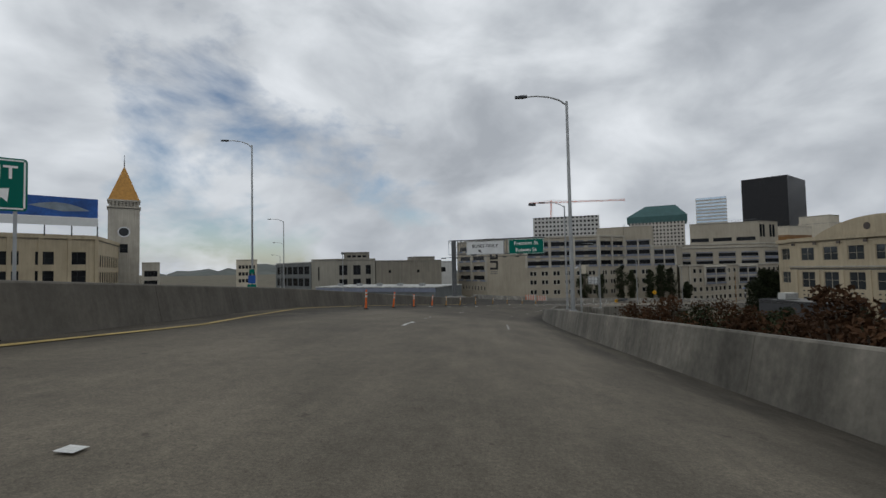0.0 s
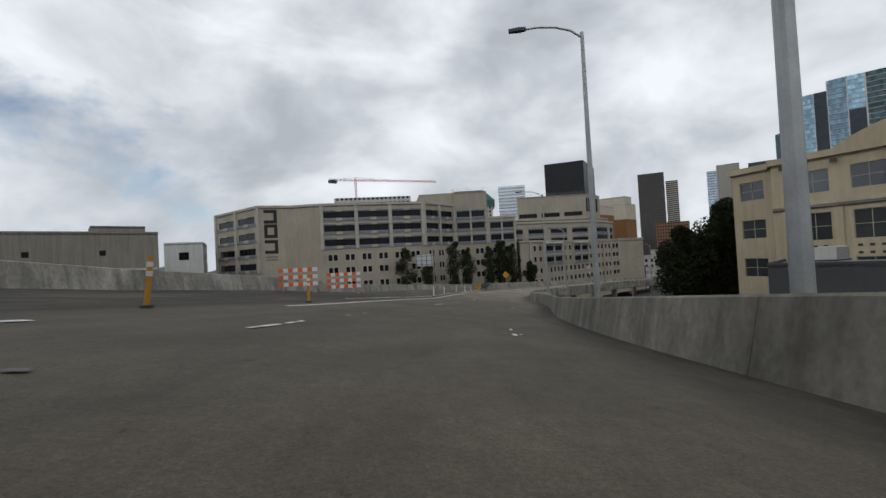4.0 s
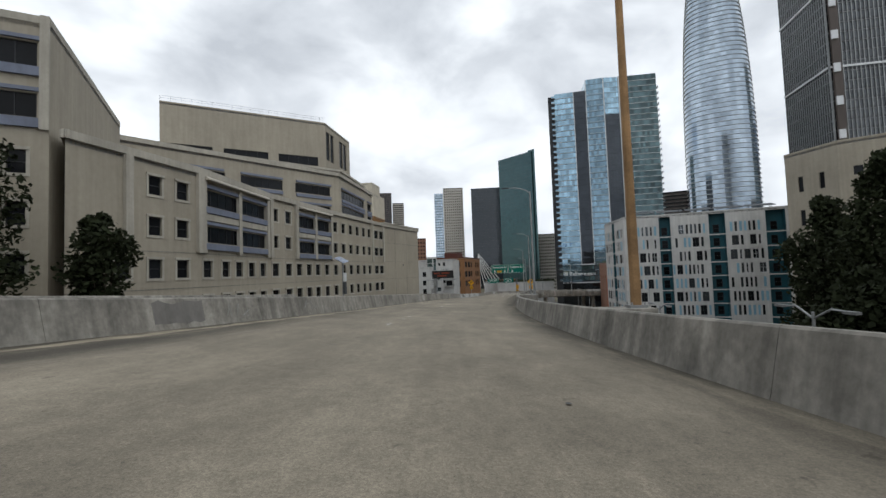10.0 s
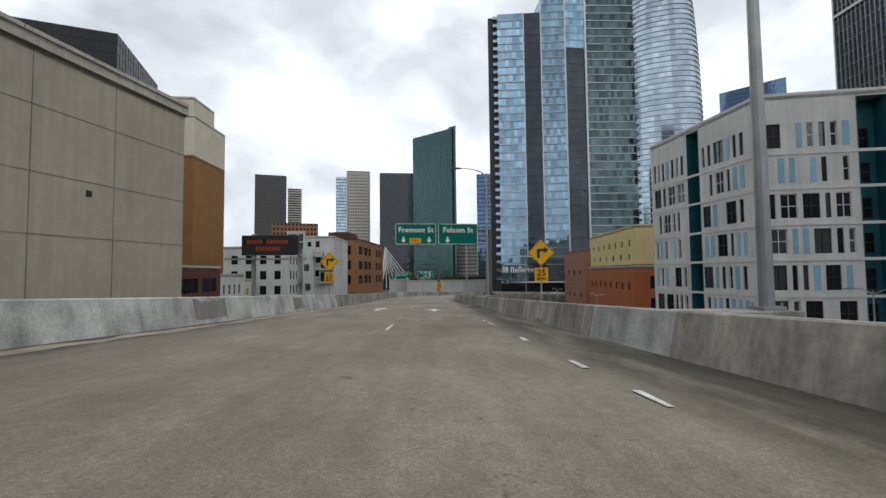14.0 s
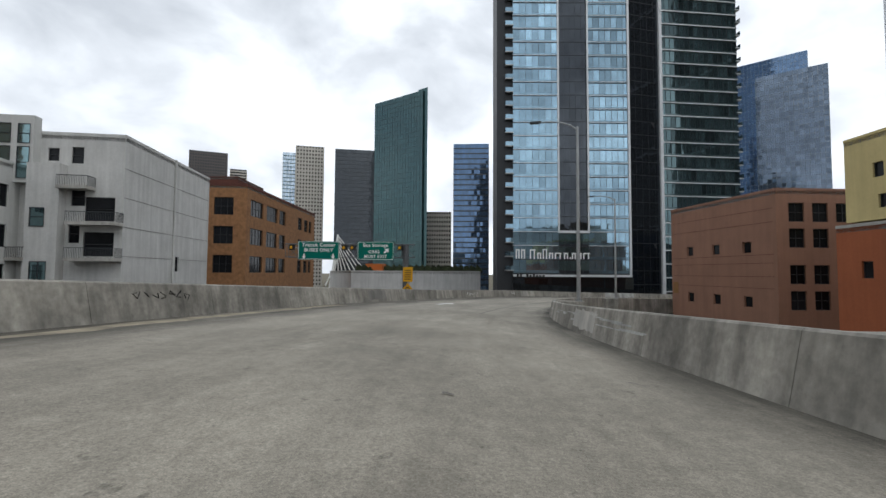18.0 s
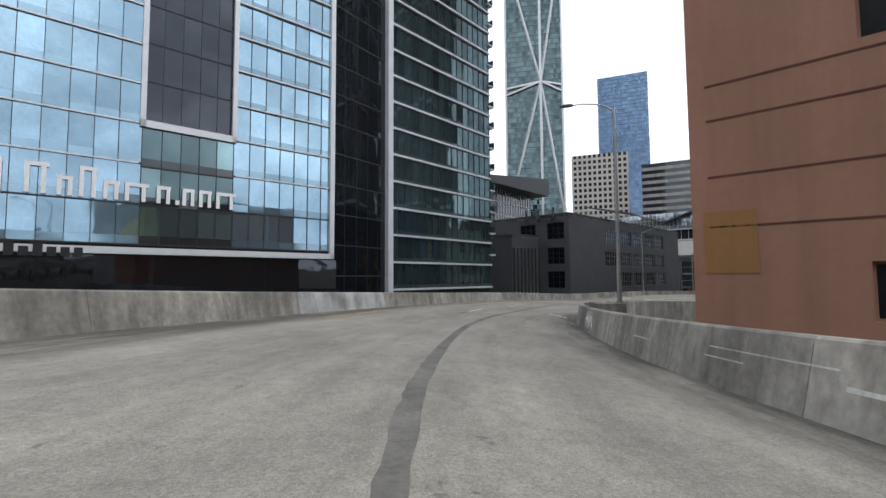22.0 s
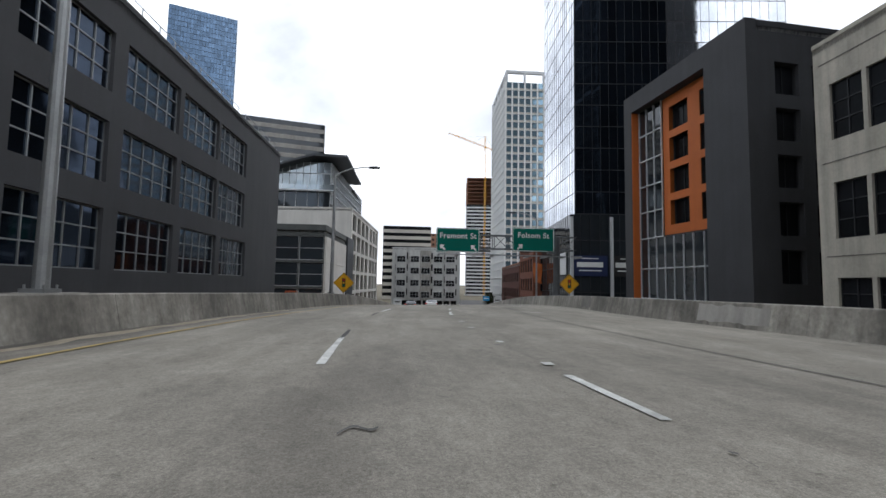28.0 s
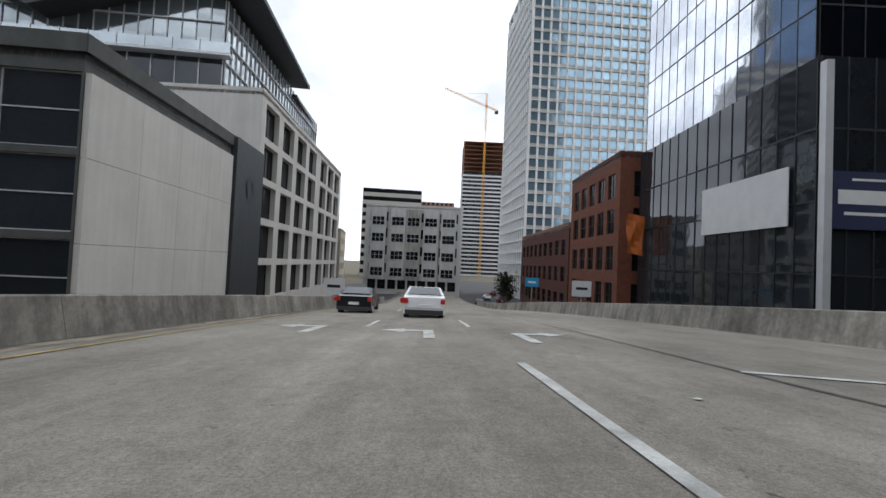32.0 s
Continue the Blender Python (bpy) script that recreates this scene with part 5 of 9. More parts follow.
for i in range(4):
    for k in range(4):
        mb = MB()
        mb.box(0.1 + i * 4.8, 0.01, 4 + k * 4.6, 0.1 + i * 4.8 + 4.77, 0.35, 4 + k * 4.6 + 4.57, 0, M)
        part("stone_panel", mb, STONE_L, m0)
M1 = [(492.5, 85.2), (441.7, 69.5), (453.5, 22.5), (504, 38)]
m1 = shell("glass_office", M1, 22.7, 43.2, FRAME_D, "glass and steel office storeys under a winged steel roof", "office building")
curtain(m1, M1, 0, 22.8, 36.0, 4.4, 2.6, GLASS_DK, GLASS_DK, FRAME_W, 0.7, 0.1, 0.15, off=0.15, slab=0.2)
curtain(m1, M1, 0, 37.6, 43.2, 2.66, 1.6, GLASS_L, GLASS_L, FRAME_W, 0.9, 0.1, 0.15, off=0.15, slab=0.15)
curtain(m1, M1, 1, 33.2, 43.2, 2.48, 1.6, GLASS_L, GLASS_L, FRAME_W, 0.9, 0.1, 0.15, off=0.15, slab=0.15)
Mw, Lw = side_frame(M1[0], M1[1])
mb = MB()
mb.box(-1, 0.2, 36.0, Lw + 1.2, 1.6, 36.3, 0, Mw)
part("terrace_slab", mb, FRAME_W, m1)
mb = MB()
mb.box(-1, 1.5, 36.3, Lw + 1.2, 1.56, 37.5, 0, Mw)
part("glass_balustrade", mb, GLASS_L, m1)
for k in range(18):
    mb = MB()
    mb.box(k * 3.0, 1.56, 36.2, k * 3.0 + 0.08, 1.64, 37.6, 0, Mw)
    part("balustrade_post", mb, FRAME_W, m1)
mb = MB()
NW = 22


def wing_z(f):
    return float(np.interp(f, (-0.08, 0.0, 0.07, 0.21, 0.36, 0.48, 0.62, 1.0), (43.7, 43.8, 43.9, 41.4, 38.8, 41.2, 44.2, 49.0)))


for i in range(NW):
    a, b = -0.08 + 1.08 * i / NW, -0.08 + 1.08 * (i + 1) / NW
    q = [Mw @ Vector((Lw * (1 - f), v, wing_z(f) + (0.8 if v < 0 else 0))) for f, v in ((a, 3.6), (b, 3.6), (b, -31), (a, -31))]
    up = Vector((0, 0, 0.55))
    mb.quad(*q)
    mb.quad(*[p + up for p in reversed(q)])
    mb.quad(q[0], q[0] + up, q[1] + up, q[1])
    if i == 0:
        mb.quad(q[3], q[3] + up, q[0] + up, q[0])
part("winged_roof", mb, DARKSTEEL, m1)
mb = MB()
q = [Mw @ Vector((Lw + c, v, z)) for c, v, z in ((2.6, -28, 41.8), (2.6, -51, 42.1), (-40, -51, 42.4), (-40, -28, 42.2))]
mb.quad(*reversed(q))
mb.quad(*[p + Vector((0, 0, 0.5)) for p in q])
for a, b in zip(q, q[1:] + q[:1]):
    mb.quad(a, b, b + Vector((0, 0, 0.5)), a + Vector((0, 0, 0.5)))
part("rear_roof", mb, DARKSTEEL, m1)
MG = [(484, 114), (456.6, 105.7), (462, 88), (490, 96)]
mg = shell("glass_office", MG, 4, 30, FRAME_D, "dark glass wing with pale mullions beside the slate podium", "office building")
curtain(mg, MG, 0, 4.2, 30, 4.3, 3.0, GLASS_DK, GLASS_DK, FRAME_W, 0.7, 0.12, 0.15, off=0.12, slab=0.2)
M2 = [(435.3, 70.9), (446.8, 22.5), (475, 29), (463, 77)]
m2 = building("stone_office", M2, 3.5, 31.6, STONE_L, "pale stone gridded office front with deep windows", {
    0: lambda L: [([(a, a + 4.9, z, z + 3.9) for a in (1.4, 8.2, 15.0, 21.8, 30.2, 36.6, 43.0) for z in (26.8, 22.1, 17.4, 12.7, 8.0)], 2, 1)]}, dep=0.7, parapet=0.4)
mb = MB()
Ms, Ls = side_frame(M0[1], M0[2])
mb.box(19.5, 0.02, 4, Ls + 0.1, 0.6, 24.3, 0, Ms)
part("slate_pier", mb, DARKSTEEL, m2, "dark slate pier")
for k, (a, b, h, mt) in enumerate((((454, 12), (462, -12), 26, CONC), ((462, -14), (468, -32), 22, CREAM_BR))):
    building("street_building", [a, b, (b[0] + 24, b[1] + 8), (a[0] + 24, a[1] + 8)], 3.5, h, mt, "plain street building with small windows", {0: lambda L: [(rows(L, tuple(np.arange(6, h - 4, 3.9)), 2.0, 1.4, pitch=3.2), 1, 1)]}, parapet=0.4)

# -- outer side near the end --
O1 = [(381.0, 111.4), (374.1, 128.3), (362, 123.4), (368.9, 106.5)]
OW = [(u0, u1, z0, z0 + 2.6) for u0, u1 in ((6.9, 9.8), (11.5, 13.2)) for z0 in (31.4, 28.0, 24.6, 21.2)]
o1 = building("hotel_block", O1, 4, 36.8, CHARCOAL, "dark framed block with an orange and glass street front", {
    0: lambda L: [(OW, 2, 1)],
    1: lambda L: [(rows(L, (31, 27, 23, 19, 15), 2.8, 2.4, n=3), 2, 1)]}, parapet=0.5, trim=CHARCOAL, dep=0.6)
M, L = side_frame(O1[0], O1[1])
mb = MB()
wall_grid(mb, M @ Matrix.Translation((5.9, 0.06, 0)), 7.5, 20.2, 35.2, [(a - 5.9, b - 5.9, c, d) for a, b, c, d in OW], 0.5)
part("orange_panel", mb, ORANGE_P, o1)
mb = MB()
mb.box(1.5, 0.0, 13, 1.62, 1.05, 35.2, 0, M)
part("orange_reveal", mb, ORANGE_P, o1)


def on_face(M, u0, u1):
    p, q = M @ Vector((u0, 0, 0)), M @ Vector((u1, 0, 0))
    return [(p.x, p.y), (q.x, q.y), (0, 0)]


curtain(o1, on_face(M, 1.7, 13.3), 0, 13.3, 20.0, 3.4, 1.4, GLASS_DK, GLASS_DK, FRAME_W, 0.5, 0.08, 0.15, off=0.1)
curtain(o1, on_face(M, 1.7, 5.8), 0, 20.1, 35.2, 3.3, 1.4, GLASS_DK, GLASS_DK, FRAME_W, 0.5, 0.08, 0.15, off=0.12)
mb = MB()
mb.box(0, 0.0, 35.3, L, 1.1, 37.4, 0, M)
mb.box(13.35, 0.0, 4, L, 1.1, 35.3, 0, M)
mb.box(0, 0.0, 4, 1.5, 1.1, 35.3, 0, M)
mb.box(1.5, 0.0, 4, 13.35, 0.9, 13.2, 0, M)
part("portal_frame", mb, CHARCOAL, o1)

# -- plain, mustard and navy loft houses --
QM, QL = side_frame((374, 129.6), (364.4, 164.5))


def q_poly(u0, u1, out=0.0, deep=14):
    return [tuple((QM @ Vector(p)).to_2d()) for p in ((u0, out, 0), (u1, out, 0), (u1, -deep, 0), (u0, -deep, 0))]


Q1 = q_poly(4.3, 21.8)
q1 = building("concrete_house", Q1, 4, 31.6, surf("warm_raw_concrete", (0.47, 0.44, 0.37), 0.85, 0, 0.16, 0.3, 0.22, 0.2, 9), "pale concrete loft house with gridded windows", {
    0: lambda L: [([(a, b, c, d) for a, b in ((1.2, 3.5), (3.8, 6.1), (9.8, 12.6)) for c, d in ((24.7, 28.6), (18, 21.8), (12.3, 15.4))], 2, 3), ([(14.6, 15.6, z, z + 1.5) for z in (26.4, 19.6)], 1, 1)]}, parapet=0.3)
trims(q1, Q1, 0, (), strips=[(z, z + 0.06, 0.03) for z in (30.2, 23.2, 16.8)], smat=CONC_D)
Q2 = q_poly(21.9, 23.9, 0.25)
building("mustard_bay", Q2, 4, 32, MUSTARD, "mustard panelled bay with small windows", {0: lambda L: [([(0.5, 1.6, z, z + 1.7) for z in (27, 22.4, 17.8, 13.4)], 1, 1)]}, parapet=0.2)
Q3 = q_poly(24.0, 29.1, 1.0)
q3 = building("navy_house", Q3, 4, 34.2, NAVY, "navy corrugated metal loft bay", {0: lambda L: [(rows(L, (26.6, 20.6, 14.8), 2.4, 1.0, n=1, m0=3.4, m1=0.2), 1, 2)]}, parapet=0.2)
Q4 = q_poly(29.2, 31.2, 0.25)
building("mustard_bay", Q4, 4, 33, MUSTARD, "mustard panelled bay between navy ones", {0: lambda L: [([(0.4, 1.7, z, z + 1.6) for z in (27.4, 23.6, 19.8, 15.6)], 1, 1)]}, parapet=0.2)
Q5 = q_poly(31.3, 41.2, 0.6)
q5 = building("navy_house", Q5, 4, 35, NAVY, "navy corrugated metal loft house with white windows", {0: lambda L: [(rows(L, (25.8, 19.2), 4.0, 3.4, n=2), 2, 2, FRAME_W), (rows(L, (12.6,), 4.0, 3.2, n=2), 1, 1)], 1: lambda L: [(rows(L, (25.8, 19.2), 3.4, 2.6, n=2), 2, 2, FRAME_W)]}, parapet=0.2)
Q6 = q_poly(41.5, 52)
building("navy_house", Q6, 4, 30.5, NAVY, "navy corrugated metal loft house", {0: lambda L: [(rows(L, (24.5, 18.4, 12.6), 3.2, 2.2, n=3), 2, 2, FRAME_W)], 1: lambda L: [(rows(L, (24.5, 18.4), 3.2, 2.2, n=3), 2, 2, FRAME_W)]}, parapet=0.2)
for ob, poly, zt in ((q3, Q3, 34), (q5, Q5, 34.8)):
    M, L = side_frame(poly[0], poly[1])
    for k in range(int((zt - 8) / 0.5)):
        z = 8 + k * 0.5
        if ob is q5 and any(a - 0.1 < z < b + 0.1 for a, b in ((25.6, 29.9), (19, 23.3), (12.4, 16.7))):
            for a, b in ((0, 0.9), (4.4, 5.6), (9.2, L)):
                mb = MB()
                mb.box(a, 0, z, b, 0.09, z + 0.26, 0, M)
                part("corrugation", mb, NAVY, ob)
        else:
            mb = MB()
            mb.box(0, 0, z, L if ob is q5 else 3.2, 0.09, z + 0.26, 0, M)
            part("corrugation", mb, NAVY, ob)

# -- towers over the end of the ramp --
PK = [(360, 148), (330, 138.2), (341, 104.5), (359.3, 121.2)]
pk = tower("dark_tower", PK, 4, 205, "dark glass tower with fine vertical fins and pale bands", 3.9, 1.5, GLASS_DK, BLACK_T, METAL, 0.8, (0, 1, 3), bar_w=0.28, bar_d=0.35)
for i in (0, 1, 3):
    M, L = side_frame(PK[i], PK[(i + 1) % 4])
    for z in (39.6, 70.8, 102, 133.4, 164.8):
        mb = MB()
        mb.box(0, 0.45, z, L, 0.8, z + 0.8, 0, M)
        part("pale_band", mb, FRAME_W, pk)
M, L = side_frame(PK[1], PK[2])
mb = MB()
mb.box(0.6, 0.5, 40, 3.4, 1.6, 190, 0, M)
part("hoist_tower", mb, BROWN_T, pk, "brown builders' hoist tower")
for z in range(48, 186, 13):
    mb = MB()
    mb.box(0.4, 1.6, z, 2.6, 2.2, z + 3.4, 0, M)
    part("hoist_landing", mb, FRAME_W, pk)
AV = [(391.4, 58.2), (385.9, 82), (346.6, 74.2), (352, 50.4)]
av = tower("mirror_tower", AV, 27.8, 190, "mirror glass tower with a dark reflection coloured into one side", 4.2, 1.6, GLASS_M, GLASS_M, FRAME_D, 0.1, (0,), mat=FRAME_D, bar_w=0.05, bar_d=0.03, tilt=0.012)
MA, LA = side_frame(AV[1], AV[2])
# Black panes paint in the reflection of a dark tower on this mirror face.
curtain(av, on_face(MA, 0, 17.4), 0, 28, 190, 4.2, 1.6, GLASS_NV, GLASS_NV, FRAME_D, 0.1, 0.06, 0.05, off=0.12, tilt=0.012)
curtain(av, on_face(MA, 17.5, LA), 0, 28, 190, 4.2, 1.6, GLASS_M, GLASS_M, FRAME_D, 0.1, 0.05, 0.03, off=0.1, tilt=0.012)
pod = shell("glass_podium", [(391.9, 58), (386.9, 84.2), (347, 76.2), (352, 50)], 4, 27.6, FRAME_D, "black glass podium with white posts and hoarding signs", "podium")
PD = [(391.9, 58), (386.9, 84.2), (347, 76.2), (352, 50)]
curtain(pod, PD, 0, 4, 27.6, 4.3, 1.8, GLASS_DK, GLASS_DK, FRAME_D, 0.6, 0.08, 0.06, off=0.1)
curtain(pod, PD, 1, 4, 27.6, 4.3, 1.8, GLASS_DK, GLASS_DK, FRAME_D, 0.6, 0.08, 0.06, off=0.1)
M, L = side_frame(PD[1], PD[2])
for u in (-0.15, 7.0, 13.7, 20.4):
    mb = MB()
    mb.box(u, 0.2, 4, u + 0.5, 0.7, 27.1, 0, M)
    part("white_post", mb, FRAME_W, pod)
LM = [(416, -49), (407, -15), (369, -26), (378, -60)]
lm = tower("white_grid_tower", LM, 4, 98, "white gridded residential tower", 3.3, 2.6, GLASS_BS, STONE_T, LETTER, 1.0, (0, 1), mat=STONE_T, bar_w=0.6, bar_d=0.35, slab=0.1)
mb = MB()
for a, b in zip(LM, LM[1:] + LM[:1]):
    M, L = side_frame(a, b)
    mb.box(0, -1.2, 102, L, 0, 103.2, 0, M)
    for i in range(6):
        mb.box(i * L / 5 - 0.4, -0.8, 97.9, i * L / 5 + 0.4, 0, 102, 0, M)
part("roof_frame", mb, FRAME_W, lm)
building("brick_building", [(407.4, -7.5), (398.6, 35.8), (384, 33), (392, -10)], 4, 20.6, REDBRICK, "dark red brick building with large shop windows", {
    0: lambda L: [(rows(L, (15.6, 10.8, 6), 2.8, 2.8, pitch=4.4), 2, 2)]}, parapet=0.6, trim=BROWN_ST)
building("brick_corner_tower", [(398.4, 36.3), (394.2, 56.9), (380, 54), (384, 33)], 4, 27.8, BRICK_R, "red-brown brick corner building with dark glass bays", {0: lambda L: [(rows(L, (22.6, 18, 13.2, 8.4), 3.2, 2.6, n=5), 2, 2)], 1: lambda L: [(rows(L, (22.6, 18, 13.2, 8.4), 3.2, 2.6, n=3), 2, 2)]}, parapet=0.5, trim=REDBRICK)
bn = thing("banner", (391.9, 60.8, 18), "orange cloth banner on the tower's corner", "banner")
mb = MB()
for i in range(6):
    for j in range(6):
        q = [(392.1 + 1.9 * a / 6 + 0.12 * math.sin(a * 1.7 + b), 60.6 + 0.5 * a / 6 + 0.14 * math.sin(b * 1.3 + a), 15.0 + 4.6 * b / 6 + 0.35 * a / 6) for a, b in ((i, j), (i + 1, j), (i + 1, j + 1), (i, j + 1))]
        mb.quad(*q)
part("cloth", mb, ORANGE_P, bn)
NA = [(450.5, -4), (424, -9), (428, -27), (454.5, -22)]
na = building("apartment_block", NA, 3.8, 28.4, GREY_ST, "grey and white apartment block with bay windows across the street", {
    0: lambda L: [(rows(L, (24.2, 19.6, 14.8, 10, 5.4), 2.6, 2.2, n=9), 2, 2)]}, parapet=0.5)
for i, f in enumerate((0.06, 0.26, 0.42, 0.6, 0.78)):
    M, L = side_frame(NA[0], NA[1])
    mb = MB()
    mb.box(f * L, 0.02, 8, f * L + 4.2, 1.0, 27.6, 0, M)
    part("bay", mb, (GREY_ST, WHITE_ST, CONC)[i % 3], na)
    for z in (23, 18.4, 13.6, 9):
        part("window", window_mesh(3.4, 2.4, 3, 2, FRAME_W, GLASS_D), None, na, m=na.matrix_basis.inverted() @ M @ Matrix.Translation((f * L + 0.4, 1.06, z)))
E26 = (379, 197)
tower("banded_office", wedge(E26, 159.7, 165.1, 340, 30), 4, 53, "white office building with dark ribbon windows", 4.4, 60, GLASS_D, STONE_T, STONE_T, 2.2, (3, 2), mat=STONE_T)
tower("brown_office", wedge(E26, 165.3, 168.4, 400, 25), 4, 55, "brown brick office building", 4, 3, GLASS_D, BROWN_ST, BROWN_ST, 2, (3,), mat=BROWN_ST, bar_w=1.4)
SP = [(430.7, -275), (435.4, -299.5), (469.7, -293), (465, -268.5)]
sp = tower("rising_tower", SP, 4, 92, "residential tower under construction with pale twisted bays", 3.4, 2.4, GLASS_D, FRAME_W, FRAME_W, 1.3, (3, 2), mat=STONE_T, slab=0.25)
for k in range(8):
    mb = MB()
    mb.prism(SP, 93 + 3.6 * k, 93.4 + 3.6 * k)
    part("floor_slab", mb, BROWN_ST, sp, "bare rust-stained concrete slab")
for p in SP + [((SP[0][0] + SP[3][0]) / 2, (SP[0][1] + SP[3][1]) / 2)]:
    mb = MB()
    mb.tube([(*p, 92), (*p, 118.5)], 0.5)
    part("column", mb, BROWN_ST, sp)


def crane(at, z0, h, jib, az, label, mat=SIGN_Y, col=1.2, rise=0.05):
    top = thing("tower_crane", (*at, z0), label, "crane")
    for name, pts in (("mast", [(0, 0, 0), (0, 0, h)]), ("jib", [(-jib * 0.28, 0, h * 0.93 - jib * 0.28 * rise), (jib, 0, h * 0.93 + jib * rise)])):
        a, b = Vector(pts[0]), Vector(pts[1])
        n = max(4, int((b - a).length / 3))
        ax = (b - a).normalized()
        s1 = ax.orthogonal().normalized() * col / 2
        s2 = ax.cross(s1)
        mb = MB()
        cs = [s1 + s2, s1 - s2, -s1 - s2, -s1 + s2]
        for c in cs:
            mb.tube([a + c, b + c], 0.11, n=4)
        for i in range(n):
            for j in range(4):
                mb.tube([a + (b - a) * i / n + cs[j], a + (b - a) * (i + 1) / n + cs[(j + 1) % 4]], 0.07, n=4)
        part(name, mb, mat, top, m=Matrix.Rotation(radians(90 - az), 4, "Z"))
    mb = MB()
    for x in (-jib * 0.26, jib * 0.7, jib * 0.35):
        mb.tube([(0, 0, h), (x, 0, h * 0.93 + x * rise)], 0.06, n=4)
    mb.box(-jib * 0.28, -1, h * 0.93 - jib * 0.28 * rise - 2.5, -jib * 0.2, 1, h * 0.93 - jib * 0.28 * rise, 0)
    part("stay_cable", mb, DARKSTEEL, top, m=Matrix.Rotation(radians(90 - az), 4, "Z"))
    return top


crane((447.5, -268), 4, 155, 36, 82, "yellow tower crane beside a rising tower", rise=0.4)

# -- skyline --
E13, E3, E19, E23 = (166, 214.5), (3.0, 68.7), (285, 252.7), (350.5, 235)
tower("teal_tower", [(635, 400), (615, 351), (648.6, 361), (668.6, 410)], 4, 166, "teal glass office tower", 4.0, 3, GLASS_T, GLASS_T, FRAME_D, 1.0, (0,), mat=GLASS_T, bar_w=0.1)
tk = shell("teal_tower_fin", [(618.4, 356), (614.6, 347), (646, 357), (650, 366)], 4, 168, GLASS_T, "taller fin wall of the teal tower")
tower("black_glass_tower", wedge(E13, 64.4, 68.4, 600, 40), 4, 150, "black glass office tower with pale floor lines", 4.0, 3, GLASS_DK, GLASS_DK, FRAME_D, 0.8, (3,), mat=BLACK_T, slab=0.12)
tower("pale_stone_tower", wedge(E13, 60.6, 63.2, 620, 30), 4, 156, "pale stone tower with square windows", 4.0, 3.2, GLASS_D, STONE_T, STONE_T, 2.0, (3, 2), mat=STONE_T, bar_w=1.7, bar_d=0.3)
tower("green_glass_tower", wedge(E13, 59.3, 60.5, 630, 30), 4, 150, "pale green glass flank tower", 4.0, 3, GLASS_S, GLASS_T, FRAME_W, 1, (3, 2), mat=GLASS_T)
tower("brown_tower", wedge(E13, 50.3, 53.6, 800, 50), 4, 183, "dark brown office tower", 4, 3, GLASS_DK, BROWN_T, BROWN_T, 1.6, (3, 2), mat=BROWN_T, bar_w=1.2, bar_d=0.4)
tower("pale_tower", wedge(E13, 53.8, 55.3, 830, 40), 4, 168, "pale banded stone office tower", 4, 40, GLASS_D, STONE_T, STONE_T, 2.2, (3, 2), mat=STONE_T)
tower("brick_midrise", wedge(E13, 52.6, 57.4, 420, 30), 4, 66, "brown brick mid-rise office block", 3.8, 3, GLASS_D, BROWN_ST, BROWN_ST, 2, (3,), mat=BROWN_ST, bar_w=1.5)
tower("beige_midrise", wedge(E19, 74.0, 77.2, 360, 30), 4, 70, "beige mid-rise with fine windows", 3.6, 2, GLASS_D, STONE_T, STONE_T, 1.8, (3,), mat=STONE_T, bar_w=0.9)
tower("blue_tower", wedge(E19, 77.5, 82.2, 300, 40), 4, 110, "blue and black glass tower", 3.6, 2, GLASS_BD, GLASS_DK, FRAME_D, 0.8, (3,), mat=FRAME_D)
tower("slanted_tower", [(745, 88), (718, 36), (765, 20), (790, 70)], 4, 214, "grey-blue glass tower with a slanted top", 4, 3, GLASS_BD, GLASS_BD, METAL, 1, (0,), mat=GLASS_BD)
tower("brown_stone_block", wedge((82, 173.7), 84.7, 88.2, 560, 40), 4, 105, "brown stone office block with ribbon windows", 3.8, 40, GLASS_D, BROWN_T, STONE_T, 1.9, (3, 0), mat=BROWN_T)

# round tapering tower
sf = thing("round_tower", (610, 164, 4), "tall tapering silver glass tower with curved corners and bright ledges", "tower")


def sf_r(z):
    return 29.5 * math.sqrt(max(0.02, 1 - max(0, (z - 90) / 262) ** 2.3))


mb = MB()
N = 40
zs = [4 + 4.3 * k for k in range(74)]


def sf_p(a, r, z):
    c, s_ = math.cos(a), math.sin(a)
    k = (abs(c) ** 2.8 + abs(s_) ** 2.8) ** (-1 / 2.8)
    return (610 + r * k * c, 164 + r * k * s_, z)


for z0_, z1_ in zip(zs, zs[1:]):
    led = MB()
    for j in range(N):
        a, b = math.tau * j / N, math.tau * (j + 1) / N
        mb.quad(sf_p(a, sf_r(z0_), z0_), sf_p(b, sf_r(z0_), z0_), sf_p(b, sf_r(z1_), z1_), sf_p(a, sf_r(z1_), z1_))
        led.quad(sf_p(a, sf_r(z0_) + 0.7, z0_ + 0.5), sf_p(b, sf_r(z0_) + 0.7, z0_ + 0.5), sf_p(b, sf_r(z0_) - 0.2, z0_ + 0.9), sf_p(a, sf_r(z0_) - 0.2, z0_ + 0.9))
        led.quad(sf_p(a, sf_r(z0_) - 0.2, z0_ + 0.0), sf_p(b, sf_r(z0_) - 0.2, z0_ + 0.0), sf_p(b, sf_r(z0_) + 0.7, z0_ + 0.5), sf_p(a, sf_r(z0_) + 0.7, z0_ + 0.5))
    part("ledge", led, FRAME_W, sf)
part("glass_skin", mb, GLASS_S, sf)

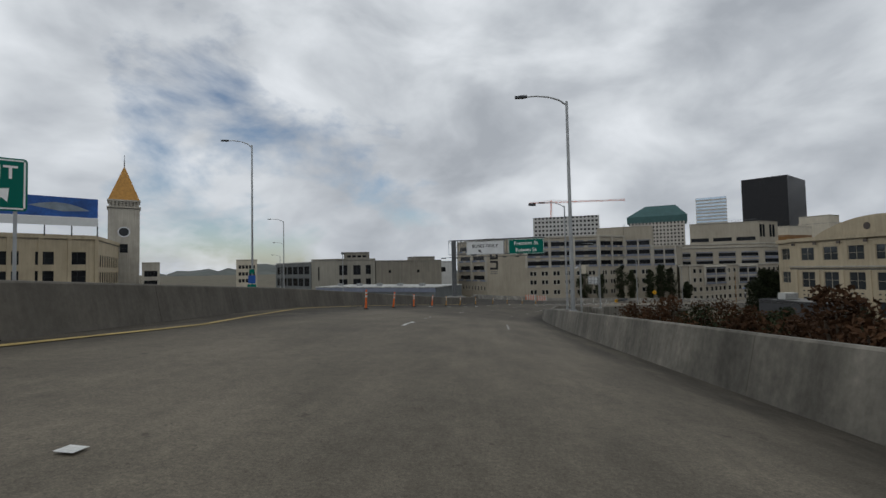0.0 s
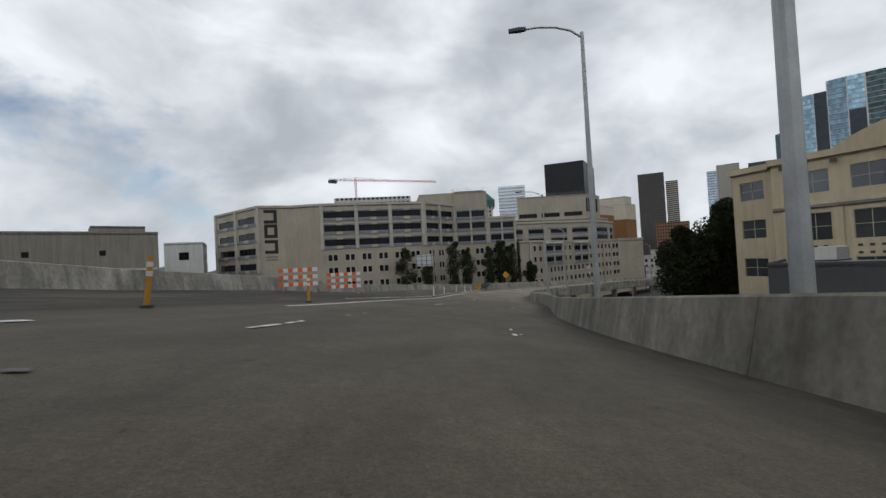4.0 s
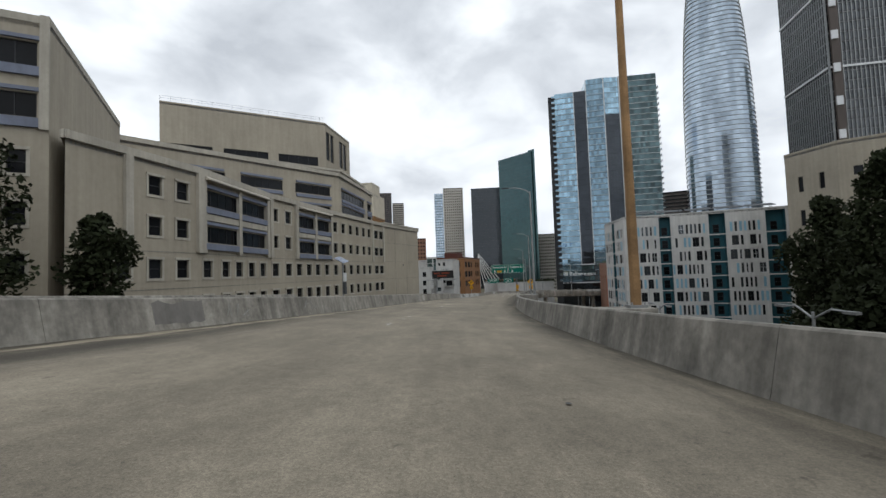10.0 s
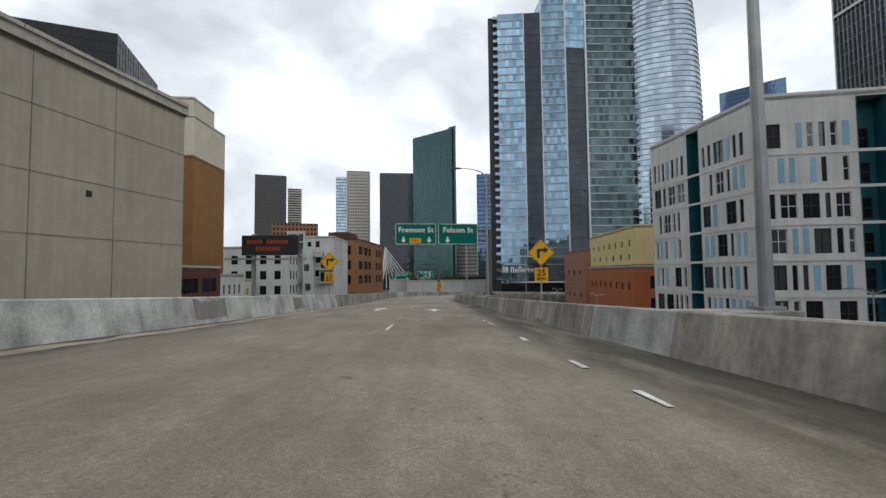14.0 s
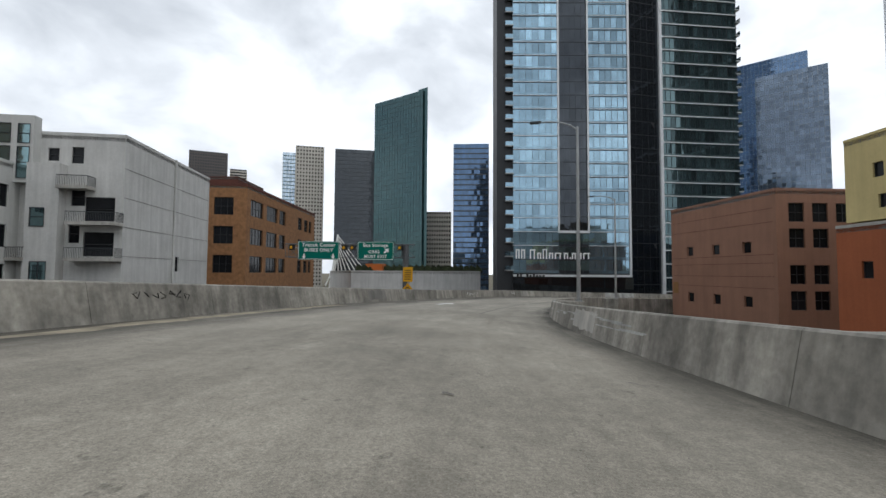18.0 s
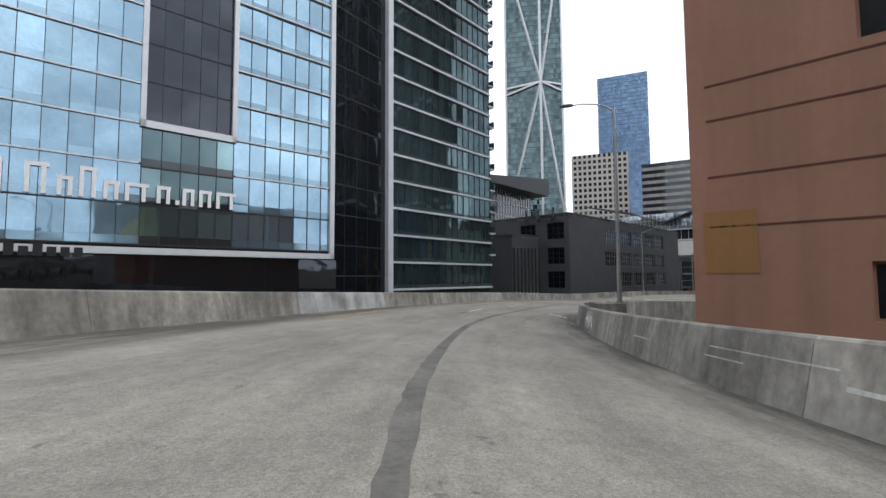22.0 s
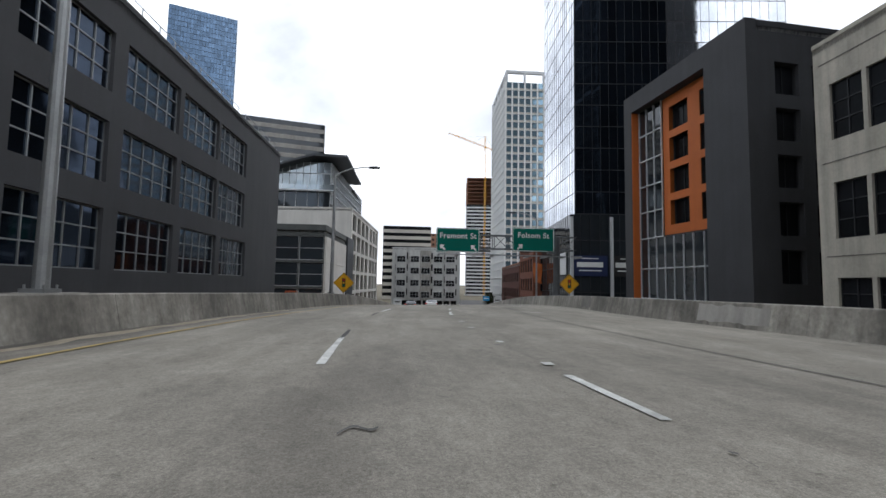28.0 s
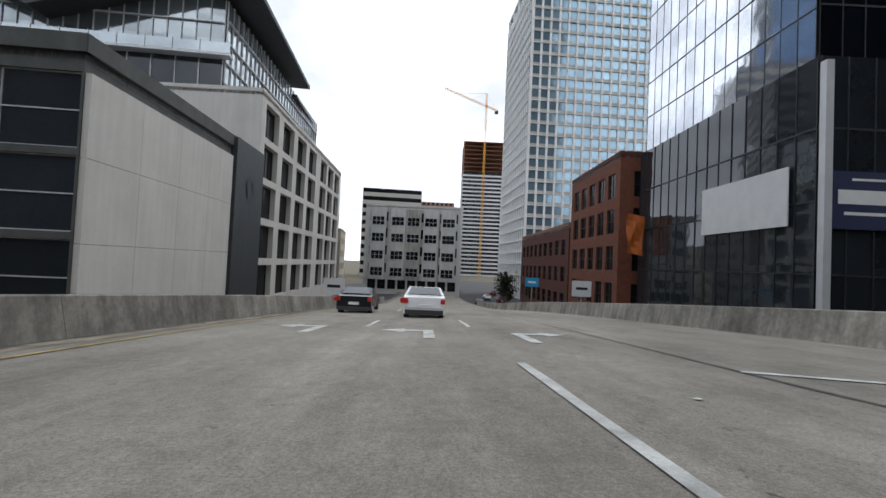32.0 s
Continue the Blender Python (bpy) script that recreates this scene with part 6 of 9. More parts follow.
# braced tower
F8 = wedge(E23, 126.2, 133.4, 340, 40)
f8 = tower("braced_tower", F8, 4, 262, "slim glass tower with white diagonal bracing", 4, 1.6, GLASS_GD, GLASS_GS, FRAME_D, 0.8, (3, 2, 0), mat=GLASS_GS, bar_w=0.16)
mb = MB()
fa, fb = Vector((*F8[3], 0)), Vector((*F8[0], 0))
fm = (fa + fb) / 2
out = Vector((*E23, 0)) - fm
out = out.normalized() * 1.4
for z0_, z1_ in ((4, 62), (62, 168), (168, 274)):
    ce = fa + (fb - fa) * 0.62
    for p, q in ((fa, ce), (fb, ce)):
        up, dn = (z1_, z0_) if z0_ < 160 else (z0_, z1_)
        a, b = (p.copy(), q.copy())
        a.z, b.z = dn, up
        mb.tube([a + out, b + out], 1.0, n=4)
    for p in (fa, ce, fb):
        mb.tube([Vector((p.x, p.y, z0_)) + out, Vector((p.x, p.y, z1_)) + out], 1.0 if p is not ce else 1.3, n=4)
    if z1_ < 200:
        for dz in (-9, -4):
            mb.tube([Vector((fa.x, fa.y, z1_ + dz)) + out, Vector((ce.x, ce.y, z1_)) + out], 0.9, n=4)
            mb.tube([Vector((fb.x, fb.y, z1_ + dz)) + out, Vector((ce.x, ce.y, z1_)) + out], 0.9, n=4)
part("diagonal_brace", mb, FRAME_W, f8, "white steel braces")
ml = tower("serrated_tower", wedge(E23, 137.5, 143.2, 440, 40), 4, 207, "blue glass tower with projecting end slabs", 3.6, 2, GLASS_BX, GLASS_BX, FRAME_D, 0.7, (3, 0), mat=GLASS_DK, tilt=0.015)
tower("stone_tower", wedge(E23, 134.5, 141.0, 300, 30), 4, 98, "pale stone stepped tower", 3.8, 3, GLASS_D, STONE_T, STONE_T, 1.6, (3, 0), mat=STONE_T, bar_w=1.3, bar_d=0.3)
tower("ribbon_office", wedge(E23, 142.6, 151.3, 290, 30), 4, 86, "grey office building with ribbon windows", 4, 50, GLASS_DK, CONC, CONC, 1.9, (3, 0), mat=CONC)
tower("grey_glass_tower", wedge((372, 211), 111.3, 119.1, 330, 40), 4, 178, "tall grey-blue glass office tower", 4, 3, GLASS_SD, GLASS_SD, METAL, 1, (3, 0), mat=GLASS_S)
WG = [(470, 205), (441, 188), (459, 146), (490, 158)]
wg = shell("glass_office", WG, 4, 44, FRAME_D, "glass office behind the warehouse under a sloping steel roof", "office building")
for i in (0, 1):
    curtain(wg, WG, i, 5, 44, 3.9, 1.6, GLASS_DK, GLASS_DK, FRAME_W, 0.9, 0.09, 0.14, off=0.12, slab=0.1)
mb = MB()
mb.prism([(436, 191), (455, 141), (495, 155), (474, 212)], 44.2, [43.8, 50, 50, 44.6])
part("sloping_roof", mb, DARKSTEEL, wg)

# skyline behind the first office block
tower("black_box_tower", [(293, 424), (316, 398), (358, 427), (335, 453)], 10, 119, "black slab office tower", 4, 3, BLACK_T, BLACK_T, BLACK_T, 1, (0, 1), mat=BLACK_T, bar_w=0.15)
aq = tower("copper_roofed_tower", wedge(E3, 26.9, 32.9, 500, 40), 10, 88, "pale tower with a green copper mansard roof", 4, 3.4, GLASS_D, STONE_T, STONE_T, 1.9, (3,), mat=STONE_T, bar_w=1.7, bar_d=0.3)
mb = MB()
w5 = wedge(E3, 26.4, 33.3, 500, 44)
i5 = wedge(E3, 28.6, 32.0, 508, 26)
for i in range(4):
    j = (i + 1) % 4
    mb.quad((*w5[i], 88), (*w5[j], 88), (*w5[j], 95), (*w5[i], 95))
    mb.quad((*w5[i], 95), (*w5[j], 95), (*i5[j], 107), (*i5[i], 107))
mb.quad(*[(*p, 107) for p in i5])
part("mansard_roof", mb, AQUA, aq)
tower("white_midrise", wedge(E3, 14.6, 23.2, 400, 30), 10, 90, "white mid-rise under construction", 4, 3.5, GLASS_D, WHITE_ST, WHITE_ST, 2, (3,), mat=WHITE_ST, bar_w=1.6)
crane(bearing(*E3, 17.0, 402), 74, 33, 84, 78, "orange and white tower crane over the roofs", ORANGE)
tower("pale_glass_block", wedge(E3, 33.9, 37.0, 600, 30), 10, 123, "pale green banded tower", 4, 40, GLASS_S, STONE_T, STONE_T, 1.6, (3, 2), mat=STONE_T)
E0 = (-9.8, 11.0)


def near_block(name, az0, az1, d, z1, mat, label, zs, n, deep=22):
    building(name, wedge(E0, az0, az1, d, deep), 20, z1, mat, label, {3: lambda L: [(rows(L, zs, 2.6, 3.0, n=n), 2, 2)], 0: lambda L: [(rows(L, zs, 2.6, 3.0, n=3), 2, 2)]}, parapet=0.5)


SLATE_W = surf("slate_grey_panel", (0.13, 0.14, 0.14), 0.7, 0, 0.15, 0.4, 0.1, 0.1, 8)
DRAB = surf("drab_grey_stucco", (0.27, 0.255, 0.215), 0.85, 0, 0.12, 0.15, 0.2, 0.2, 10)
TAUPE = surf("taupe_block", (0.235, 0.215, 0.175), 0.85, 0, 0.12, 0.15, 0.22, 0.2, 10)
building("grey_office", [(-75.6, 227.8), (-54.2, 204), (-42.6, 220.6), (-62, 243.2)], 20, 46.4, SLATE_W, "slate grey low office building with large dark windows", {0: lambda L: [(rows(L, (41.6, 36.6), 3.3, 4.2, n=6), 3, 2)]}, parapet=0.4, trim=GREY_ST)
go = building("drab_office", [(-53.9, 203.8), (-42.5, 198.7), (-27.9, 205.5), (-33.3, 229.9), (-47, 230.6)], 20, 47.2, DRAB, "drab grey stucco office building with tall dark windows", {
    0: lambda L: [([(3.2, 3.9, 39, 44.5)], 1, 2)],
    1: lambda L: [([(0.8, 4.2, 41.0, 45.0), (6.6, 9.8, 41.0, 45.0), (11.9, 14.2, 41.2, 45.0), (0.8, 4.2, 35.4, 39.4), (6.6, 9.8, 35.4, 39.4), (11.9, 14.2, 35.4, 39.4)], 2, 2)]}, parapet=0.5)
building("roof_room", [(-41.7, 210.8), (-31.1, 212.6), (-32.7, 222), (-42.6, 220.6)], 47.4, 50.4, TAUPE, "taupe plant room on the office roof", {0: lambda L: [(rows(L, (48.4,), 0.9, 1.6, n=4), 2, 1)]}, parapet=0.3)
tw = building("tan_warehouse", [(-27.6, 205.7), (0.3, 215.9), (-3, 245.9), (-36.7, 239.9)], 20, 46.4, TAUPE, "long low taupe windowless warehouse", {0: lambda L: [([(5.4, 6.6, 41.4, 42.6), (18.2, 19.4, 41.4, 42.6)], 1, 1)]}, parapet=0.4)
building("roof_room", [(-12.5, 215.1), (-2.5, 218.7), (-4, 228.3), (-14.9, 226)], 46.6, 48.2, TAUPE, "low taupe roof room on the warehouse", {}, parapet=0.2)
near_block("tan_shed", 1.7, 4.3, 255, 46.5, GREY_ST, "pale shed with one window", (41,), 1)
LR = [(-44.4, 169.7), (-5, 147.5), (4.3, 164.1), (-35.6, 186.9)]
lr = thing("low_building", (-20, 167, 20), "low building with a blue-grey roof edge and pale coping", "building")
mb = MB()
mb.prism(LR, 20, 37.3)
part("body", mb, SLATE_W, lr)
mb = MB()
M, L = side_frame(LR[0], LR[1])
mb.box(-0.3, -18.5, 37.35, L + 0.3, 0.3, 37.65, 0, M)
part("coping", mb, WHITEWASH, lr)
mb = MB()
mb.box(-0.2, 0.01, 36.0, L + 0.2, 0.25, 37.2, 0, M)
part("fascia", mb, BLUEGREY, lr)
for k in range(5):
    mb = MB()
    mb.box(5 + k * 8, -6, 37.65, 6.6 + k * 8, -4.8, 38.5, 0, M)
    part("roof_vent", mb, METAL, lr)
# clock tower and the long classical warehouse
CT = wedge(E0, -33.0, -30.3, 255, 12.5)
ct = building("clock_tower", CT, 20, 73.5, CREAM_D, "cream clock tower with a tiled pyramid roof", {3: lambda L: [(rows(L, (53,), 4, 3, n=1), 2, 2)]}, parapet=0.6, cornice=0.4)
cc = (sum(p[0] for p in CT) / 4, sum(p[1] for p in CT) / 4)
M, L = side_frame(CT[3], CT[0])
mb = MB()
for i in range(9):
    mb.box(0.4 + i * (L - 1.3) / 8, 0.05, 74.2, 1.0 + i * (L - 1.3) / 8, 0.5, 76.5, 0, M)
mb.box(-0.3, -L - 0.3, 76.5, L + 0.3, 0.6, 77.2, 0, M)
mb.box(0.8, -L + 0.8, 73.5, L - 0.8, -0.8, 76.5, 0, M)
part("belfry", mb, CREAM_D, ct)
mb = MB()
q = [M @ Vector(p) for p in ((0, 0.2, 77.2), (L, 0.2, 77.2), (L, -L, 77.2), (0, -L, 77.2))]
ap = Vector((cc[0], cc[1], 94))
for i in range(4):
    mb.quad(q[i], q[(i + 1) % 4], ap)
part("pyramid_roof", mb, GOLD, ct, "ochre tiled pyramid roof")
mb = MB()
mb.tube([ap - Vector((0, 0, 1)), ap + Vector((0, 0, 5))], 0.25, 0.08)
part("finial", mb, DARKSTEEL, ct)
mb = MB()
c0 = M @ Vector((L / 2, 0.06, 62.5))
ring = [M @ Vector((L / 2 + 2.4 * math.cos(math.tau * i / 24), 0.12, 62.5 + 2.4 * math.sin(math.tau * i / 24))) for i in range(24)]
mb.quad(*ring, mi=0)
ring = [M @ Vector((L / 2 + 1.9 * math.cos(math.tau * i / 24), 0.2, 62.5 + 1.9 * math.sin(math.tau * i / 24))) for i in range(24)]
mb.quad(*ring, mi=1)
part("clock_face", mb, [FRAME_W, FRAME_D], ct, "dark round clock face with a pale rim")
LW = [bearing(*E0, -46.9, 201), bearing(*E0, -33.9, 210), bearing(*E0, -30.5, 313), bearing(*E0, -44.9, 323)]
lw = building("classical_warehouse", LW, 20, 56, BEIGE, "long beige classical warehouse with pilasters", {
    0: lambda L: [(rows(L, (47, 40.5), 4.4, 5.0, pitch=8), 2, 2)], 1: lambda L: [(rows(L, (46, 39.5), 4.6, 2.6, pitch=4.2), 2, 2)]}, parapet=1.4, cornice=0.3)
trims(lw, LW, 0, tuple(i / 6 for i in range(7)), 1.1, 0.4, 36, 56, mat=BEIGE)
building("cream_office", wedge(E0, -30.1, -28.5, 225, 14), 20, 47.5, CREAM_D, "cream building beside the clock tower", {3: lambda L: [(rows(L, (42, 38), 2.4, 1.4, n=4), 1, 1)]}, parapet=0.4)
building("tan_office", wedge(E0, -21.1, -18.9, 294, 20), 20, 50, CREAM_BR, "tan mid-rise with small windows", {3: lambda L: [(rows(L, (45, 41, 37), 2, 1.4, n=5), 1, 1)]}, parapet=0.4)
bb = thing("billboard", (*bearing(*E0, -37.4, 186), 56), "roof billboard with a blue sea picture above a white strip", "billboard")
BB = [bearing(*E0, -43.9, 184), bearing(*E0, -33.8, 186), (0, 0)]
M, L = side_frame(BB[0], BB[1])
mb = MB()
mb.box(0, -0.4, 61.5, L, 0, 67.6, 0, M)
part("picture", mb, surf("sea_blue_print", (0.02, 0.09, 0.33), 0.5, 0, 0.5, 0.12, 0, 0, 5), bb)
mb = MB()
mb.box(0, -0.4, 58.8, L, 0.1, 61.4, 0, M)
part("white_strip", mb, SIGN_W, bb)
mb = MB()
pts = [(L - 17 + 15 * k / 12, 64.6 + 1.7 * math.sin(math.pi * k / 12) - 0.08 * k) for k in range(13)]
mb.quad(*[M @ Vector((u, 0.05, z)) for u, z in pts], M @ Vector((L - 9, 0.05, 63.1)))
part("grey_shape", mb, surf("grey_print", (0.2, 0.24, 0.28), 0.5, 0, 0.3, 0.3, 0, 0, 5), bb)
mb = MB()
for i in range(6):
    mb.box(L * i / 5 - 0.15, -0.9, 55.5, L * i / 5 + 0.15, -0.5, 61, 0, M)
part("post", mb, DARKSTEEL, bb)

# hills with houses on the horizon
hm, hh = MB(), MB()
h_rng = random.Random(21)
prof = lambda a: 38 + 34 * math.exp(-((a + 27.5) / 5) ** 2) + 48 * math.exp(-((a + 21.5) / 2.2) ** 2) + 36 * math.exp(-((a + 12) / 9) ** 2) + 30 * math.exp(-((a + 6) / 2) ** 2)
for i in range(80):
    al, ar_ = -50 + i * 1.0, -49 + i * 1.0
    for d0, f0, d1, f1 in ((1500, 0.0, 2300, 0.75), (2300, 0.75, 2900, 1.0), (2900, 1.0, 3300, 0.5)):
        q = [(*bearing(*E0, a + 3.1, d), -14 + (prof(a) + 9 * math.sin(a * 2.7)) * f) for a, d, f in ((al, d0, f0), (ar_, d0, f0), (ar_, d1, f1), (al, d1, f1))]
        hm.quad(*q)
alone("backdrop_hills", hm, HAZE, "distant green-grey hills", "hills", kind="structure", smooth=True)
for i in range(1500):
    a, k = h_rng.uniform(-40, -2), h_rng.random() ** 1.6
    d = 1500 + 1350 * k
    x, y = bearing(*E0, a + 3.1, d)
    z = -14 + prof(a) * min(1, k * 0.9) - 6
    w, h = h_rng.uniform(6, 14), h_rng.uniform(6, 12)
    hh.box(-w / 2, -w / 2, -6, w / 2, w / 2, h, 0, pose(x, y, z, 0, 0, h_rng.uniform(0, 90)))
alone("hill_houses", hh, FARWHITE, "scattered pale houses covering the far hillside", "houses", kind="stuff")


# ---- street furniture ----
def text_mesh(body, size, align="CENTER"):
    cu = bpy.data.curves.new("letters", "FONT")
    cu.body, cu.size, cu.align_x, cu.align_y, cu.resolution_u, cu.extrude, cu.offset, cu.space_character = body, size, align, "CENTER", 3, 0.012, 0.016 * size, 1.08
    ob = bpy.data.objects.new("letters", cu)
    scene.collection.objects.link(ob)
    me = bpy.data.meshes.new_from_object(ob.evaluated_get(bpy.context.evaluated_depsgraph_get()))
    bpy.data.objects.remove(ob)
    bpy.data.curves.remove(cu)
    me.materials.clear()
    return me


def letters(body, size, mat, parent, m, align="CENTER", squeeze=1.0):
    me = text_mesh(body, size, align)
    me.materials.append(mat)
    ob = part("lettering", me, None, parent, m=m @ Matrix.Diagonal((squeeze, 1, 1, 1)))
    return ob


def plate(w, h, r=0.12, t=0.05):
    mb = MB()
    pts = []
    for cx, cz, a0 in ((w / 2 - r, -h / 2 + r, -90), (w / 2 - r, h / 2 - r, 0), (-w / 2 + r, h / 2 - r, 90), (-w / 2 + r, -h / 2 + r, 180)):
        for k in range(5):
            a = radians(a0 + 22.5 * k)
            pts.append((cx + r * math.cos(a), cz + r * math.sin(a)))
    n = len(pts)
    for y, d in ((0, 1), (t, -1)):
        ring = [(x, y, z) for x, z in pts]
        mb.quad(*(ring if d > 0 else ring[::-1]))
    for i in range(n):
        j = (i + 1) % n
        mb.quad((pts[i][0], t, pts[i][1]), (pts[j][0], t, pts[j][1]), (pts[j][0], 0, pts[j][1]), (pts[i][0], 0, pts[i][1]))
    return mb


def arrow_mesh(kind="up", s=1.0):
    shapes = {"up": [(-0.12, -0.5), (0.12, -0.5), (0.12, 0.0), (0.42, 0.0), (0, 0.5), (-0.42, 0.0), (-0.12, 0.0)]}
    mb = MB()
    mb.quad(*[(x * s, -0.012, z * s) for x, z in shapes["up"]])
    return mb


def sign_board(name, at, rz, w, h, face, border, words, label, arrows=(), parent=None):
    """Sign in its own axes: x along, z up, read from -y. words: (text, size, x, z); arrows: (x, z, size, degrees)."""
    top = thing(name, pose(*at, 0, 0, rz), label, "sign") if parent is None else part(name, plate(w, h), face, parent, label, m=parent.matrix_basis.inverted() @ pose(*at, 0, 0, rz))
    base = top
    if parent is None:
        part("face", plate(w, h), face, top, m=Matrix.Identity(4))
    mb = MB()
    for x0, z0_, x1, z1_ in ((-w / 2 + 0.1, -h / 2 + 0.05, w / 2 - 0.1, -h / 2 + 0.1), (-w / 2 + 0.1, h / 2 - 0.1, w / 2 - 0.1, h / 2 - 0.05), (-w / 2 + 0.05, -h / 2 + 0.1, -w / 2 + 0.1, h / 2 - 0.1), (w / 2 - 0.1, -h / 2 + 0.1, w / 2 - 0.05, h / 2 - 0.1)):
        mb.box(x0, -0.012, z0_, x1, 0.0, z1_)
    part("border", mb, border, base, m=Matrix.Identity(4))
    for body, size, x, z in words:
        letters(body, size, border, base, pose(x, -0.012, z, 90, 0, 0))
    for x, z, size, deg in arrows:
        part("arrow", arrow_mesh("up", size), border, base, m=pose(x, -0.004, z) @ Matrix.Rotation(radians(deg), 4, "Y"))
    return base


def truss(mb, a, b, size=0.9, n=10, r=0.06):
    a, b = Vector(a), Vector(b)
    d = (b - a).normalized()
    s_ = d.cross(Vector((0, 0, 1))).normalized() * size / 2
    up = Vector((0, 0, size * 0.75))
    cs = [s_ + up, -s_ + up, -s_ - up, s_ - up]
    for c in cs:
        mb.tube([a + c, b + c], r, n=5)
    for i in range(n):
        p, q = a + (b - a) * i / n, a + (b - a) * (i + 1) / n
        for j in range(4):
            mb.tube([p + cs[j], q + cs[(j + 1) % 4]] if i % 2 else [p + cs[(j + 1) % 4], q + cs[j]], r * 0.7, n=4)
            mb.tube([p + cs[j], p + cs[(j + 1) % 4]], r * 0.7, n=4)


def gantry(name, a, b, z_mid, col_at, col_z0, label, boards, col_r=0.42, size=1.7, walk_z=None, over=1.5, steel=DARKSTEEL):
    """Sign bridge from a to b; boards: (fraction start, fraction end, z centre, height, face, ink, words, arrows, name, label)."""
    top = thing(name, (*col_at, col_z0), label, "sign gantry")
    mb = MB()
    mb.tube([(*col_at, col_z0), (*col_at, z_mid + size * 0.7)], col_r, col_r, 14)
    part("column", mb, GANTRY, top)
    mb = MB()
    mb.box(-0.7, -0.7, 0, 0.7, 0.7, 0.25, 0, Matrix.Translation((*col_at, col_z0)))
    part("base_plate", mb, GANTRY, top)
    mb = MB()
    truss(mb, (*a, z_mid), (*b, z_mid), size, 10)
    part("truss", mb, GANTRY, top)
    d = Vector((b[0] - a[0], b[1] - a[1], 0))
    rz = math.degrees(math.atan2(d.y, d.x))
    nrm = Vector((d.y, -d.x, 0)).normalized()
    if walk_z:
        mb = MB()
        Mg = Matrix.Translation((a[0], a[1], walk_z)) @ Matrix.Rotation(radians(rz), 4, "Z")
        L = d.length
        for v in (-2.02, -1.74, -1.46, -1.18, -0.9):
            mb.box(-over, v, 0, L, v + 0.07, 0.06, 0, Mg)
        n_b = round((L + over) / 0.3)
        for i in range(n_b):
            x0 = -over + i * (L + over) / n_b
            mb.box(x0, -2.0, 0.01, x0 + 0.06, -0.9, 0.05, 0, Mg)
        for i in range(9):
            x0 = -over + i * (L + over - 0.1) / 8
            mb.box(x0, -2.2, -0.16, x0 + 0.08, 0.2, 0, 0, Mg)
        part("catwalk", mb, steel, top)
        for f in (0.3, 0.78):
            mb = MB()
            mb.box(f * L - 0.45, -2.5, 0.25, f * L + 0.45, -2.1, 0.5, 0, Mg)
            mb.box(f * L - 0.05, -2.3, 0, f * L + 0.05, -2.2, 0.3, 0, Mg)
            part("sign_lamp", mb, GANTRY, top)
    for f0, f1, z, h, face, ink, words, arrows, nm, lab in boards:
        c = Vector((a[0], a[1], 0)) + d * ((f0 + f1) / 2) + nrm * (size / 2 + 0.15)
        sign_board(nm, (c.x, c.y, z), rz, d.length * (f1 - f0), h, face, ink, words, lab, arrows, parent=top)
    return top


gantry("sign_gantry", (-4.0, 94.6), (11.5, 87.7), 46.7, (-3.4, 94.6), 37.4, "overhead steel sign gantry with a catwalk on one round column", (
    (0.2, 0.60, 46.5, 2.4, SIGN_W, INK, (("BUSES ONLY", 0.78, 0, 0.3),), ((-0.9, -0.55, 0.75, -50),), "white_board", "white bus lane board"),
    (0.645, 1.0, 46.5, 2.55, SIGN_G, LETTER, (("Fremont St", 0.82, 0, 0.55), ("Folsom St", 0.82, 0, -0.6)), (), "green_board", "green street guide board")), walk_z=44.9, over=1.0)
pm = MB()
pm.box(-1.6, -1.6, -2.2, 1.6, 1.6, 0.95, 0, pose(-3.4, 94.4, 37.0, 0, 0, -21))
alone("gantry_pedestal", pm, CONC_D, "square dark concrete pedestal under the gantry column", "pedestal")
mb = MB()
mb.box(-0.9, -2.2, 0, 0.9, 1.2, 1.75)
pd_s = thing("gantry_pedestal", pose(-3.4, 94.6, 35.8, 0, 0, heading(86)), "grey concrete pedestal round the gantry column", "pedestal")
part("block", mb, CONC_D, pd_s, m=Matrix.Identity(4))
mb = MB()
mb.box(-0.95, -2.25, 1.76, 0.95, 1.25, 1.84)
part("cap", mb, CONC, pd_s, m=Matrix.Identity(4))
gantry("sign_gantry", (249.6, 236.2), (241.6, 246.8), 28.7, (249.6, 236.0), 20.6, "overhead sign gantry with two green boards over the straight", (), size=1.0, col_r=0.36)
g2d = Vector((247, 237.0)) - Vector((242.0, 246.7))
g2r = math.degrees(math.atan2(g2d.y, g2d.x))
for f, wd, ar, lb in ((0.25, "Fremont St", ((-1.6, -0.75, 0.8, 180), (1.7, -0.75, 0.8, 180)), "green Fremont Street guide board with a yellow open plate"), (0.755, "Folsom St", ((-1.4, -0.75, 0.8, 180),), "green Folsom Street guide board")):
    c = Vector((242.0, 246.7)) + g2d * f - Vector((0.95, 0.35)) * 0.8
    gb = sign_board("guide_sign", (c.x, c.y, 28.65), g2r, 5.3, 2.75, SIGN_G, LETTER, ((wd, 0.92, 0, 0.5),), lb, ar)
    if "Fremont" in wd:
        mb = plate(1.5, 0.6, 0.05, 0.03)
        part("yellow_plate", mb, SIGN_Y, gb, m=pose(-0.1, -0.04, -0.85))
        letters("ONLY", 0.4, INK, gb, pose(-0.1, -0.045, -0.85, 90, 0, 0))
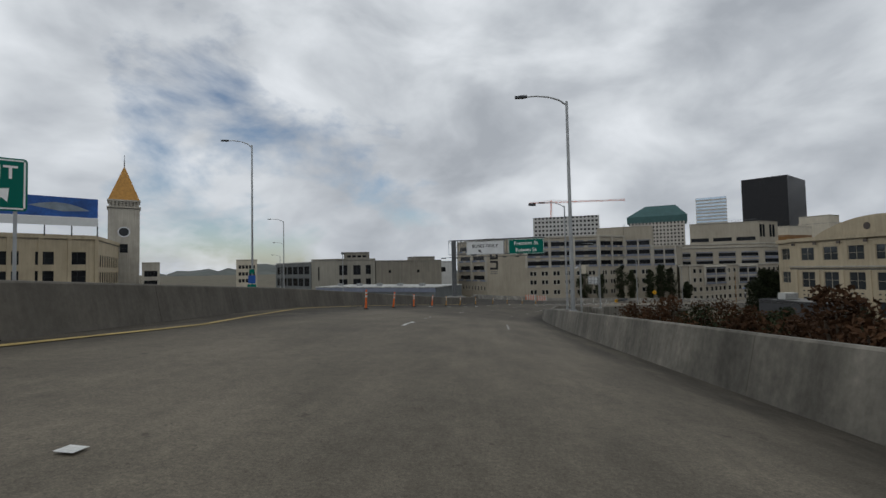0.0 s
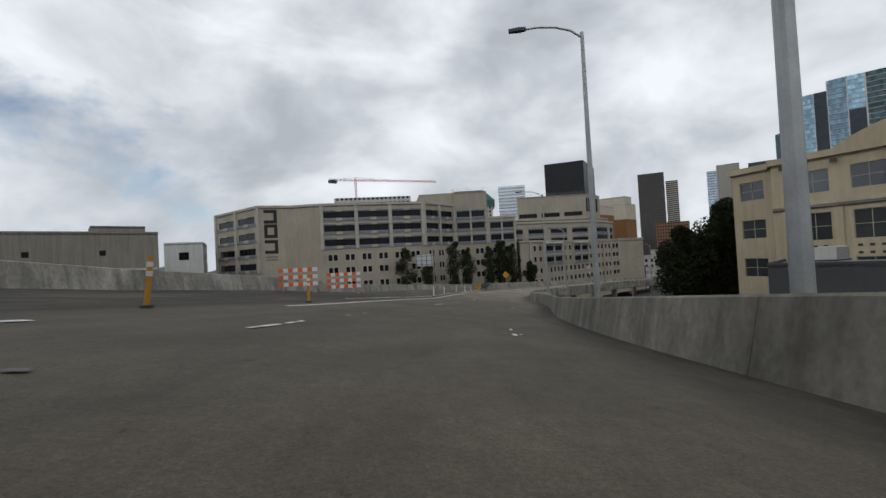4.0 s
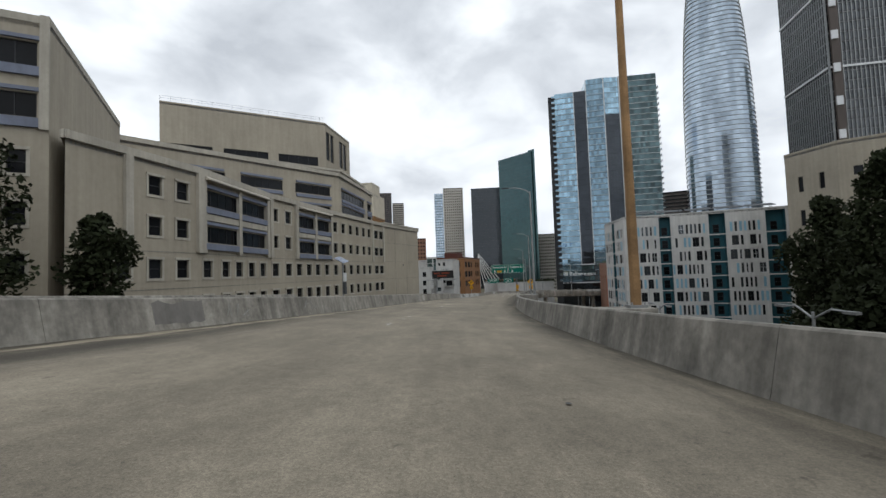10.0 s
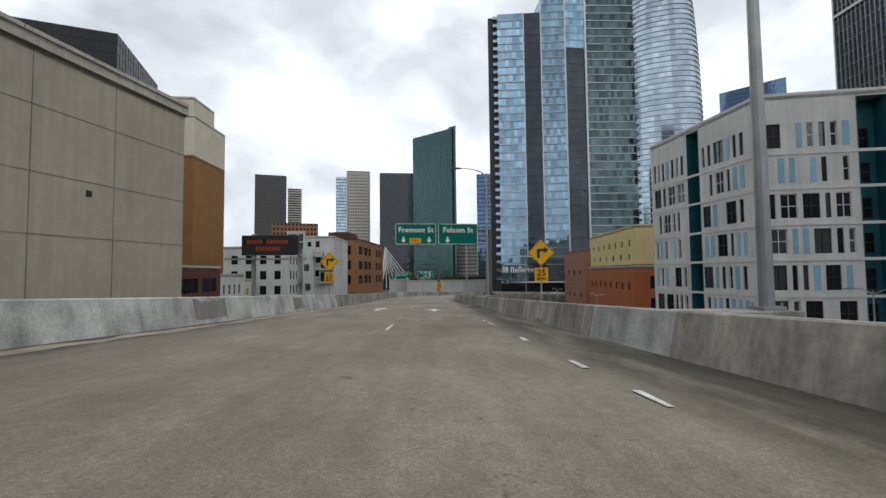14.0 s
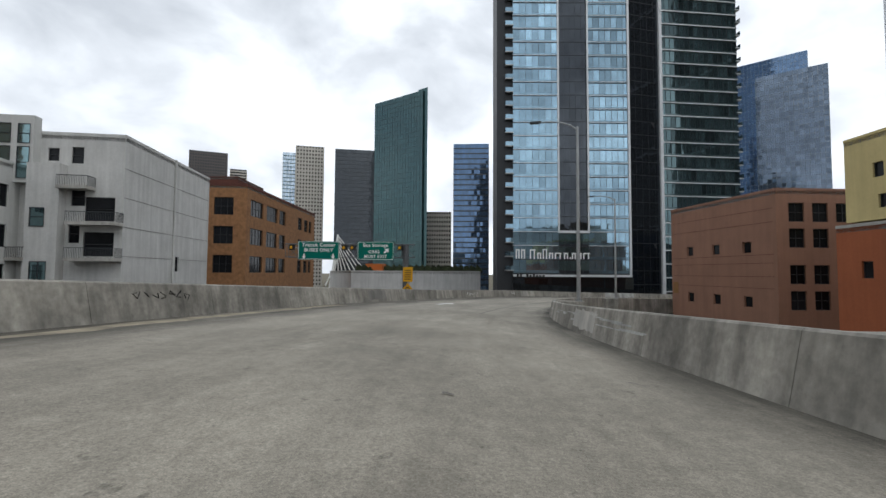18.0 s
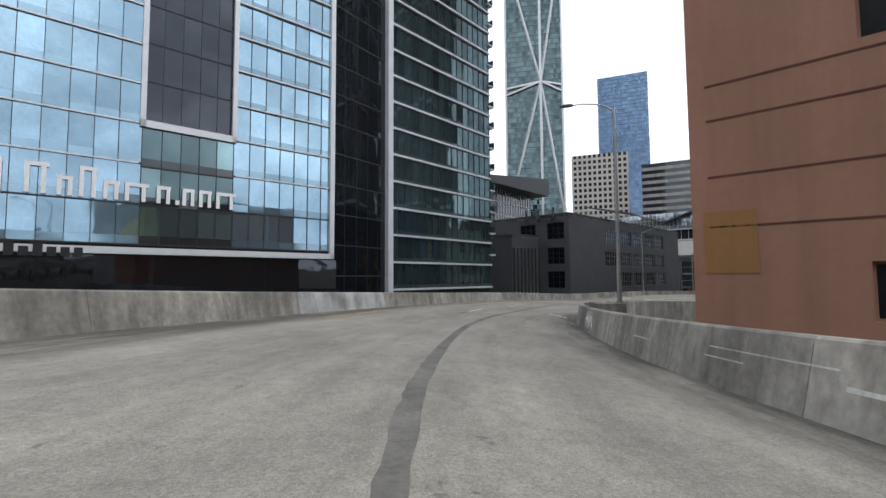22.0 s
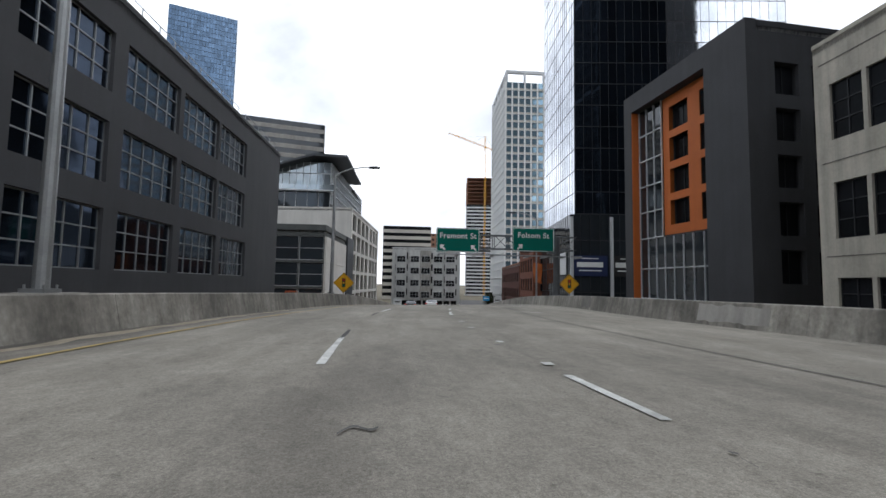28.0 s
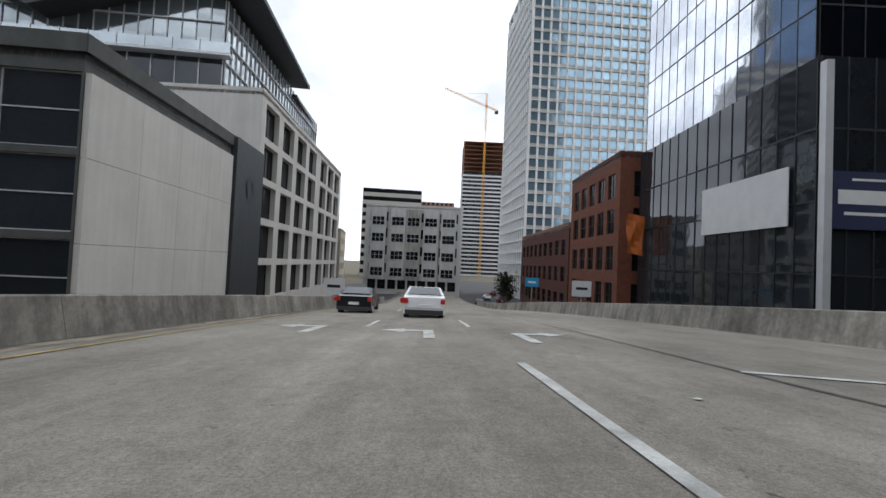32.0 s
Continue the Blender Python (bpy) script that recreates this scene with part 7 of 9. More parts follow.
gantry("sign_gantry", (323.2, 285.5), (327.2, 268.2), 23.0, (326.9, 269.4), 12, "overhead transit gantry with two green boards", (
    (0.10, 0.42, 23.0, 2.5, SIGN_G, LETTER, (("Transit Center", 0.7, 0, 0.75), ("BUSES ONLY", 0.66, 0, 0.05)), ((-2, -0.8, 0.7, 180), (2, -0.8, 0.7, 180)), "green_board", "green transit center board"),
    (0.56, 0.84, 23.0, 2.5, SIGN_G, LETTER, (("Bus Storage", 0.66, 0, 0.75), ("CARS", 0.6, -0.2, -0.15), ("MUST EXIT", 0.6, 0, -0.8)), ((1.5, 0.0, 0.9, 45),), "green_board", "green bus storage board")), size=1.2)
gantry("sign_gantry", (403.1, 120.9), (388.2, 116.1), 19.3, (390.2, 116.7), 11.6, "overhead gantry with a catwalk and two green boards near the junction", (), size=1.0, col_r=0.36, walk_z=17.75, over=0.0, steel=METAL)
for x, y, wd, ar, lb in ((400.9, 120.5, "Fremont St", ((-1.7, -0.8, 0.8, -45), (1.7, -0.8, 0.8, -45)), "green Fremont Street guide board"), (392.9, 117.9, "Folsom St", ((-1.5, -0.8, 0.8, 45),), "green Folsom Street guide board")):
    sign_board("guide_sign", (x - 0.15, y + 0.7, 19.35 if x > 396 else 19.6), 197.8, 4.75, 2.65, SIGN_G, LETTER, ((wd, 0.82, 0, 0.45),), lb, ar)


def street_lamp(s, u, flip=1, h=9.6, base_up=0.81, label="galvanised street lamp on the parapet with a curved arm"):
    p = road(s, u, base_up)
    top = thing("street_lamp", pose(*p, 0, 0, heading(s)), label, "street lamp", "ramp lamps")
    mb = MB()
    mb.tube([(0, 0, 0.05), (0, 0, h)], 0.15, 0.085, 12)
    rusty = 234 < s < 237
    part("pole", mb, RUSTY if rusty else METAL, top, "rust-streaked steel pole" if rusty else "", m=Matrix.Identity(4))
    mb = MB()
    mb.tube([(-flip * x, 0, h - 0.25 + z) for x, z in ((0, 0), (0.5, 0.4), (1.2, 0.66), (2.0, 0.78), (2.7, 0.78))], 0.06, 0.045, 8)
    part("arm", mb, METAL, top, m=Matrix.Identity(4))
    mb = MB()
    mb.prism([(-0.42, -0.1), (0.1, -0.17), (0.42, -0.08), (0.42, 0.08), (0.1, 0.17), (-0.42, 0.1)], -0.05, 0.1)
    part("lamp_head", mb, DARKSTEEL, top, m=pose(-flip * 3.0, 0, h + 0.52))
    mb = MB()
    mb.box(-0.24, -0.24, 0, 0.24, 0.24, 0.08)
    for i in (-1, 1):
        for j in (-1, 1):
            mb.tube([(i * 0.18, j * 0.18, 0.08), (i * 0.18, j * 0.18, 0.16)], 0.025, n=6)
    part("base_plate", mb, METAL, top, m=Matrix.Identity(4))
    return top


def lamp_on_bracket(s, edge, flip, out=1.9):
    ob = street_lamp(s, edge(s) + flip * (out if flip > 0 else 0.95), flip, 14.0 if s < 70 else 12.7 if flip > 0 else 12.0 if s < 590 else 9.2)
    mb = MB()
    mb.prism([(0.4 - out, -0.6), (0.4, -0.5), (0.4, 0.5), (0.4 - out, 0.6)] if flip > 0 else [(-0.35, -0.6), (0.55, -0.6), (0.55, 0.6), (-0.35, 0.6)], -1.4, 0.0)
    part("concrete_bracket", mb, PARAPET, ob, m=Matrix.Identity(4))


for s, o in ((32.3, 1.9), (66.4, 2.1), (107.5, 2.1), (147.4, 2.3), (192.1, 2.2), (235.2, 1.8), (279.4, 2.2), (324.6, 2.9), (362.5, 1.9), (403, 1.9), (433.5, 1.9), (463.5, 1.9), (503, 1.9)):
    lamp_on_bracket(s, right_edge, 1, o)
for s in (574.5, 599.5):
    lamp_on_bracket(s, left_edge, -1)
for x, y, z, top_z in ((-28.6, 64.2, 30.9, 58.2), (-39.1, 113.1, 30.9, 54.6), (-52.6, 160.1, 30.9, 52.3), (-64.1, 195.4, 30.9, 49.6), (372.5, 172.3, ground_z(372.5, 172.3) - 0.1, 25.2), (392.5, 113.4, ground_z(392.5, 113.4) - 0.1, 23.4)):
    sl_ = street_lamp(0, 0, 1, top_z - z - 0.6)
    sl_.matrix_basis = pose(x, y, z, 0, 0, 0 if x < 0 else 180 if x < 380 else 195)
    if x < 0 and y < 70:
        for k, (w, h, c) in enumerate(((1.0, 0.7, SIGN_G), (0.8, 0.9, surf("blue_sign_sheet", (0.01, 0.07, 0.3), 0.5, 0, 0.06, 1, 0, 0, 5)), (0.6, 0.5, SIGN_G))):
            part("route_plate", plate(w, h, 0.06, 0.03), c, sl_, m=pose(0, -0.2, 41.4 - z + 0.9 * k))


def warn_sign(at, rz, label, word="", kind="turn", post=2.4, size=1.3):
    top = thing("warning_sign", pose(*at, 0, 0, rz), label, "road sign")
    mb = MB()
    mb.box(-0.05, 0.06, -post, 0.05, 0.14, 0.4)
    part("post", mb, METAL, top, m=Matrix.Identity(4))
    d = size / math.sqrt(2) * 1.02
    part("diamond", plate(size, size, 0.08, 0.03), SIGN_Y, top, m=Matrix.Rotation(radians(45), 4, "Y"))
    mb = MB()
    for r0, r1 in ((0.93, 0.89),):
        pts = [(0, -1), (1, 0), (0, 1), (-1, 0)]
        for (x0, z0_), (x1, z1_) in zip(pts, pts[1:] + pts[:1]):
            mb.quad((x0 * d * r0, -0.008, z0_ * d * r0), (x1 * d * r0, -0.008, z1_ * d * r0), (x1 * d * r1, -0.008, z1_ * d * r1), (x0 * d * r1, -0.008, z0_ * d * r1))
    if kind == "turn":
        mb.quad((-0.27, -0.01, -0.38), (-0.1, -0.01, -0.38), (-0.1, -0.01, 0.1), (-0.27, -0.01, 0.1))
        mb.quad((-0.27, -0.01, 0.1), (0.2, -0.01, 0.1), (0.2, -0.01, 0.26), (-0.27, -0.01, 0.26))
        mb.quad((0.2, -0.01, -0.06), (0.52, -0.01, 0.18), (0.2, -0.01, 0.42))
    elif kind == "signal":
        mb.quad((-0.16, -0.01, -0.42), (0.16, -0.01, -0.42), (0.16, -0.01, 0.42), (-0.16, -0.01, 0.42))
    else:
        for x in (-0.2, 0.14):
            mb.quad((x, -0.01, -0.4), (x + 0.1, -0.01, -0.4), (x + 0.22, -0.01, 0.2), (x + 0.12, -0.01, 0.2))
            mb.quad((x + 0.0, -0.01, 0.16), (x + 0.34, -0.01, 0.16), (x + 0.2, -0.01, 0.44))
    part("symbol", mb, INK, top, m=Matrix.Identity(4))
    if kind == "signal":
        for z, c in ((0.26, TAILRED), (0.0, SIGN_Y), (-0.26, SIGN_G)):
            mb = MB()
            mb.quad(*[(0.1 * math.cos(math.tau * i / 14), -0.014, z + 0.1 * math.sin(math.tau * i / 14)) for i in range(14)])
            part("signal_dot", mb, c, top, m=Matrix.Identity(4))
    if word:
        part("speed_plate", plate(0.92, 0.95, 0.06, 0.03), SIGN_Y, top, m=pose(0, 0, -1.5))
        letters(word, 0.62, INK, top, pose(0, -0.012, -1.38, 90, 0, 0))
        letters("MPH", 0.3, INK, top, pose(0, -0.012, -1.78, 90, 0, 0))
    return top


warn_sign((219.2, 225.8, 24.9), -70, "yellow diamond bent arrow sign over a speed plate", "25", post=3.6)
warn_sign((226.2, 246.6, 24.8), -70, "yellow diamond bent arrow sign by the brick house", "25", post=3.8)
warn_sign((89.6, 201.6, 30.9), heading(202), "yellow diamond lane merge sign on a dark post", kind="merge", post=6, size=1.5)
warn_sign((410.2, 129.5, 14.5), heading(606), "yellow diamond signal ahead sign beside the parapet", kind="signal", post=3.6, size=1.4)
warn_sign((389.2, 124.1, 14.75), heading(606), "yellow diamond signal ahead sign beside the outer parapet", kind="signal", post=3.8, size=1.4)
vm = thing("message_sign", (237.8, 263, 14), "dark electronic message board on steel posts", "message sign")
VM = [(236.6, 266.2), (239.4, 259.6), (0, 0)]
M, L = side_frame(VM[0], VM[1])
mb = MB()
mb.box(0, -0.8, 26.2, L, 0, 28.8, 0, M)
part("cabinet", mb, INK, vm)
mb = MB()
mb.box(1.2, -0.6, 14, 1.7, -0.2, 29, 0, M)
mb.box(-2, -0.9, 25.6, L + 1, 0.6, 25.8, 0, M)
part("support", mb, METAL, vm)
AMBER = surf("amber_lamp_dots", (0.3, 0.045, 0.01), 0.5, 0, 0.1, 4, 0, 0, 5)
for u0, u1, z0 in ((0.7, 2.9, 27.7), (3.2, 6.2, 27.7), (1.8, 5.2, 26.8)):
    mb = MB()
    for k in range(int((u1 - u0) / 0.4)):
        mb.box(u0 + 0.4 * k, 0.01, z0, u0 + 0.4 * k + 0.26, 0.04, z0 + 0.5, 0, M)
    part("amber_text_bar", mb, AMBER, vm)

# ---- road markings and small road things ----
INK_TAR = surf("fresh_tar_strip", (0.035, 0.034, 0.033), 0.75, 0, 0.25, 1.2, 0, 0.3, 14)
ROAD = bpy.data.objects["road_main"]


def strip(s0, s1, fu, w, mat, name="lane_dash", up=0.014, step=1.5, ragged=0.0):
    mb = MB()
    n = max(1, math.ceil((s1 - s0) / step))
    rr = random.Random(int(s0 * 13) + 5)
    row = []
    for i in range(n + 1):
        s = s0 + (s1 - s0) * i / n
        c = fu(s)
        j = [rr.uniform(-ragged, ragged) for _ in range(2)]
        row.append((road(s, c - w / 2 + j[0], up), road(s, c + w / 2 + j[1], up)))
    for (a, b), (c, d) in zip(row, row[1:]):
        mb.quad(a, b, d, c)
    return part(name, mb, mat, ROAD)


def lane_l(s):
    return float(np.interp(s, (6, 70, 142, 208, 255, 300, 320, 345, 398, 491, 524, 529, 541, 545, 586, 640), (-2.3, -2.35, -2.2, -2.6, -2.1, -1.5, -1.1, -1.2, -2.0, -2.0, -2.6, -2.5, -2.1, -1.5, -1.7, -1.5)))


def lane_r(s):
    return float(np.interp(s, (5, 68, 138, 206, 255, 300, 345, 400, 586, 640), (0.95, 1.4, 1.3, 1.0, 1.5, 2.35, 2.15, 1.4, 1.5, 1.5)))


d_rng = random.Random(3)
for k in range(-6, 26):
    s = 14.35 + 18.45 * k
    if not 395 < s < 490:
        a = s + (1.5 if 215 < s < 300 else 0.0)
        while a < s + 2.1:
            b = a + d_rng.uniform(0.3, 0.9)
            strip(a, min(b, s + 2.2), lane_l, 0.085, PAINT_W, ragged=0.025)
            a = b + d_rng.uniform(0.03, 0.25)
        for q in range(2):
            strip(s + 5 + q * 1.6, s + 5.12 + q * 1.6, lane_l, 0.12, PAINT_W, "road_stud", 0.02)
    if s < 110 or 318 < s < 392:
        for q in range(2 if d_rng.random() < 0.5 else 3):
            a = s + 2 + q * 1.5 + d_rng.uniform(0, 0.4)
            b = a + d_rng.uniform(0.25, 0.8)
            if not 62 < a < 82:
                strip(a, b, lane_r, 0.08, PAINT_W, ragged=0.02)
# a run of worn dashes beside the first gantry
for s0, s1 in ((64.6, 64.71), (64.82, 65.3), (65.9, 66.4), (66.98, 67.28), (67.5, 67.85), (67.95, 68.4), (68.9, 69.2), (69.9, 70.5), (70.6, 71.1), (71.4, 72.1), (74, 75.4), (75.8, 77.5), (78.8, 80)):
    strip(s0, s1, lambda q: float(np.interp(q, (64, 65.5, 67.2, 69.9, 74.8, 80), (1.28, 1.32, 1.4, 1.55, 1.85, 2.15))), 0.065, PAINT_W, step=0.25, ragged=0.02)
for s in (319.4, 321.7, 325.6, 331.2):
    strip(s, s + 0.75, lambda q: 2.25, 0.1, PAINT_W, ragged=0.02)
for s in (496.2, 507.3, 524.5, 539.9, 555.3, 570.8, 586.2, 601.6, 617, 632.4, 648):
    strip(s, s + 3.4, lane_l, 0.12, PAINT_W, ragged=0.012)
for s0, s1 in ((493.6, 495.8), (511.7, 514.5), (528.6, 531), (544.5, 547), (558.5, 560.4), (574, 576), (582.6, 585), (598.1, 600.6), (613.6, 616)):
    strip(s0, s1, lane_l, 0.09, INK_TAR, "tar_strip", ragged=0.02)
for s0, s1 in ((553, 555.2), (568, 570), (584, 586.8), (589, 590.4), (599.6, 601.7), (606, 609), (610.8, 614.5), (616.2, 625.5), (633, 637)):
    strip(s0, s1, lane_r, 0.13, PAINT_W, ragged=0.015)
for k in range(16):
    s = 536 + d_rng.uniform(0, 70)
    strip(s, s + d_rng.uniform(0.1, 0.3), lambda q: lane_r(q) + 0.05, d_rng.uniform(0.12, 0.3), PAINT_W, "road_stud", 0.02, ragged=0.03)
strip(490.5, 499.2, lambda s: float(np.interp(s, (490.5, 493.7, 498.9), (1.25, 1.48, 1.95))), 0.06, TAR, "deck_joint")
strip(507.5, 660, lambda s: float(np.interp(s, (507.9, 510, 514, 519, 523.8, 527.7, 534, 541, 547, 586, 613, 624, 660), (1.8, 1.93, 2.5, 3.3, 3.7, 4.3, 5.0, 5.8, 5.4, 5.0, 5.0, 4.4, 4.4))), 0.05, TAR, "deck_joint")
for s0, s1, u0, u1 in ((499.1, 496.2, 2.06, 3.15), (519.3, 514.8, 3.43, 4.88), (532.6, 526.4, 5.58, 7.8), (546.4, 543.9, 5.5, 7.6), (556, 553.6, 5.4, 7.4), (588, 587.4, 4.7, 6.1), (600, 598, 5.0, 6.8), (613.5, 612.6, 5.0, 6.8), (625, 624, 4.4, 6.2)):
    mb = MB()
    w = 0.06
    mb.quad(road(s0 - w, u0 - w, 0.014), road(s1 - w, u1 - w, 0.014), road(s1 + w, u1 + w, 0.014), road(s0 + w, u0 + w, 0.014))
    part("hatch_line", mb, PAINT_W, ROAD)
# long dark tyre smear down the curve, widening and then ending
seam = ((421, 427, 435, 441, 447, 458, 468, 476, 486, 492, 499, 506, 515, 524), (-0.15, 0.05, 0.05, -0.08, 0.1, -0.05, -0.3, -0.58, -0.55, -0.4, -0.05, -0.1, -0.3, -0.25))
for s0, s1, w in ((421, 432, 0.11), (432, 446, 0.14), (446, 459, 0.17), (459, 474, 0.2), (474, 489, 0.23), (489, 504, 0.25), (504, 518, 0.27), (518, 524, 0.18)):
    strip(s0, s1, lambda s: float(np.interp(s, *seam)), w, SEAM, "tyre_smear", 0.004, 0.25, 0.016)
strip(-150, 64, lambda s: float(np.interp(s, (-150, 10, 19, 40, 64), (-5.9, -6.0, -7.6, -7.8, -7.9))), 0.13, PAINT_Y, "edge_line", ragged=0.02)
strip(486, 690, lambda s: float(np.interp(s, (486, 500, 530, 556, 588, 615, 690), (-5.4, -5.7, -6.6, -6.0, -4.9, -5.4, -5.4))), 0.12, PAINT_Y, "edge_line", ragged=0.02)
strip(96, 168, lambda s: float(np.interp(s, (96, 135, 145.6, 166.6), (-4.9, -5.2, -5.3, -7.0))), 0.18, PAINT_W, "edge_line", ragged=0.01)
strip(106, 168, lambda s: float(np.interp(s, (106, 135, 152, 168), (-6.6, -6.4, -6.6, -8.3))), 0.14, PAINT_W, "edge_line", ragged=0.01)
for s, u in ((40.5, -6.3), (46.2, -5.95), (53, -5.8), (59, -5.6), (66, -5.5), (72.5, -5.2), (79, -4.8), (86, -4.7)):
    mb = MB()
    mb.quad(road(s, u - 0.09, 0.014), road(s, u + 0.09, 0.014), road(s + 1.2, u + 0.22, 0.014), road(s + 1.2, u + 0.04, 0.014))
    part("lane_dash", mb, PAINT_W, ROAD)
strip(188, 420, lambda s: left_edge(s) + 0.45, 0.42, DUST, "dust_band", 0.003, 0.7, 0.14)
strip(500, 640, lambda s: left_edge(s) + 0.4, 0.3, DUST, "dust_band", 0.003, 0.7, 0.12)
# expansion joints across the deck, some skewed
for s, sk in ((24.3, 0), (96, -0.2), (183.4, -0.36), (246, -0.1), (330, 0), (397, 0), (468, 0.05), (552, 0)):
    mb = MB()
    for a, b in ((0, 0.05), (0.14, 0.18)):
        for u in range(-8, 4):
            q = [(s + sk * u + a, u), (s + sk * (u + 1) + a, u + 1), (s + sk * (u + 1) + b, u + 1), (s + sk * u + b, u)]
            mb.quad(*[road(x, max(left_edge(x) + 0.05, min(right_edge(x) - 0.02, y)), 0.012) for x, y in q])
    part("expansion_joint", mb, TAR, ROAD)


def road_arrow(s, u, shape, label=""):
    """Flat arrow on the deck. Shape points: (across, along)."""
    mb = MB()
    for poly in shape:
        mb.quad(*[road(s + b, u + a, 0.015) for a, b in poly])
    part("lane_arrow", mb, PAINT_W, ROAD, label)


STRAIGHT = [[(-0.15, 0), (0.15, 0), (0.15, 2.5), (-0.15, 2.5)], [(-0.6, 2.2), (0.6, 2.2), (0.0, 4.0)]]
LEFT_T = [[(0.1, 0), (0.36, 0), (0.36, 2.3), (0.1, 2.3)], [(-0.4, 1.95), (0.36, 1.95), (0.36, 2.35), (-0.4, 2.35)], [(-0.4, 1.5), (-0.4, 2.8), (-1.0, 2.15)]]
RIGHT_T = [[(-a, b) for a, b in reversed(p)] for p in LEFT_T]
road_arrow(341.6, 0.3, STRAIGHT, "worn white straight lane arrow")
road_arrow(341.3, -3.0, STRAIGHT, "worn white straight lane arrow")
road_arrow(428.5, -3.9, STRAIGHT)
for s, u, sh in ((550.2, -3.1, LEFT_T), (549.4, 0.2, LEFT_T), (549.0, 3.2, RIGHT_T), (630.0, -3.0, LEFT_T), (629.0, 0.0, LEFT_T), (628.4, 2.7, RIGHT_T)):
    road_arrow(s, u, sh)
# litter, patches and grit
l_rng = random.Random(17)
for k in range(200):
    s, u = l_rng.uniform(0, 625), l_rng.uniform(-6.0, 3.0)
    if l_rng.random() < 0.5:
        u = (lane_l(s) if l_rng.random() < 0.6 else lane_r(s)) + l_rng.gauss(0, 0.35)
    mb, n, r = MB(), 9, l_rng.uniform(0.03, 0.085)
    kind = l_rng.random()
    if kind < 0.55:
        a0, wob = l_rng.uniform(0, 6.3), l_rng.uniform(0.5, 1)
        pts = [(s + (0.4 * i - 1.6) * r * math.sin(a0) + r * wob * math.sin(i * 0.8 + a0), u + (0.5 * i - 2) * r * math.cos(a0)) for i in range(n)]
        t_ = 0.022
        for (x0, y0), (x1, y1) in zip(pts, pts[1:]):
            mb.quad(road(x0 - t_, y0, 0.017), road(x1 - t_, y1, 0.017), road(x1 + t_, y1, 0.017), road(x0 + t_, y0, 0.017))
    else:
        mb.quad(*[road(s + r * l_rng.uniform(0.5, 1.2) * math.sin(math.tau * i / n), u - r * l_rng.uniform(0.5, 1.3) * math.cos(math.tau * i / n), 0.017) for i in range(n)])
    part("tar_scrap" if kind < 0.85 else "paint_scrap", mb, TAR if kind < 0.85 else PAINT_W, ROAD)


def delineator(s, u, mat, h=1.0, lean=0.0, label="orange plastic delineator post"):
    top = thing("delineator_post", road(s, u), label, "post", "delineators")
    mb = MB()
    mb.tube([(0, 0, 0.04), (lean, 0, h)], 0.055, 0.05, 8)
    part("tube", mb, mat, top, m=Matrix.Identity(4))
    mb = MB()
    mb.tube([(0, 0, 0), (0, 0, 0.06)], 0.14, 0.12, 8)
    part("foot", mb, INK, top, m=Matrix.Identity(4))
    mb = MB()
    for z in (0.62, 0.8):
        mb.tube([(lean * z, 0, z), (lean * (z + 0.1), 0, z + 0.1)], 0.06, 0.06, 8)
    part("reflective_sleeve", mb, PAINT_W, top, m=Matrix.Identity(4))


for i, (s, u) in enumerate(((24, -6.2), (30, -6.3), (36, -6.4), (42.5, -6.5), (48.9, -6.7), (56.9, -7.1), (65.7, -7.0), (74, -6.2), (82, -5.8), (91, -5.7), (100, -5.8))):
    delineator(s, u, ORANGE if i < 4 else MUSTARD, 1.0, 0.1 if i % 2 else 0.03, "orange plastic delineator post" if i < 4 else "yellow plastic delineator post")
for s, u in ((128, -6.0), (137, -6.1), (147, -6.4), (152, -6.2), (159.2, -6.8)):
    delineator(s, u, PAINT_W, 1.05, 0.08, "white plastic delineator post")
# gore cushion: chevron nose and ribbed rail back to the parapet
cc_ = thing("crash_cushion", pose(*road(170.9, -8.2), 0, 0, heading(174) + 3), "dark steel crash cushion with a yellow chevron nose", "crash cushion")
mb = MB()
mb.box(-0.5, -0.05, 0.1, 0.5, 0, 0.98)
part("nose_panel", mb, SIGN_Y, cc_, m=Matrix.Identity(4))
mb = MB()
for k in range(3):
    z = 0.16 + 0.27 * k
    mb.quad((-0.5, -0.055, z), (0, -0.055, z + 0.16), (0, -0.055, z + 0.29), (-0.5, -0.055, z + 0.13))
    mb.quad((0.5, -0.055, z), (0.5, -0.055, z + 0.13), (0, -0.055, z + 0.29), (0, -0.055, z + 0.16))
part("chevron", mb, INK, cc_, m=Matrix.Identity(4))
for k in range(10):
    mb = MB()
    y = 0.05 + k * 1.0
    mb.box(-0.4, y, 0.1, 0.4, y + 0.12, 0.8)
    part("diaphragm", mb, DARKSTEEL, cc_, m=Matrix.Identity(4))
    for sx in (-1, 1):
        mb = MB()
        for z in (0.28, 0.48, 0.68):
            mb.tube([(sx * 0.44, y, z), (sx * (0.46 + 0.004 * k), y + 1.06, z)], 0.085, 0.085, 6)
        part("rail_panel", mb, DARKSTEEL, cc_, m=Matrix.Identity(4))


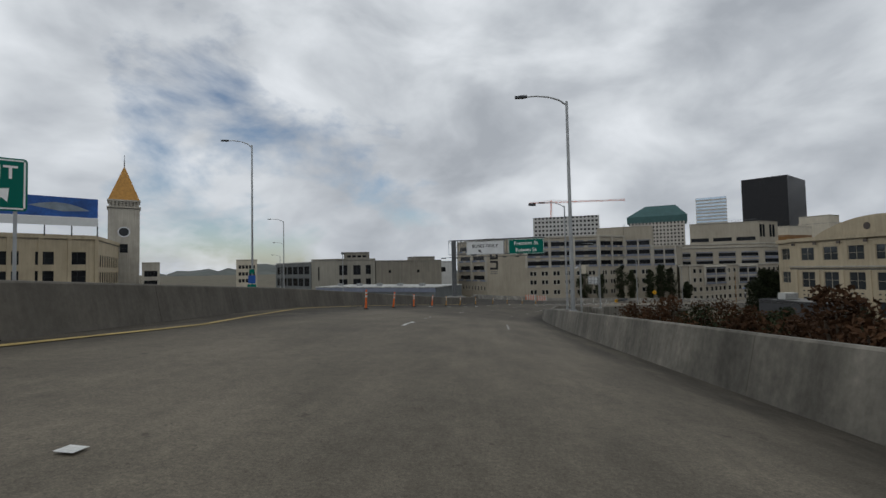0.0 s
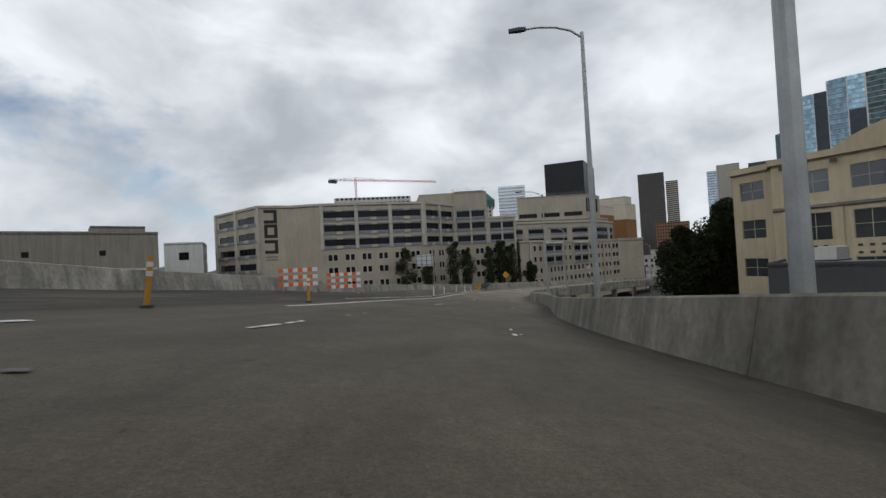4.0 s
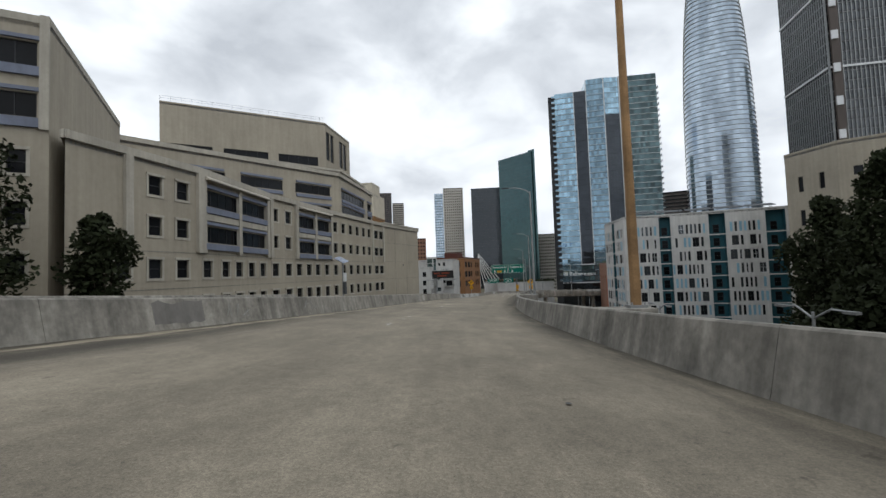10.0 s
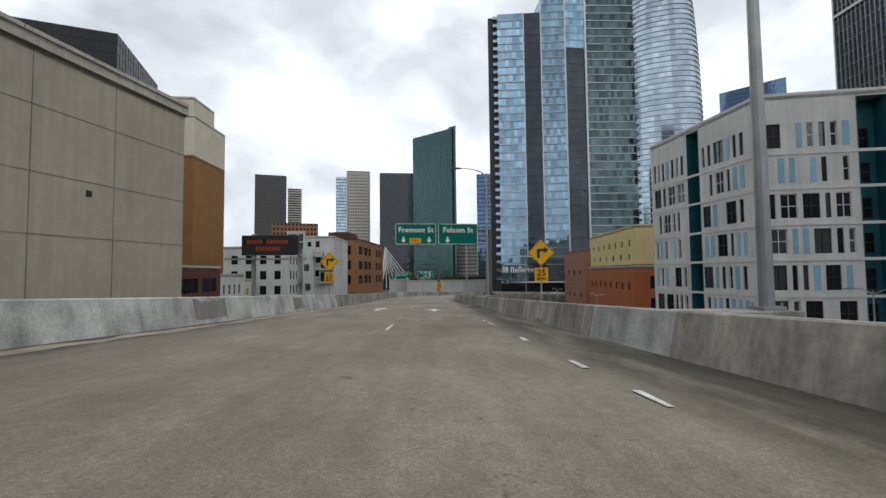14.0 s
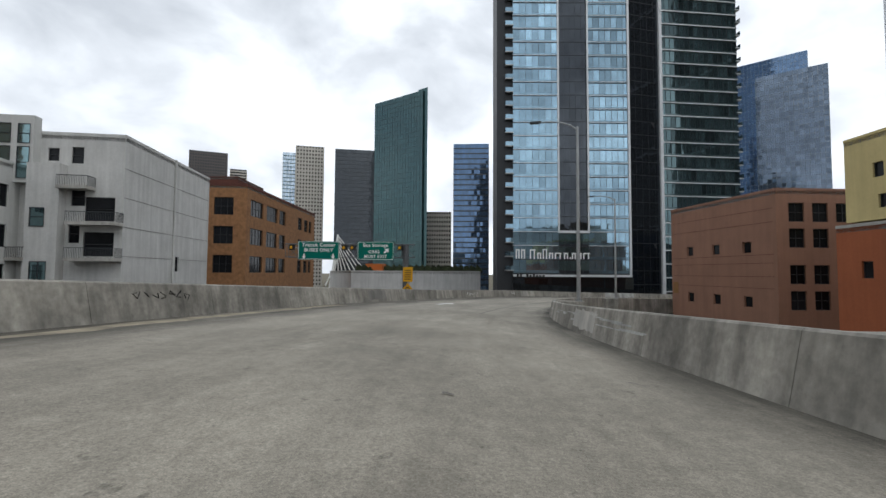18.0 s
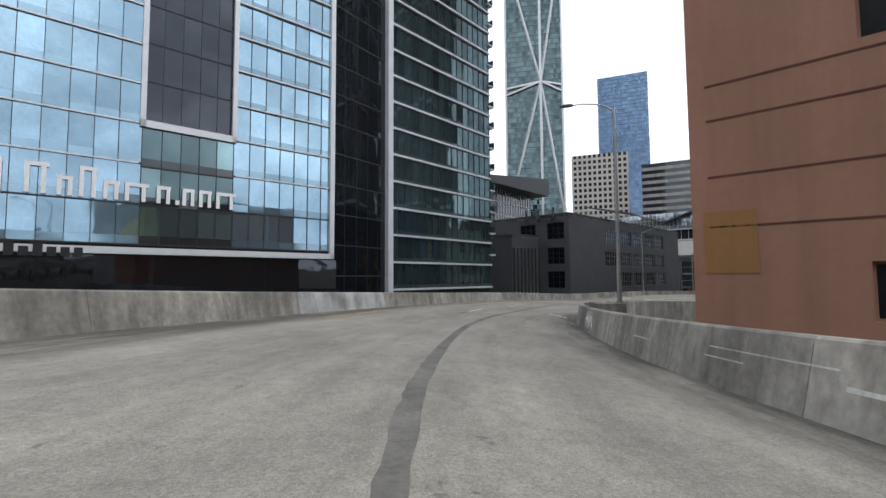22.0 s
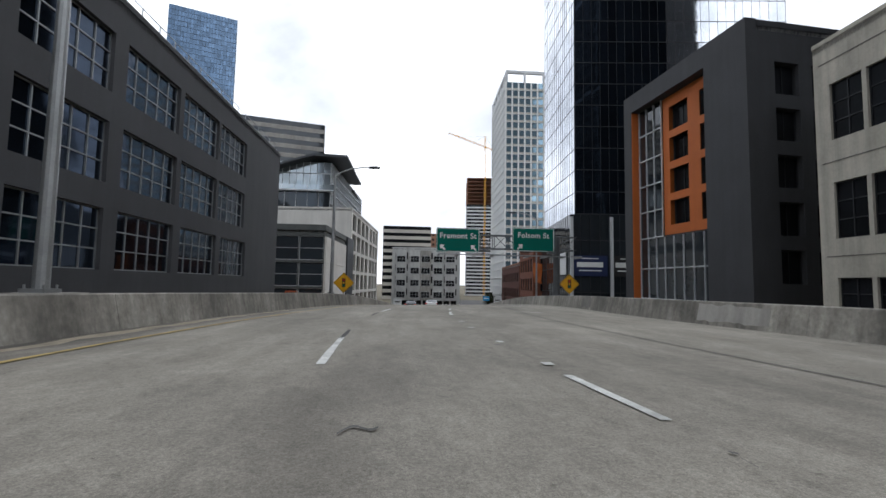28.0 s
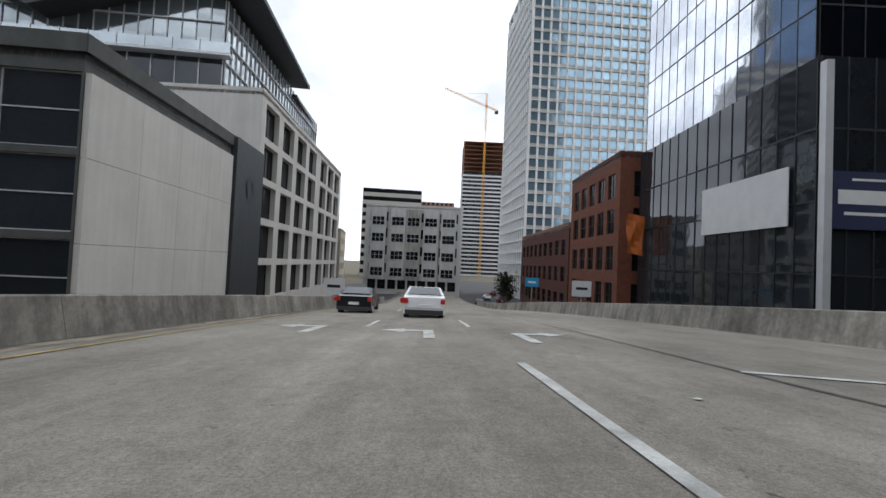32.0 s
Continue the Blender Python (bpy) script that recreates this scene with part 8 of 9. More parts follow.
# ---- trees ----
def tree(at, h, r, leaf, label, seed, trunk_h=None, col=1.0, n=1500, size=0.55, name="tree"):
    rg = random.Random(seed)
    top = thing(name, at, label, name)
    th = trunk_h if trunk_h is not None else h * 0.35
    mb = MB()
    mb.tube([(0, 0, -0.5), (rg.uniform(-0.2, 0.2), 0, th), (rg.uniform(-0.6, 0.6), rg.uniform(-0.6, 0.6), h * 0.75)], max(0.12, h * 0.022), 0.06, 8)
    blobs = []
    nb = 22
    for k in range(nb):
        f = (k + rg.random()) / nb
        wide = math.sin(math.pi * min(0.97, 0.12 + 0.8 * f)) ** 0.7
        a, q = rg.uniform(0, math.tau), rg.uniform(0.1, 0.6)
        c = Vector((math.cos(a) * r * q * wide, math.sin(a) * r * q * wide, th * 0.9 + (h - th * 0.9) * (0.04 + 0.88 * f) ** col))
        blobs.append((c, max(0.5, r * wide * rg.uniform(0.42, 0.6))))
        mb.tube([(0, 0, th * rg.uniform(0.6, 1.0)), c * 0.6 + Vector((0, 0, th * 0.3)), c], max(0.04, h * 0.007), 0.03, 5)
    part("trunk", mb, BARK, top, m=Matrix.Identity(4))
    cr = MB()
    for i in range(n):
        c, br = blobs[i % nb]
        d = Vector((rg.gauss(0, 1), rg.gauss(0, 1), rg.gauss(0, 1))).normalized()
        p = c + d * br * (rg.random() ** 0.35)
        a = Vector((rg.gauss(0, 1), rg.gauss(0, 1), rg.gauss(0, 0.7))).normalized() * size * rg.uniform(0.35, 0.8)
        b = a.orthogonal().normalized() * size * rg.uniform(0.2, 0.5)
        b.rotate(Matrix.Rotation(rg.uniform(0, 6.28), 3, a))
        cr.quad(p - a, p + b, p + a, p - b)
    part("crown", cr, leaf, top, m=Matrix.Identity(4))
    return top


for i, (x, y, zt, r) in enumerate(((107, 146.5, 46.6, 9.5), (100, 150, 41, 7.5))):
    g = ground_z(x, y)
    tree((x, y, g), zt - g, r, LEAF, "large dark evergreen tree with a dense rounded crown", 40 + i, 4, n=30000, size=0.5)
for i, (x, y, zt, r) in enumerate(((142, 168, 42, 6.0), (131, 161, 46, 8), (119, 154, 45, 8), (152, 160, 41, 7), (166, 169, 39.5, 6.5), (175, 173, 37, 5.5), (157, 166, 38, 6), (148, 176, 27, 4.5))):
    g = ground_z(x, y)
    tree((x, y, g), zt - g, r, LEAF, "dark green tree with a dense crown on the slope", 60 + i, 3, n=12000, size=0.55)
for i, (x, y, zt, r) in enumerate(((39, 258, 37.5, 3.4), (44.5, 255, 40, 3.6), (72, 236, 42, 4.2), (79, 233, 39, 3.8), (89, 232, 44, 3.6), (95, 233, 41, 4.0), (103, 231, 41.5, 3.6), (108, 230.5, 43, 4.2), (113.5, 231, 42, 3.8), (110, 234, 44, 4.0), (121.5, 230.5, 34.4, 2.9))):
    g = 22
    tree((x, y, g), zt - g, r, LEAF, "slender leafy street tree before the office block", 80 + i, 3.5, 0.95, n=4600, size=0.42)
for i in range(46):
    rg = random.Random(200 + i)
    sq, uq = rg.uniform(2, 60), rg.uniform(11, 32)
    p = road(sq, uq)
    h = rg.uniform(3.2, 5.6)
    tree((p.x, p.y, p.z + math.tan(radians(5)) * uq - 4.0), h, rg.uniform(2.0, 3.4), LEAF_R if rg.random() < 0.7 else LEAF, "dry russet shrub on the embankment", 300 + i, 0.4, n=2400, size=0.2, name="shrub")
for i, (x, y, h) in enumerate(((412, -8, 8), (407, -20, 9), (404, 4, 8), (398, 12, 9), (402, -30, 8), (410, 8, 7))):
    tree((x, y, 3.8), h, 3.2, LEAF, "green street tree by the junction", 400 + i, 2, n=1100, size=0.4)


# ---- cars ----
def car(s, u, paint, label, up=0.0, turn=0.0, at=None):
    top = thing("car", at or pose(*road(s, u, 0.0), 0, 0, heading(s) + turn), label, "car")
    hull = [(-2.3, 0.32), (2.25, 0.32), (2.32, 0.55), (2.2, 0.72), (1.1, 0.86), (0.4, 1.3), (-0.9, 1.42), (-1.7, 1.08), (-2.25, 1.02), (-2.34, 0.6)]
    bm = bmesh.new()
    n = len(hull)
    rings = []
    for x, k in ((-0.88, 0.97), (-0.8, 1.0), (0.8, 1.0), (0.88, 0.97)):
        rings.append([bm.verts.new((x * (0.8 if z > 1.0 and abs(y + 0.4) < 1.0 else 1), y * k, z)) for y, z in hull])
    for a, b in zip(rings, rings[1:]):
        for i in range(n):
            bm.faces.new((a[i], a[(i + 1) % n], b[(i + 1) % n], b[i]))
    bm.faces.new(rings[0][::-1])
    bm.faces.new(rings[-1])
    bmesh.ops.recalc_face_normals(bm, faces=bm.faces)
    me = bpy.data.meshes.new("body")
    bm.to_mesh(me)
    bm.free()
    me.materials.append(paint)
    part("body", me, None, top, m=Matrix.Identity(4))
    mb = MB()
    mb.quad((-0.62, -0.95, 1.4), (0.62, -0.95, 1.4), (0.74, -1.66, 1.12), (-0.74, -1.66, 1.12))
    part("rear_window", mb, GLASS_DK, top, m=Matrix.Translation((0, -0.02, 0.012)))
    for sx in (-1, 1):
        mb = MB()
        mb.quad((sx * 0.81, -1.45, 1.06), (sx * 0.81, 0.7, 1.03), (sx * 0.69, 0.3, 1.3), (sx * 0.69, -0.9, 1.36))
        part("side_window", mb, GLASS_DK, top, m=Matrix.Translation((sx * 0.035, 0, 0)))
        mb = MB()
        mb.box(sx * 0.86 - 0.16, -2.36, 0.78, sx * 0.86 + 0.02 if sx > 0 else sx * 0.86 + 0.16, -2.22, 0.98)
        part("tail_light", mb, TAILRED, top, m=Matrix.Identity(4))
        for y in (-1.4, 1.4):
            mb = MB()
            mb.tube([(sx * 0.66, y, 0.32), (sx * 0.88, y, 0.32)], 0.32, 0.32, 18)
            w = part("wheel", mb, TYRE, top, m=Matrix.Identity(4))
            mb = MB()
            mb.tube([(sx * 0.86, y, 0.32), (sx * 0.89, y, 0.32)], 0.2, 0.19, 14)
            part("rim", mb, METAL, w, m=Matrix.Identity(4))
    mb = MB()
    mb.box(-0.26, -2.37, 0.6, 0.26, -2.33, 0.74)
    part("plate", mb, LETTER, top, m=Matrix.Identity(4))
    mb = MB()
    mb.box(-0.82, -2.36, 0.3, 0.82, -2.26, 0.5)
    part("bumper", mb, CHARCOAL, top, m=Matrix.Identity(4))
    return top


car(641, 0.1, CARWHITE, "white saloon waiting on the ramp near the junction")
car(645, -3.5, CARBLACK, "black saloon waiting in the inner lane near the junction")
car(668, 0.4, CARRED, "dark red car further down the ramp")

# ---- painted wall mark on the office block and plain boards ----
M, L = side_frame(A1[1], A1[2])
mb = MB()
for z in (52.0, 47.0, 41.6):
    mb.box(1.7, 0.01, z, 6.0, 0.06, z + 1.1, 0, M)
    mb.box(4.9, 0.01, z + 1.1, 6.0, 0.06, z + 3.6, 0, M)
    mb.box(1.7, 0.01, z + 3.6, 6.0, 0.06, z + 4.7, 0, M)
mb.box(1.7, 0.01, 48.1, 2.8, 0.06, 50.6, 0, M)
part("painted_mark", mb, INK, a1, "tall black painted mark")
mb = MB()
for z in (40.2, 39.2):
    mb.box(1.9, 0.01, z, 5.8, 0.05, z + 0.5, 0, M)
part("painted_mark", mb, CONC_D, a1)
M, L = side_frame(T1[0], T1[1])
u = 0.6
for w, h in ((1.2, 2.3), (1.2, 2.3), (0, 0), (1.7, 2.3), (1.2, 1.5), (1.4, 2.4), (1.3, 1.5), (2.1, 1.5), (1.3, 1.5), (0.4, 0.4), (1.2, 1.5), (1.3, 1.5), (2.1, 1.5)):
    if w:
        mb = MB()
        mb.box(u, 0.5, 23.55, u + 0.3, 0.56, 23.55 + h, 0, M)
        if w > 1:
            mb.box(u + 0.3, 0.5, 23.55 + h - 0.3, u + w * 0.8, 0.56, 23.55 + h, 0, M)
            mb.box(u + w * 0.55, 0.5, 23.55, u + w * 0.55 + 0.28, 0.56, 23.55 + h - 0.3, 0, M)
        part("white_lettering_bar", mb, LETTER, t1)
    u += w + 0.12 if w else 0.8
u = 0.8
for k in range(9):
    if k != 2:
        mb = MB()
        mb.box(u, 0.62, 18.9, u + 0.55, 0.66, 20.0 if k in (0, 1, 3, 5) else 19.6, 0, M)
        part("dark_lettering_bar", mb, INK, t1)
    u += 0.78
M, L = side_frame(PD[0], PD[1])
mb = MB()
mb.box(14.1, 0.3, 16.7, 24.6, 0.4, 20.8, 0, M)
hb = part("hoarding_board", mb, SIGN_W, pod, "white hoarding board")
M, L = side_frame(PD[1], PD[2])
for a, c in ((0.5, surf("navy_hoarding", (0.015, 0.025, 0.08), 0.5, 0, 0.08, 1, 0, 0, 5)), (7.4, INK), (13.9, INK)):
    mb = MB()
    mb.box(a, 0.3, 16.4, a + 6.0, 0.36, 20.1, 0, M)
    part("hoarding_board", mb, c, pod)
    mb = MB()
    mb.box(a + 0.5, 0.36, 18.0, a + 5.2, 0.4, 18.9, 0, M)
    mb.box(a + 0.9, 0.36, 17.3, a + 4.9, 0.39, 17.5, 0, M)
    mb.box(a + 1.4, 0.36, 19.5, a + 4.4, 0.39, 19.65, 0, M)
    part("lettering_bar", mb, LETTER, pod)

# ---- further things ----
# white terminal wall beyond the inner parapet
TM = [(384, 304), (397, 270), (440, 290), (426, 332)]
tm = building("terminal_building", TM, 6, 20.2, WHITE_ST, "long low white terminal wall with planting on its roof", {}, parapet=0.3)
for i in range(60):
    f = i / 59
    x, y = 386 + 12.4 * f, 303 - 32.5 * f
    r_ = 0.5 + 0.35 * math.sin(i * 2.3)
    mb = MB()
    mb.tube([(x, y, 20.3), (x + 0.3, y, 20.9 + r_), (x + 0.1, y + 0.3, 21.4 + r_)], 0.9, 0.2, 6)
    part("roof_shrub", mb, LEAF, tm)
mb = MB()
mb.box(387, 296, 20.4, 390, 301, 22.4)
part("roof_cabin", mb, ORANGE_P, tm)
# white cable fan of the far bus bridge
fan = thing("cable_stayed_bridge", (606, 420, 4), "white cable-stayed bus bridge pylon with fanned cables", "bridge")
mb = MB()
mb.tube([(604, 424, 4), (607, 419, 50)], 1.3, 0.8, 10)
part("pylon", mb, LETTER, fan)
for k in range(9):
    mb = MB()
    mb.tube([(607, 419, 49 - 2.2 * k), (622 - 2.4 * k, 392 + 4.4 * k, 9)], 0.4, 0.4, 6)
    part("cable", mb, LETTER, fan)
# stacked yellow signs on the transit gantry's column, and its signal heads
ys = thing("warning_sign", pose(326.3, 268.9, 15.8, 0, 0, heading(440) - 6), "yellow u-turn diamond below a yellow text plate", "road sign")
part("text_plate", plate(1.5, 2.0, 0.06, 0.03), SIGN_Y, ys, m=pose(0, 0, 4.0))
mb = MB()
for k in range(5):
    mb.box(-0.5, -0.015, 3.3 + 0.3 * k, 0.5, -0.004, 3.42 + 0.3 * k)
part("text_bar", mb, INK, ys, m=Matrix.Identity(4))
part("diamond", plate(1.5, 1.5, 0.06, 0.03), SIGN_Y, ys, m=pose(0, 0, 1.75) @ Matrix.Rotation(radians(45), 4, "Y"))
mb = MB()
mb.tube([(0.3, -0.05, 1.3), (0.3, -0.05, 2.0), (0.15, -0.05, 2.25), (-0.15, -0.05, 2.25), (-0.3, -0.05, 2.0), (-0.3, -0.05, 1.7)], 0.09, 0.09, 6)
mb.quad((-0.55, -0.05, 1.75), (-0.3, -0.05, 1.35), (-0.05, -0.05, 1.75))
part("symbol", mb, INK, ys, m=Matrix.Identity(4))
mb = MB()
mb.box(-0.1, 0.05, -4, 0.1, 0.3, 5)
part("post", mb, METAL, ys, m=Matrix.Identity(4))
for f in (0.05, 0.455, 0.52, 0.885):
    x, y = 323.2 + 4.0 * f - 0.95, 285.5 - 17.3 * f - 0.25
    sh = thing("signal_head", pose(x, y, 23.4, 0, 0, heading(440) - 6), "dark flashing signal head on the transit gantry", "signal", "gantry signals")
    mb = MB()
    mb.box(-0.35, 0, -0.35, 0.35, 0.4, 0.35)
    part("housing", mb, INK, sh, m=Matrix.Identity(4))
    mb = MB()
    mb.tube([(0, 0.02, 0), (0, -0.06, 0)], 0.2, 0.2, 14)
    part("lens", mb, SIGN_Y, sh, m=Matrix.Identity(4))
    mb = MB()
    mb.tube([(0, 0.3, 0), (0, 1.2, 0)], 0.06, 0.06, 6)
    part("arm", mb, METAL, sh, m=Matrix.Identity(4))
# green exit board at the very start
ex = sign_board("exit_sign", (-23.6, 26.5, 46.2), 37, 1.8, 1.75, SIGN_G, LETTER, (("EXIT", 0.6, 0, 0.38),), "green exit sign with a white slanted arrow", ((0.2, -0.38, 0.7, 45),))
mb = MB()
for x in (-0.6, 0.6):
    mb.box(x - 0.05, 0.06, -16.5, x + 0.05, 0.14, 0.8)
part("post", mb, METAL, ex, m=Matrix.Identity(4))
# solar panel post by the office wing
sp_ = thing("solar_post", pose(148.4, 227.8, 15, 0, 0, 20), "grey traffic post with a tilted solar panel and cabinet", "traffic post")
mb = MB()
mb.tube([(0, 0, 0), (0, 0, 15.0)], 0.12, 0.1, 10)
part("pole", mb, METAL, sp_, m=Matrix.Identity(4))
mb = MB()
mb.box(-1.0, -0.75, 0, 1.0, 0.75, 0.06)
part("solar_panel", mb, surf("blue_solar_cells", (0.1, 0.13, 0.2), 0.2, 0.3, 0.1, 2, 0, 0, 5), sp_, m=pose(-0.4, 0, 15.1, 28, -8, 0))
mb = MB()
mb.box(-0.35, -0.35, 10.6, 0.35, -0.1, 12.2)
part("cabinet", mb, DARKSTEEL, sp_, m=Matrix.Identity(4))
mb = MB()
mb.box(-0.35, -0.36, 12.3, 0.35, -0.14, 13.4)
part("label_plate", mb, SIGN_W, sp_, m=Matrix.Identity(4))


# striped barricades at the mouth of the bus roadway
def barricade(s, u, w=2.2):
    top = thing("barricade", pose(*road(s, u), 0, 0, heading(s) + 12), "orange and white striped folding barricade", "barricade", "barricades")
    for x in (-w / 2 + 0.2, w / 2 - 0.2):
        mb = MB()
        mb.box(x - 0.04, -0.3, 0, x + 0.04, 0.3, 0.05)
        mb.box(x - 0.03, -0.03, 0.05, x + 0.03, 0.03, 1.45)
        part("leg", mb, METAL, top, m=Matrix.Identity(4))
    for z in (0.4, 0.8, 1.2):
        mb = MB()
        for k in range(8):
            a = -w / 2 + w * k / 8
            mb.box(a, -0.06, z, a + w / 8, -0.03, z + 0.22, k % 2)
        part("board", mb, [ORANGE, SIGN_W], top, m=Matrix.Identity(4))


for s, u in ((109, -10.6), (114, -9.8)):
    barricade(s, u)


# low lamps on the streets below
def low_lamp(x, y, z_top, rz=0, arm=2.2):
    g = ground_z(x, y)
    top = thing("street_lamp", pose(x, y, g, 0, 0, rz), "slim grey street lamp on the street below", "street lamp", "street lamps below")
    h = z_top - g
    mb = MB()
    mb.tube([(0, 0, -0.3), (0, 0, h)], 0.1, 0.07, 8)
    part("pole", mb, METAL, top, m=Matrix.Identity(4))
    for sx in (-1, 1):
        mb = MB()
        mb.tube([(0, 0, h - 0.3), (sx * arm * 0.5, 0, h + 0.2), (sx * arm, 0, h + 0.15)], 0.05, 0.04, 6)
        mb.box(sx * arm - 0.35, -0.12, h + 0.08, sx * arm + 0.35, 0.12, h + 0.2)
        part("arm", mb, METAL, top, m=Matrix.Identity(4))


for x, y, zt in ((104, 160, 28.3), (150, 190, 24), (196, 201, 22), (238, 199, 21.6), (272, 222, 19.5), (290, 230, 19.8), (128, 182, 25.5)):
    low_lamp(x, y, zt, 25)
# beyond the first inner parapet: slim posts and a camera pole
for x, y, zb, zt in ((-28.5, 126.0, 33, 47.4),):
    cp = thing("camera_pole", (x, y, zb - 4), "grey pole with a small traffic camera on top", "camera pole")
    mb = MB()
    mb.tube([(0, 0, 0), (0, 0, zt - zb + 4)], 0.14, 0.09, 8)
    part("pole", mb, METAL, cp, m=Matrix.Identity(4))
    mb = MB()
    mb.box(-0.3, -0.5, zt - zb + 3.6, 0.3, 0.3, zt - zb + 4.1)
    part("camera", mb, DARKSTEEL, cp, m=Matrix.Identity(4))
# roof railings
for ob, poly, sd, z in ((a2, A2, 0, 63.35), (a2, A2, 3, 63.35), (g1, G1, 1, 30.3), (b3, B3, 0, 66.8), (g1, G1, 0, 30.3)):
    M, L = side_frame(poly[sd], poly[(sd + 1) % len(poly)])
    for k in range(int(L / 2) + 1):
        mb = MB()
        mb.box(k * 2.0, -0.5, z, k * 2.0 + 0.05, -0.45, z + 1.05, 0, M)
        part("railing_post", mb, METAL, ob)
    for h in (0.5, 1.0):
        mb = MB()
        mb.box(0, -0.5, z + h, L, -0.46, z + h + 0.04, 0, M)
        part("railing_bar", mb, METAL, ob)
M, L = side_frame(G1[0], G1[1])
for u in (25.5, 28.5, 32.0):
    mb = MB()
    mb.box(u, -0.4, 28.9, u + 0.35, 0.9, 29.4, 0, M)
    mb.box(u, 0.0, 29.4, u + 0.35, 0.4, 31.6, 0, M)
    part("roof_bracket", mb, DARKSTEEL, g1)
# vertical fins of the annex
M, L = side_frame((412, 188.3), (413.0, 180.7))
fa_ = [o for o in bpy.data.objects if o.name.startswith("charcoal_annex")][0]
for k in range(15):
    mb = MB()
    mb.box(0.3 + k * 0.51, 0.02, 12, 0.4 + k * 0.51, 0.4, 23.2, 0, M)
    part("fin", mb, METAL if k % 2 else DARKSTEEL, fa_)
# round dark emblem on the pale stone wall
M, L = side_frame(M0[1], M0[2])
mb = MB()
for i in range(24):
    a, b = math.tau * i / 24, math.tau * (i + 1) / 24
    mb.quad(*[M @ Vector((23.4 + r * math.cos(q), 0.68, 19.8 + r * math.sin(q))) for r, q in ((0.75, a), (1.15, a), (1.15, b), (0.75, b))])
part("ring_emblem", mb, DARKSTEEL, m0, "dark ring emblem")
# orange lift behind the inner parapet
lf = thing("boom_lift", (428.3, 104.9, ground_z(428.3, 104.9)), "orange boom lift parked behind the parapet", "lift")
mb = MB()
mb.box(-1.5, -1, 0, 1.5, 1, 1.4)
part("chassis", mb, ORANGE, lf, m=Matrix.Identity(4))
mb = MB()
mb.tube([(0, 0, 1.4), (-1.6, 1.2, 6.6)], 0.24, 0.2, 6)
part("boom", mb, ORANGE, lf, m=Matrix.Identity(4))
mb = MB()
mb.tube([(-1.6, 1.2, 6.6), (1.2, 0.2, 8.6)], 0.2, 0.16, 6)
mb.box(-1.9, 0.9, 6.3, -1.3, 1.5, 6.9)
for zz in (8.0, 8.55, 9.1):
    for q in (-0.35, 0.35):
        mb.box(1.0, q - 0.04, zz, 2.6, q + 0.04, zz + 0.08)
for xx in (1.0, 1.8, 2.5):
    for q in (-0.35, 0.35):
        mb.box(xx, q - 0.04, 8.0, xx + 0.08, q + 0.04, 9.15)
mb.box(1.0, -0.35, 7.94, 2.6, 0.35, 8.0)
part("jib", mb, ORANGE, lf, m=Matrix.Identity(4))
# small boards by the junction
for x, y, z, w, h, c, lb in ((419, 85.6, 11.0, 1.6, 1.2, SIGN_W, "white lane board on a short post"), (400.6, 78, 11.5, 1.6, 1.3, SIGN_W, "white lane board beside the outer parapet"), (404.6, 64, 11.4, 1.5, 1.0, surf("bright_blue_sheet", (0.02, 0.3, 0.6), 0.5, 0, 0.06, 1, 0, 0, 5), "bright blue street sign at the junction")):
    bs = thing("road_sign", pose(x, y, z, 0, 0, 190), lb, "road sign")
    part("face", plate(w, h, 0.08, 0.03), c, bs, m=Matrix.Identity(4))
    mb = MB()
    mb.box(-0.05, 0.04, -8, 0.05, 0.12, h / 2 - 0.05)
    part("post", mb, METAL, bs, m=Matrix.Identity(4))
    mb = MB()
    mb.box(-w * 0.3, -0.012, -0.1, w * 0.3, -0.004, 0.12)
    part("text_bar", mb, INK if c is SIGN_W else LETTER, bs, m=Matrix.Identity(4))
# plant on the low shed roof and a white cabinet
rp = thing("roof_unit", (76.5, 115, 33.95), "pale ribbed air handling unit on the shed roof", "roof unit")
mb = MB()
mb.box(-1.6, -1.1, 0.2, 1.6, 1.1, 1.7)
part("casing", mb, GREY_ST, rp, m=Matrix.Identity(4))
for k in range(8):
    mb = MB()
    mb.box(-1.5, -1.16, 0.35 + 0.16 * k, 1.5, -1.1, 0.44 + 0.16 * k)
    part("louvre", mb, METAL, rp, m=Matrix.Identity(4))
mb = MB()
mb.box(-1.7, -1.2, 0, 1.7, 1.2, 0.2)
part("skid", mb, DARKSTEEL, rp, m=Matrix.Identity(4))


# scrawled spray strokes on the parapets
def scrawl(s, edge, sign, n, mat, seed, h0=0.2, h1=0.6, w=0.28):
    rg = random.Random(seed)
    top = bpy.data.objects["barrier_gore" if sign < 0 else "barrier_right"]
    for k in range(n):
        mb = MB()
        a = s + k * w
        pts = [(a + rg.uniform(0, w), rg.uniform(h0, h1)) for _ in range(4)]
        mb.tube([road(x, edge(x) + sign * (0.02 + 0.18 * z) - sign * 0.008, z) for x, z in pts], 0.014, 0.014, 4)
        part("spray_stroke", mb, mat, top)


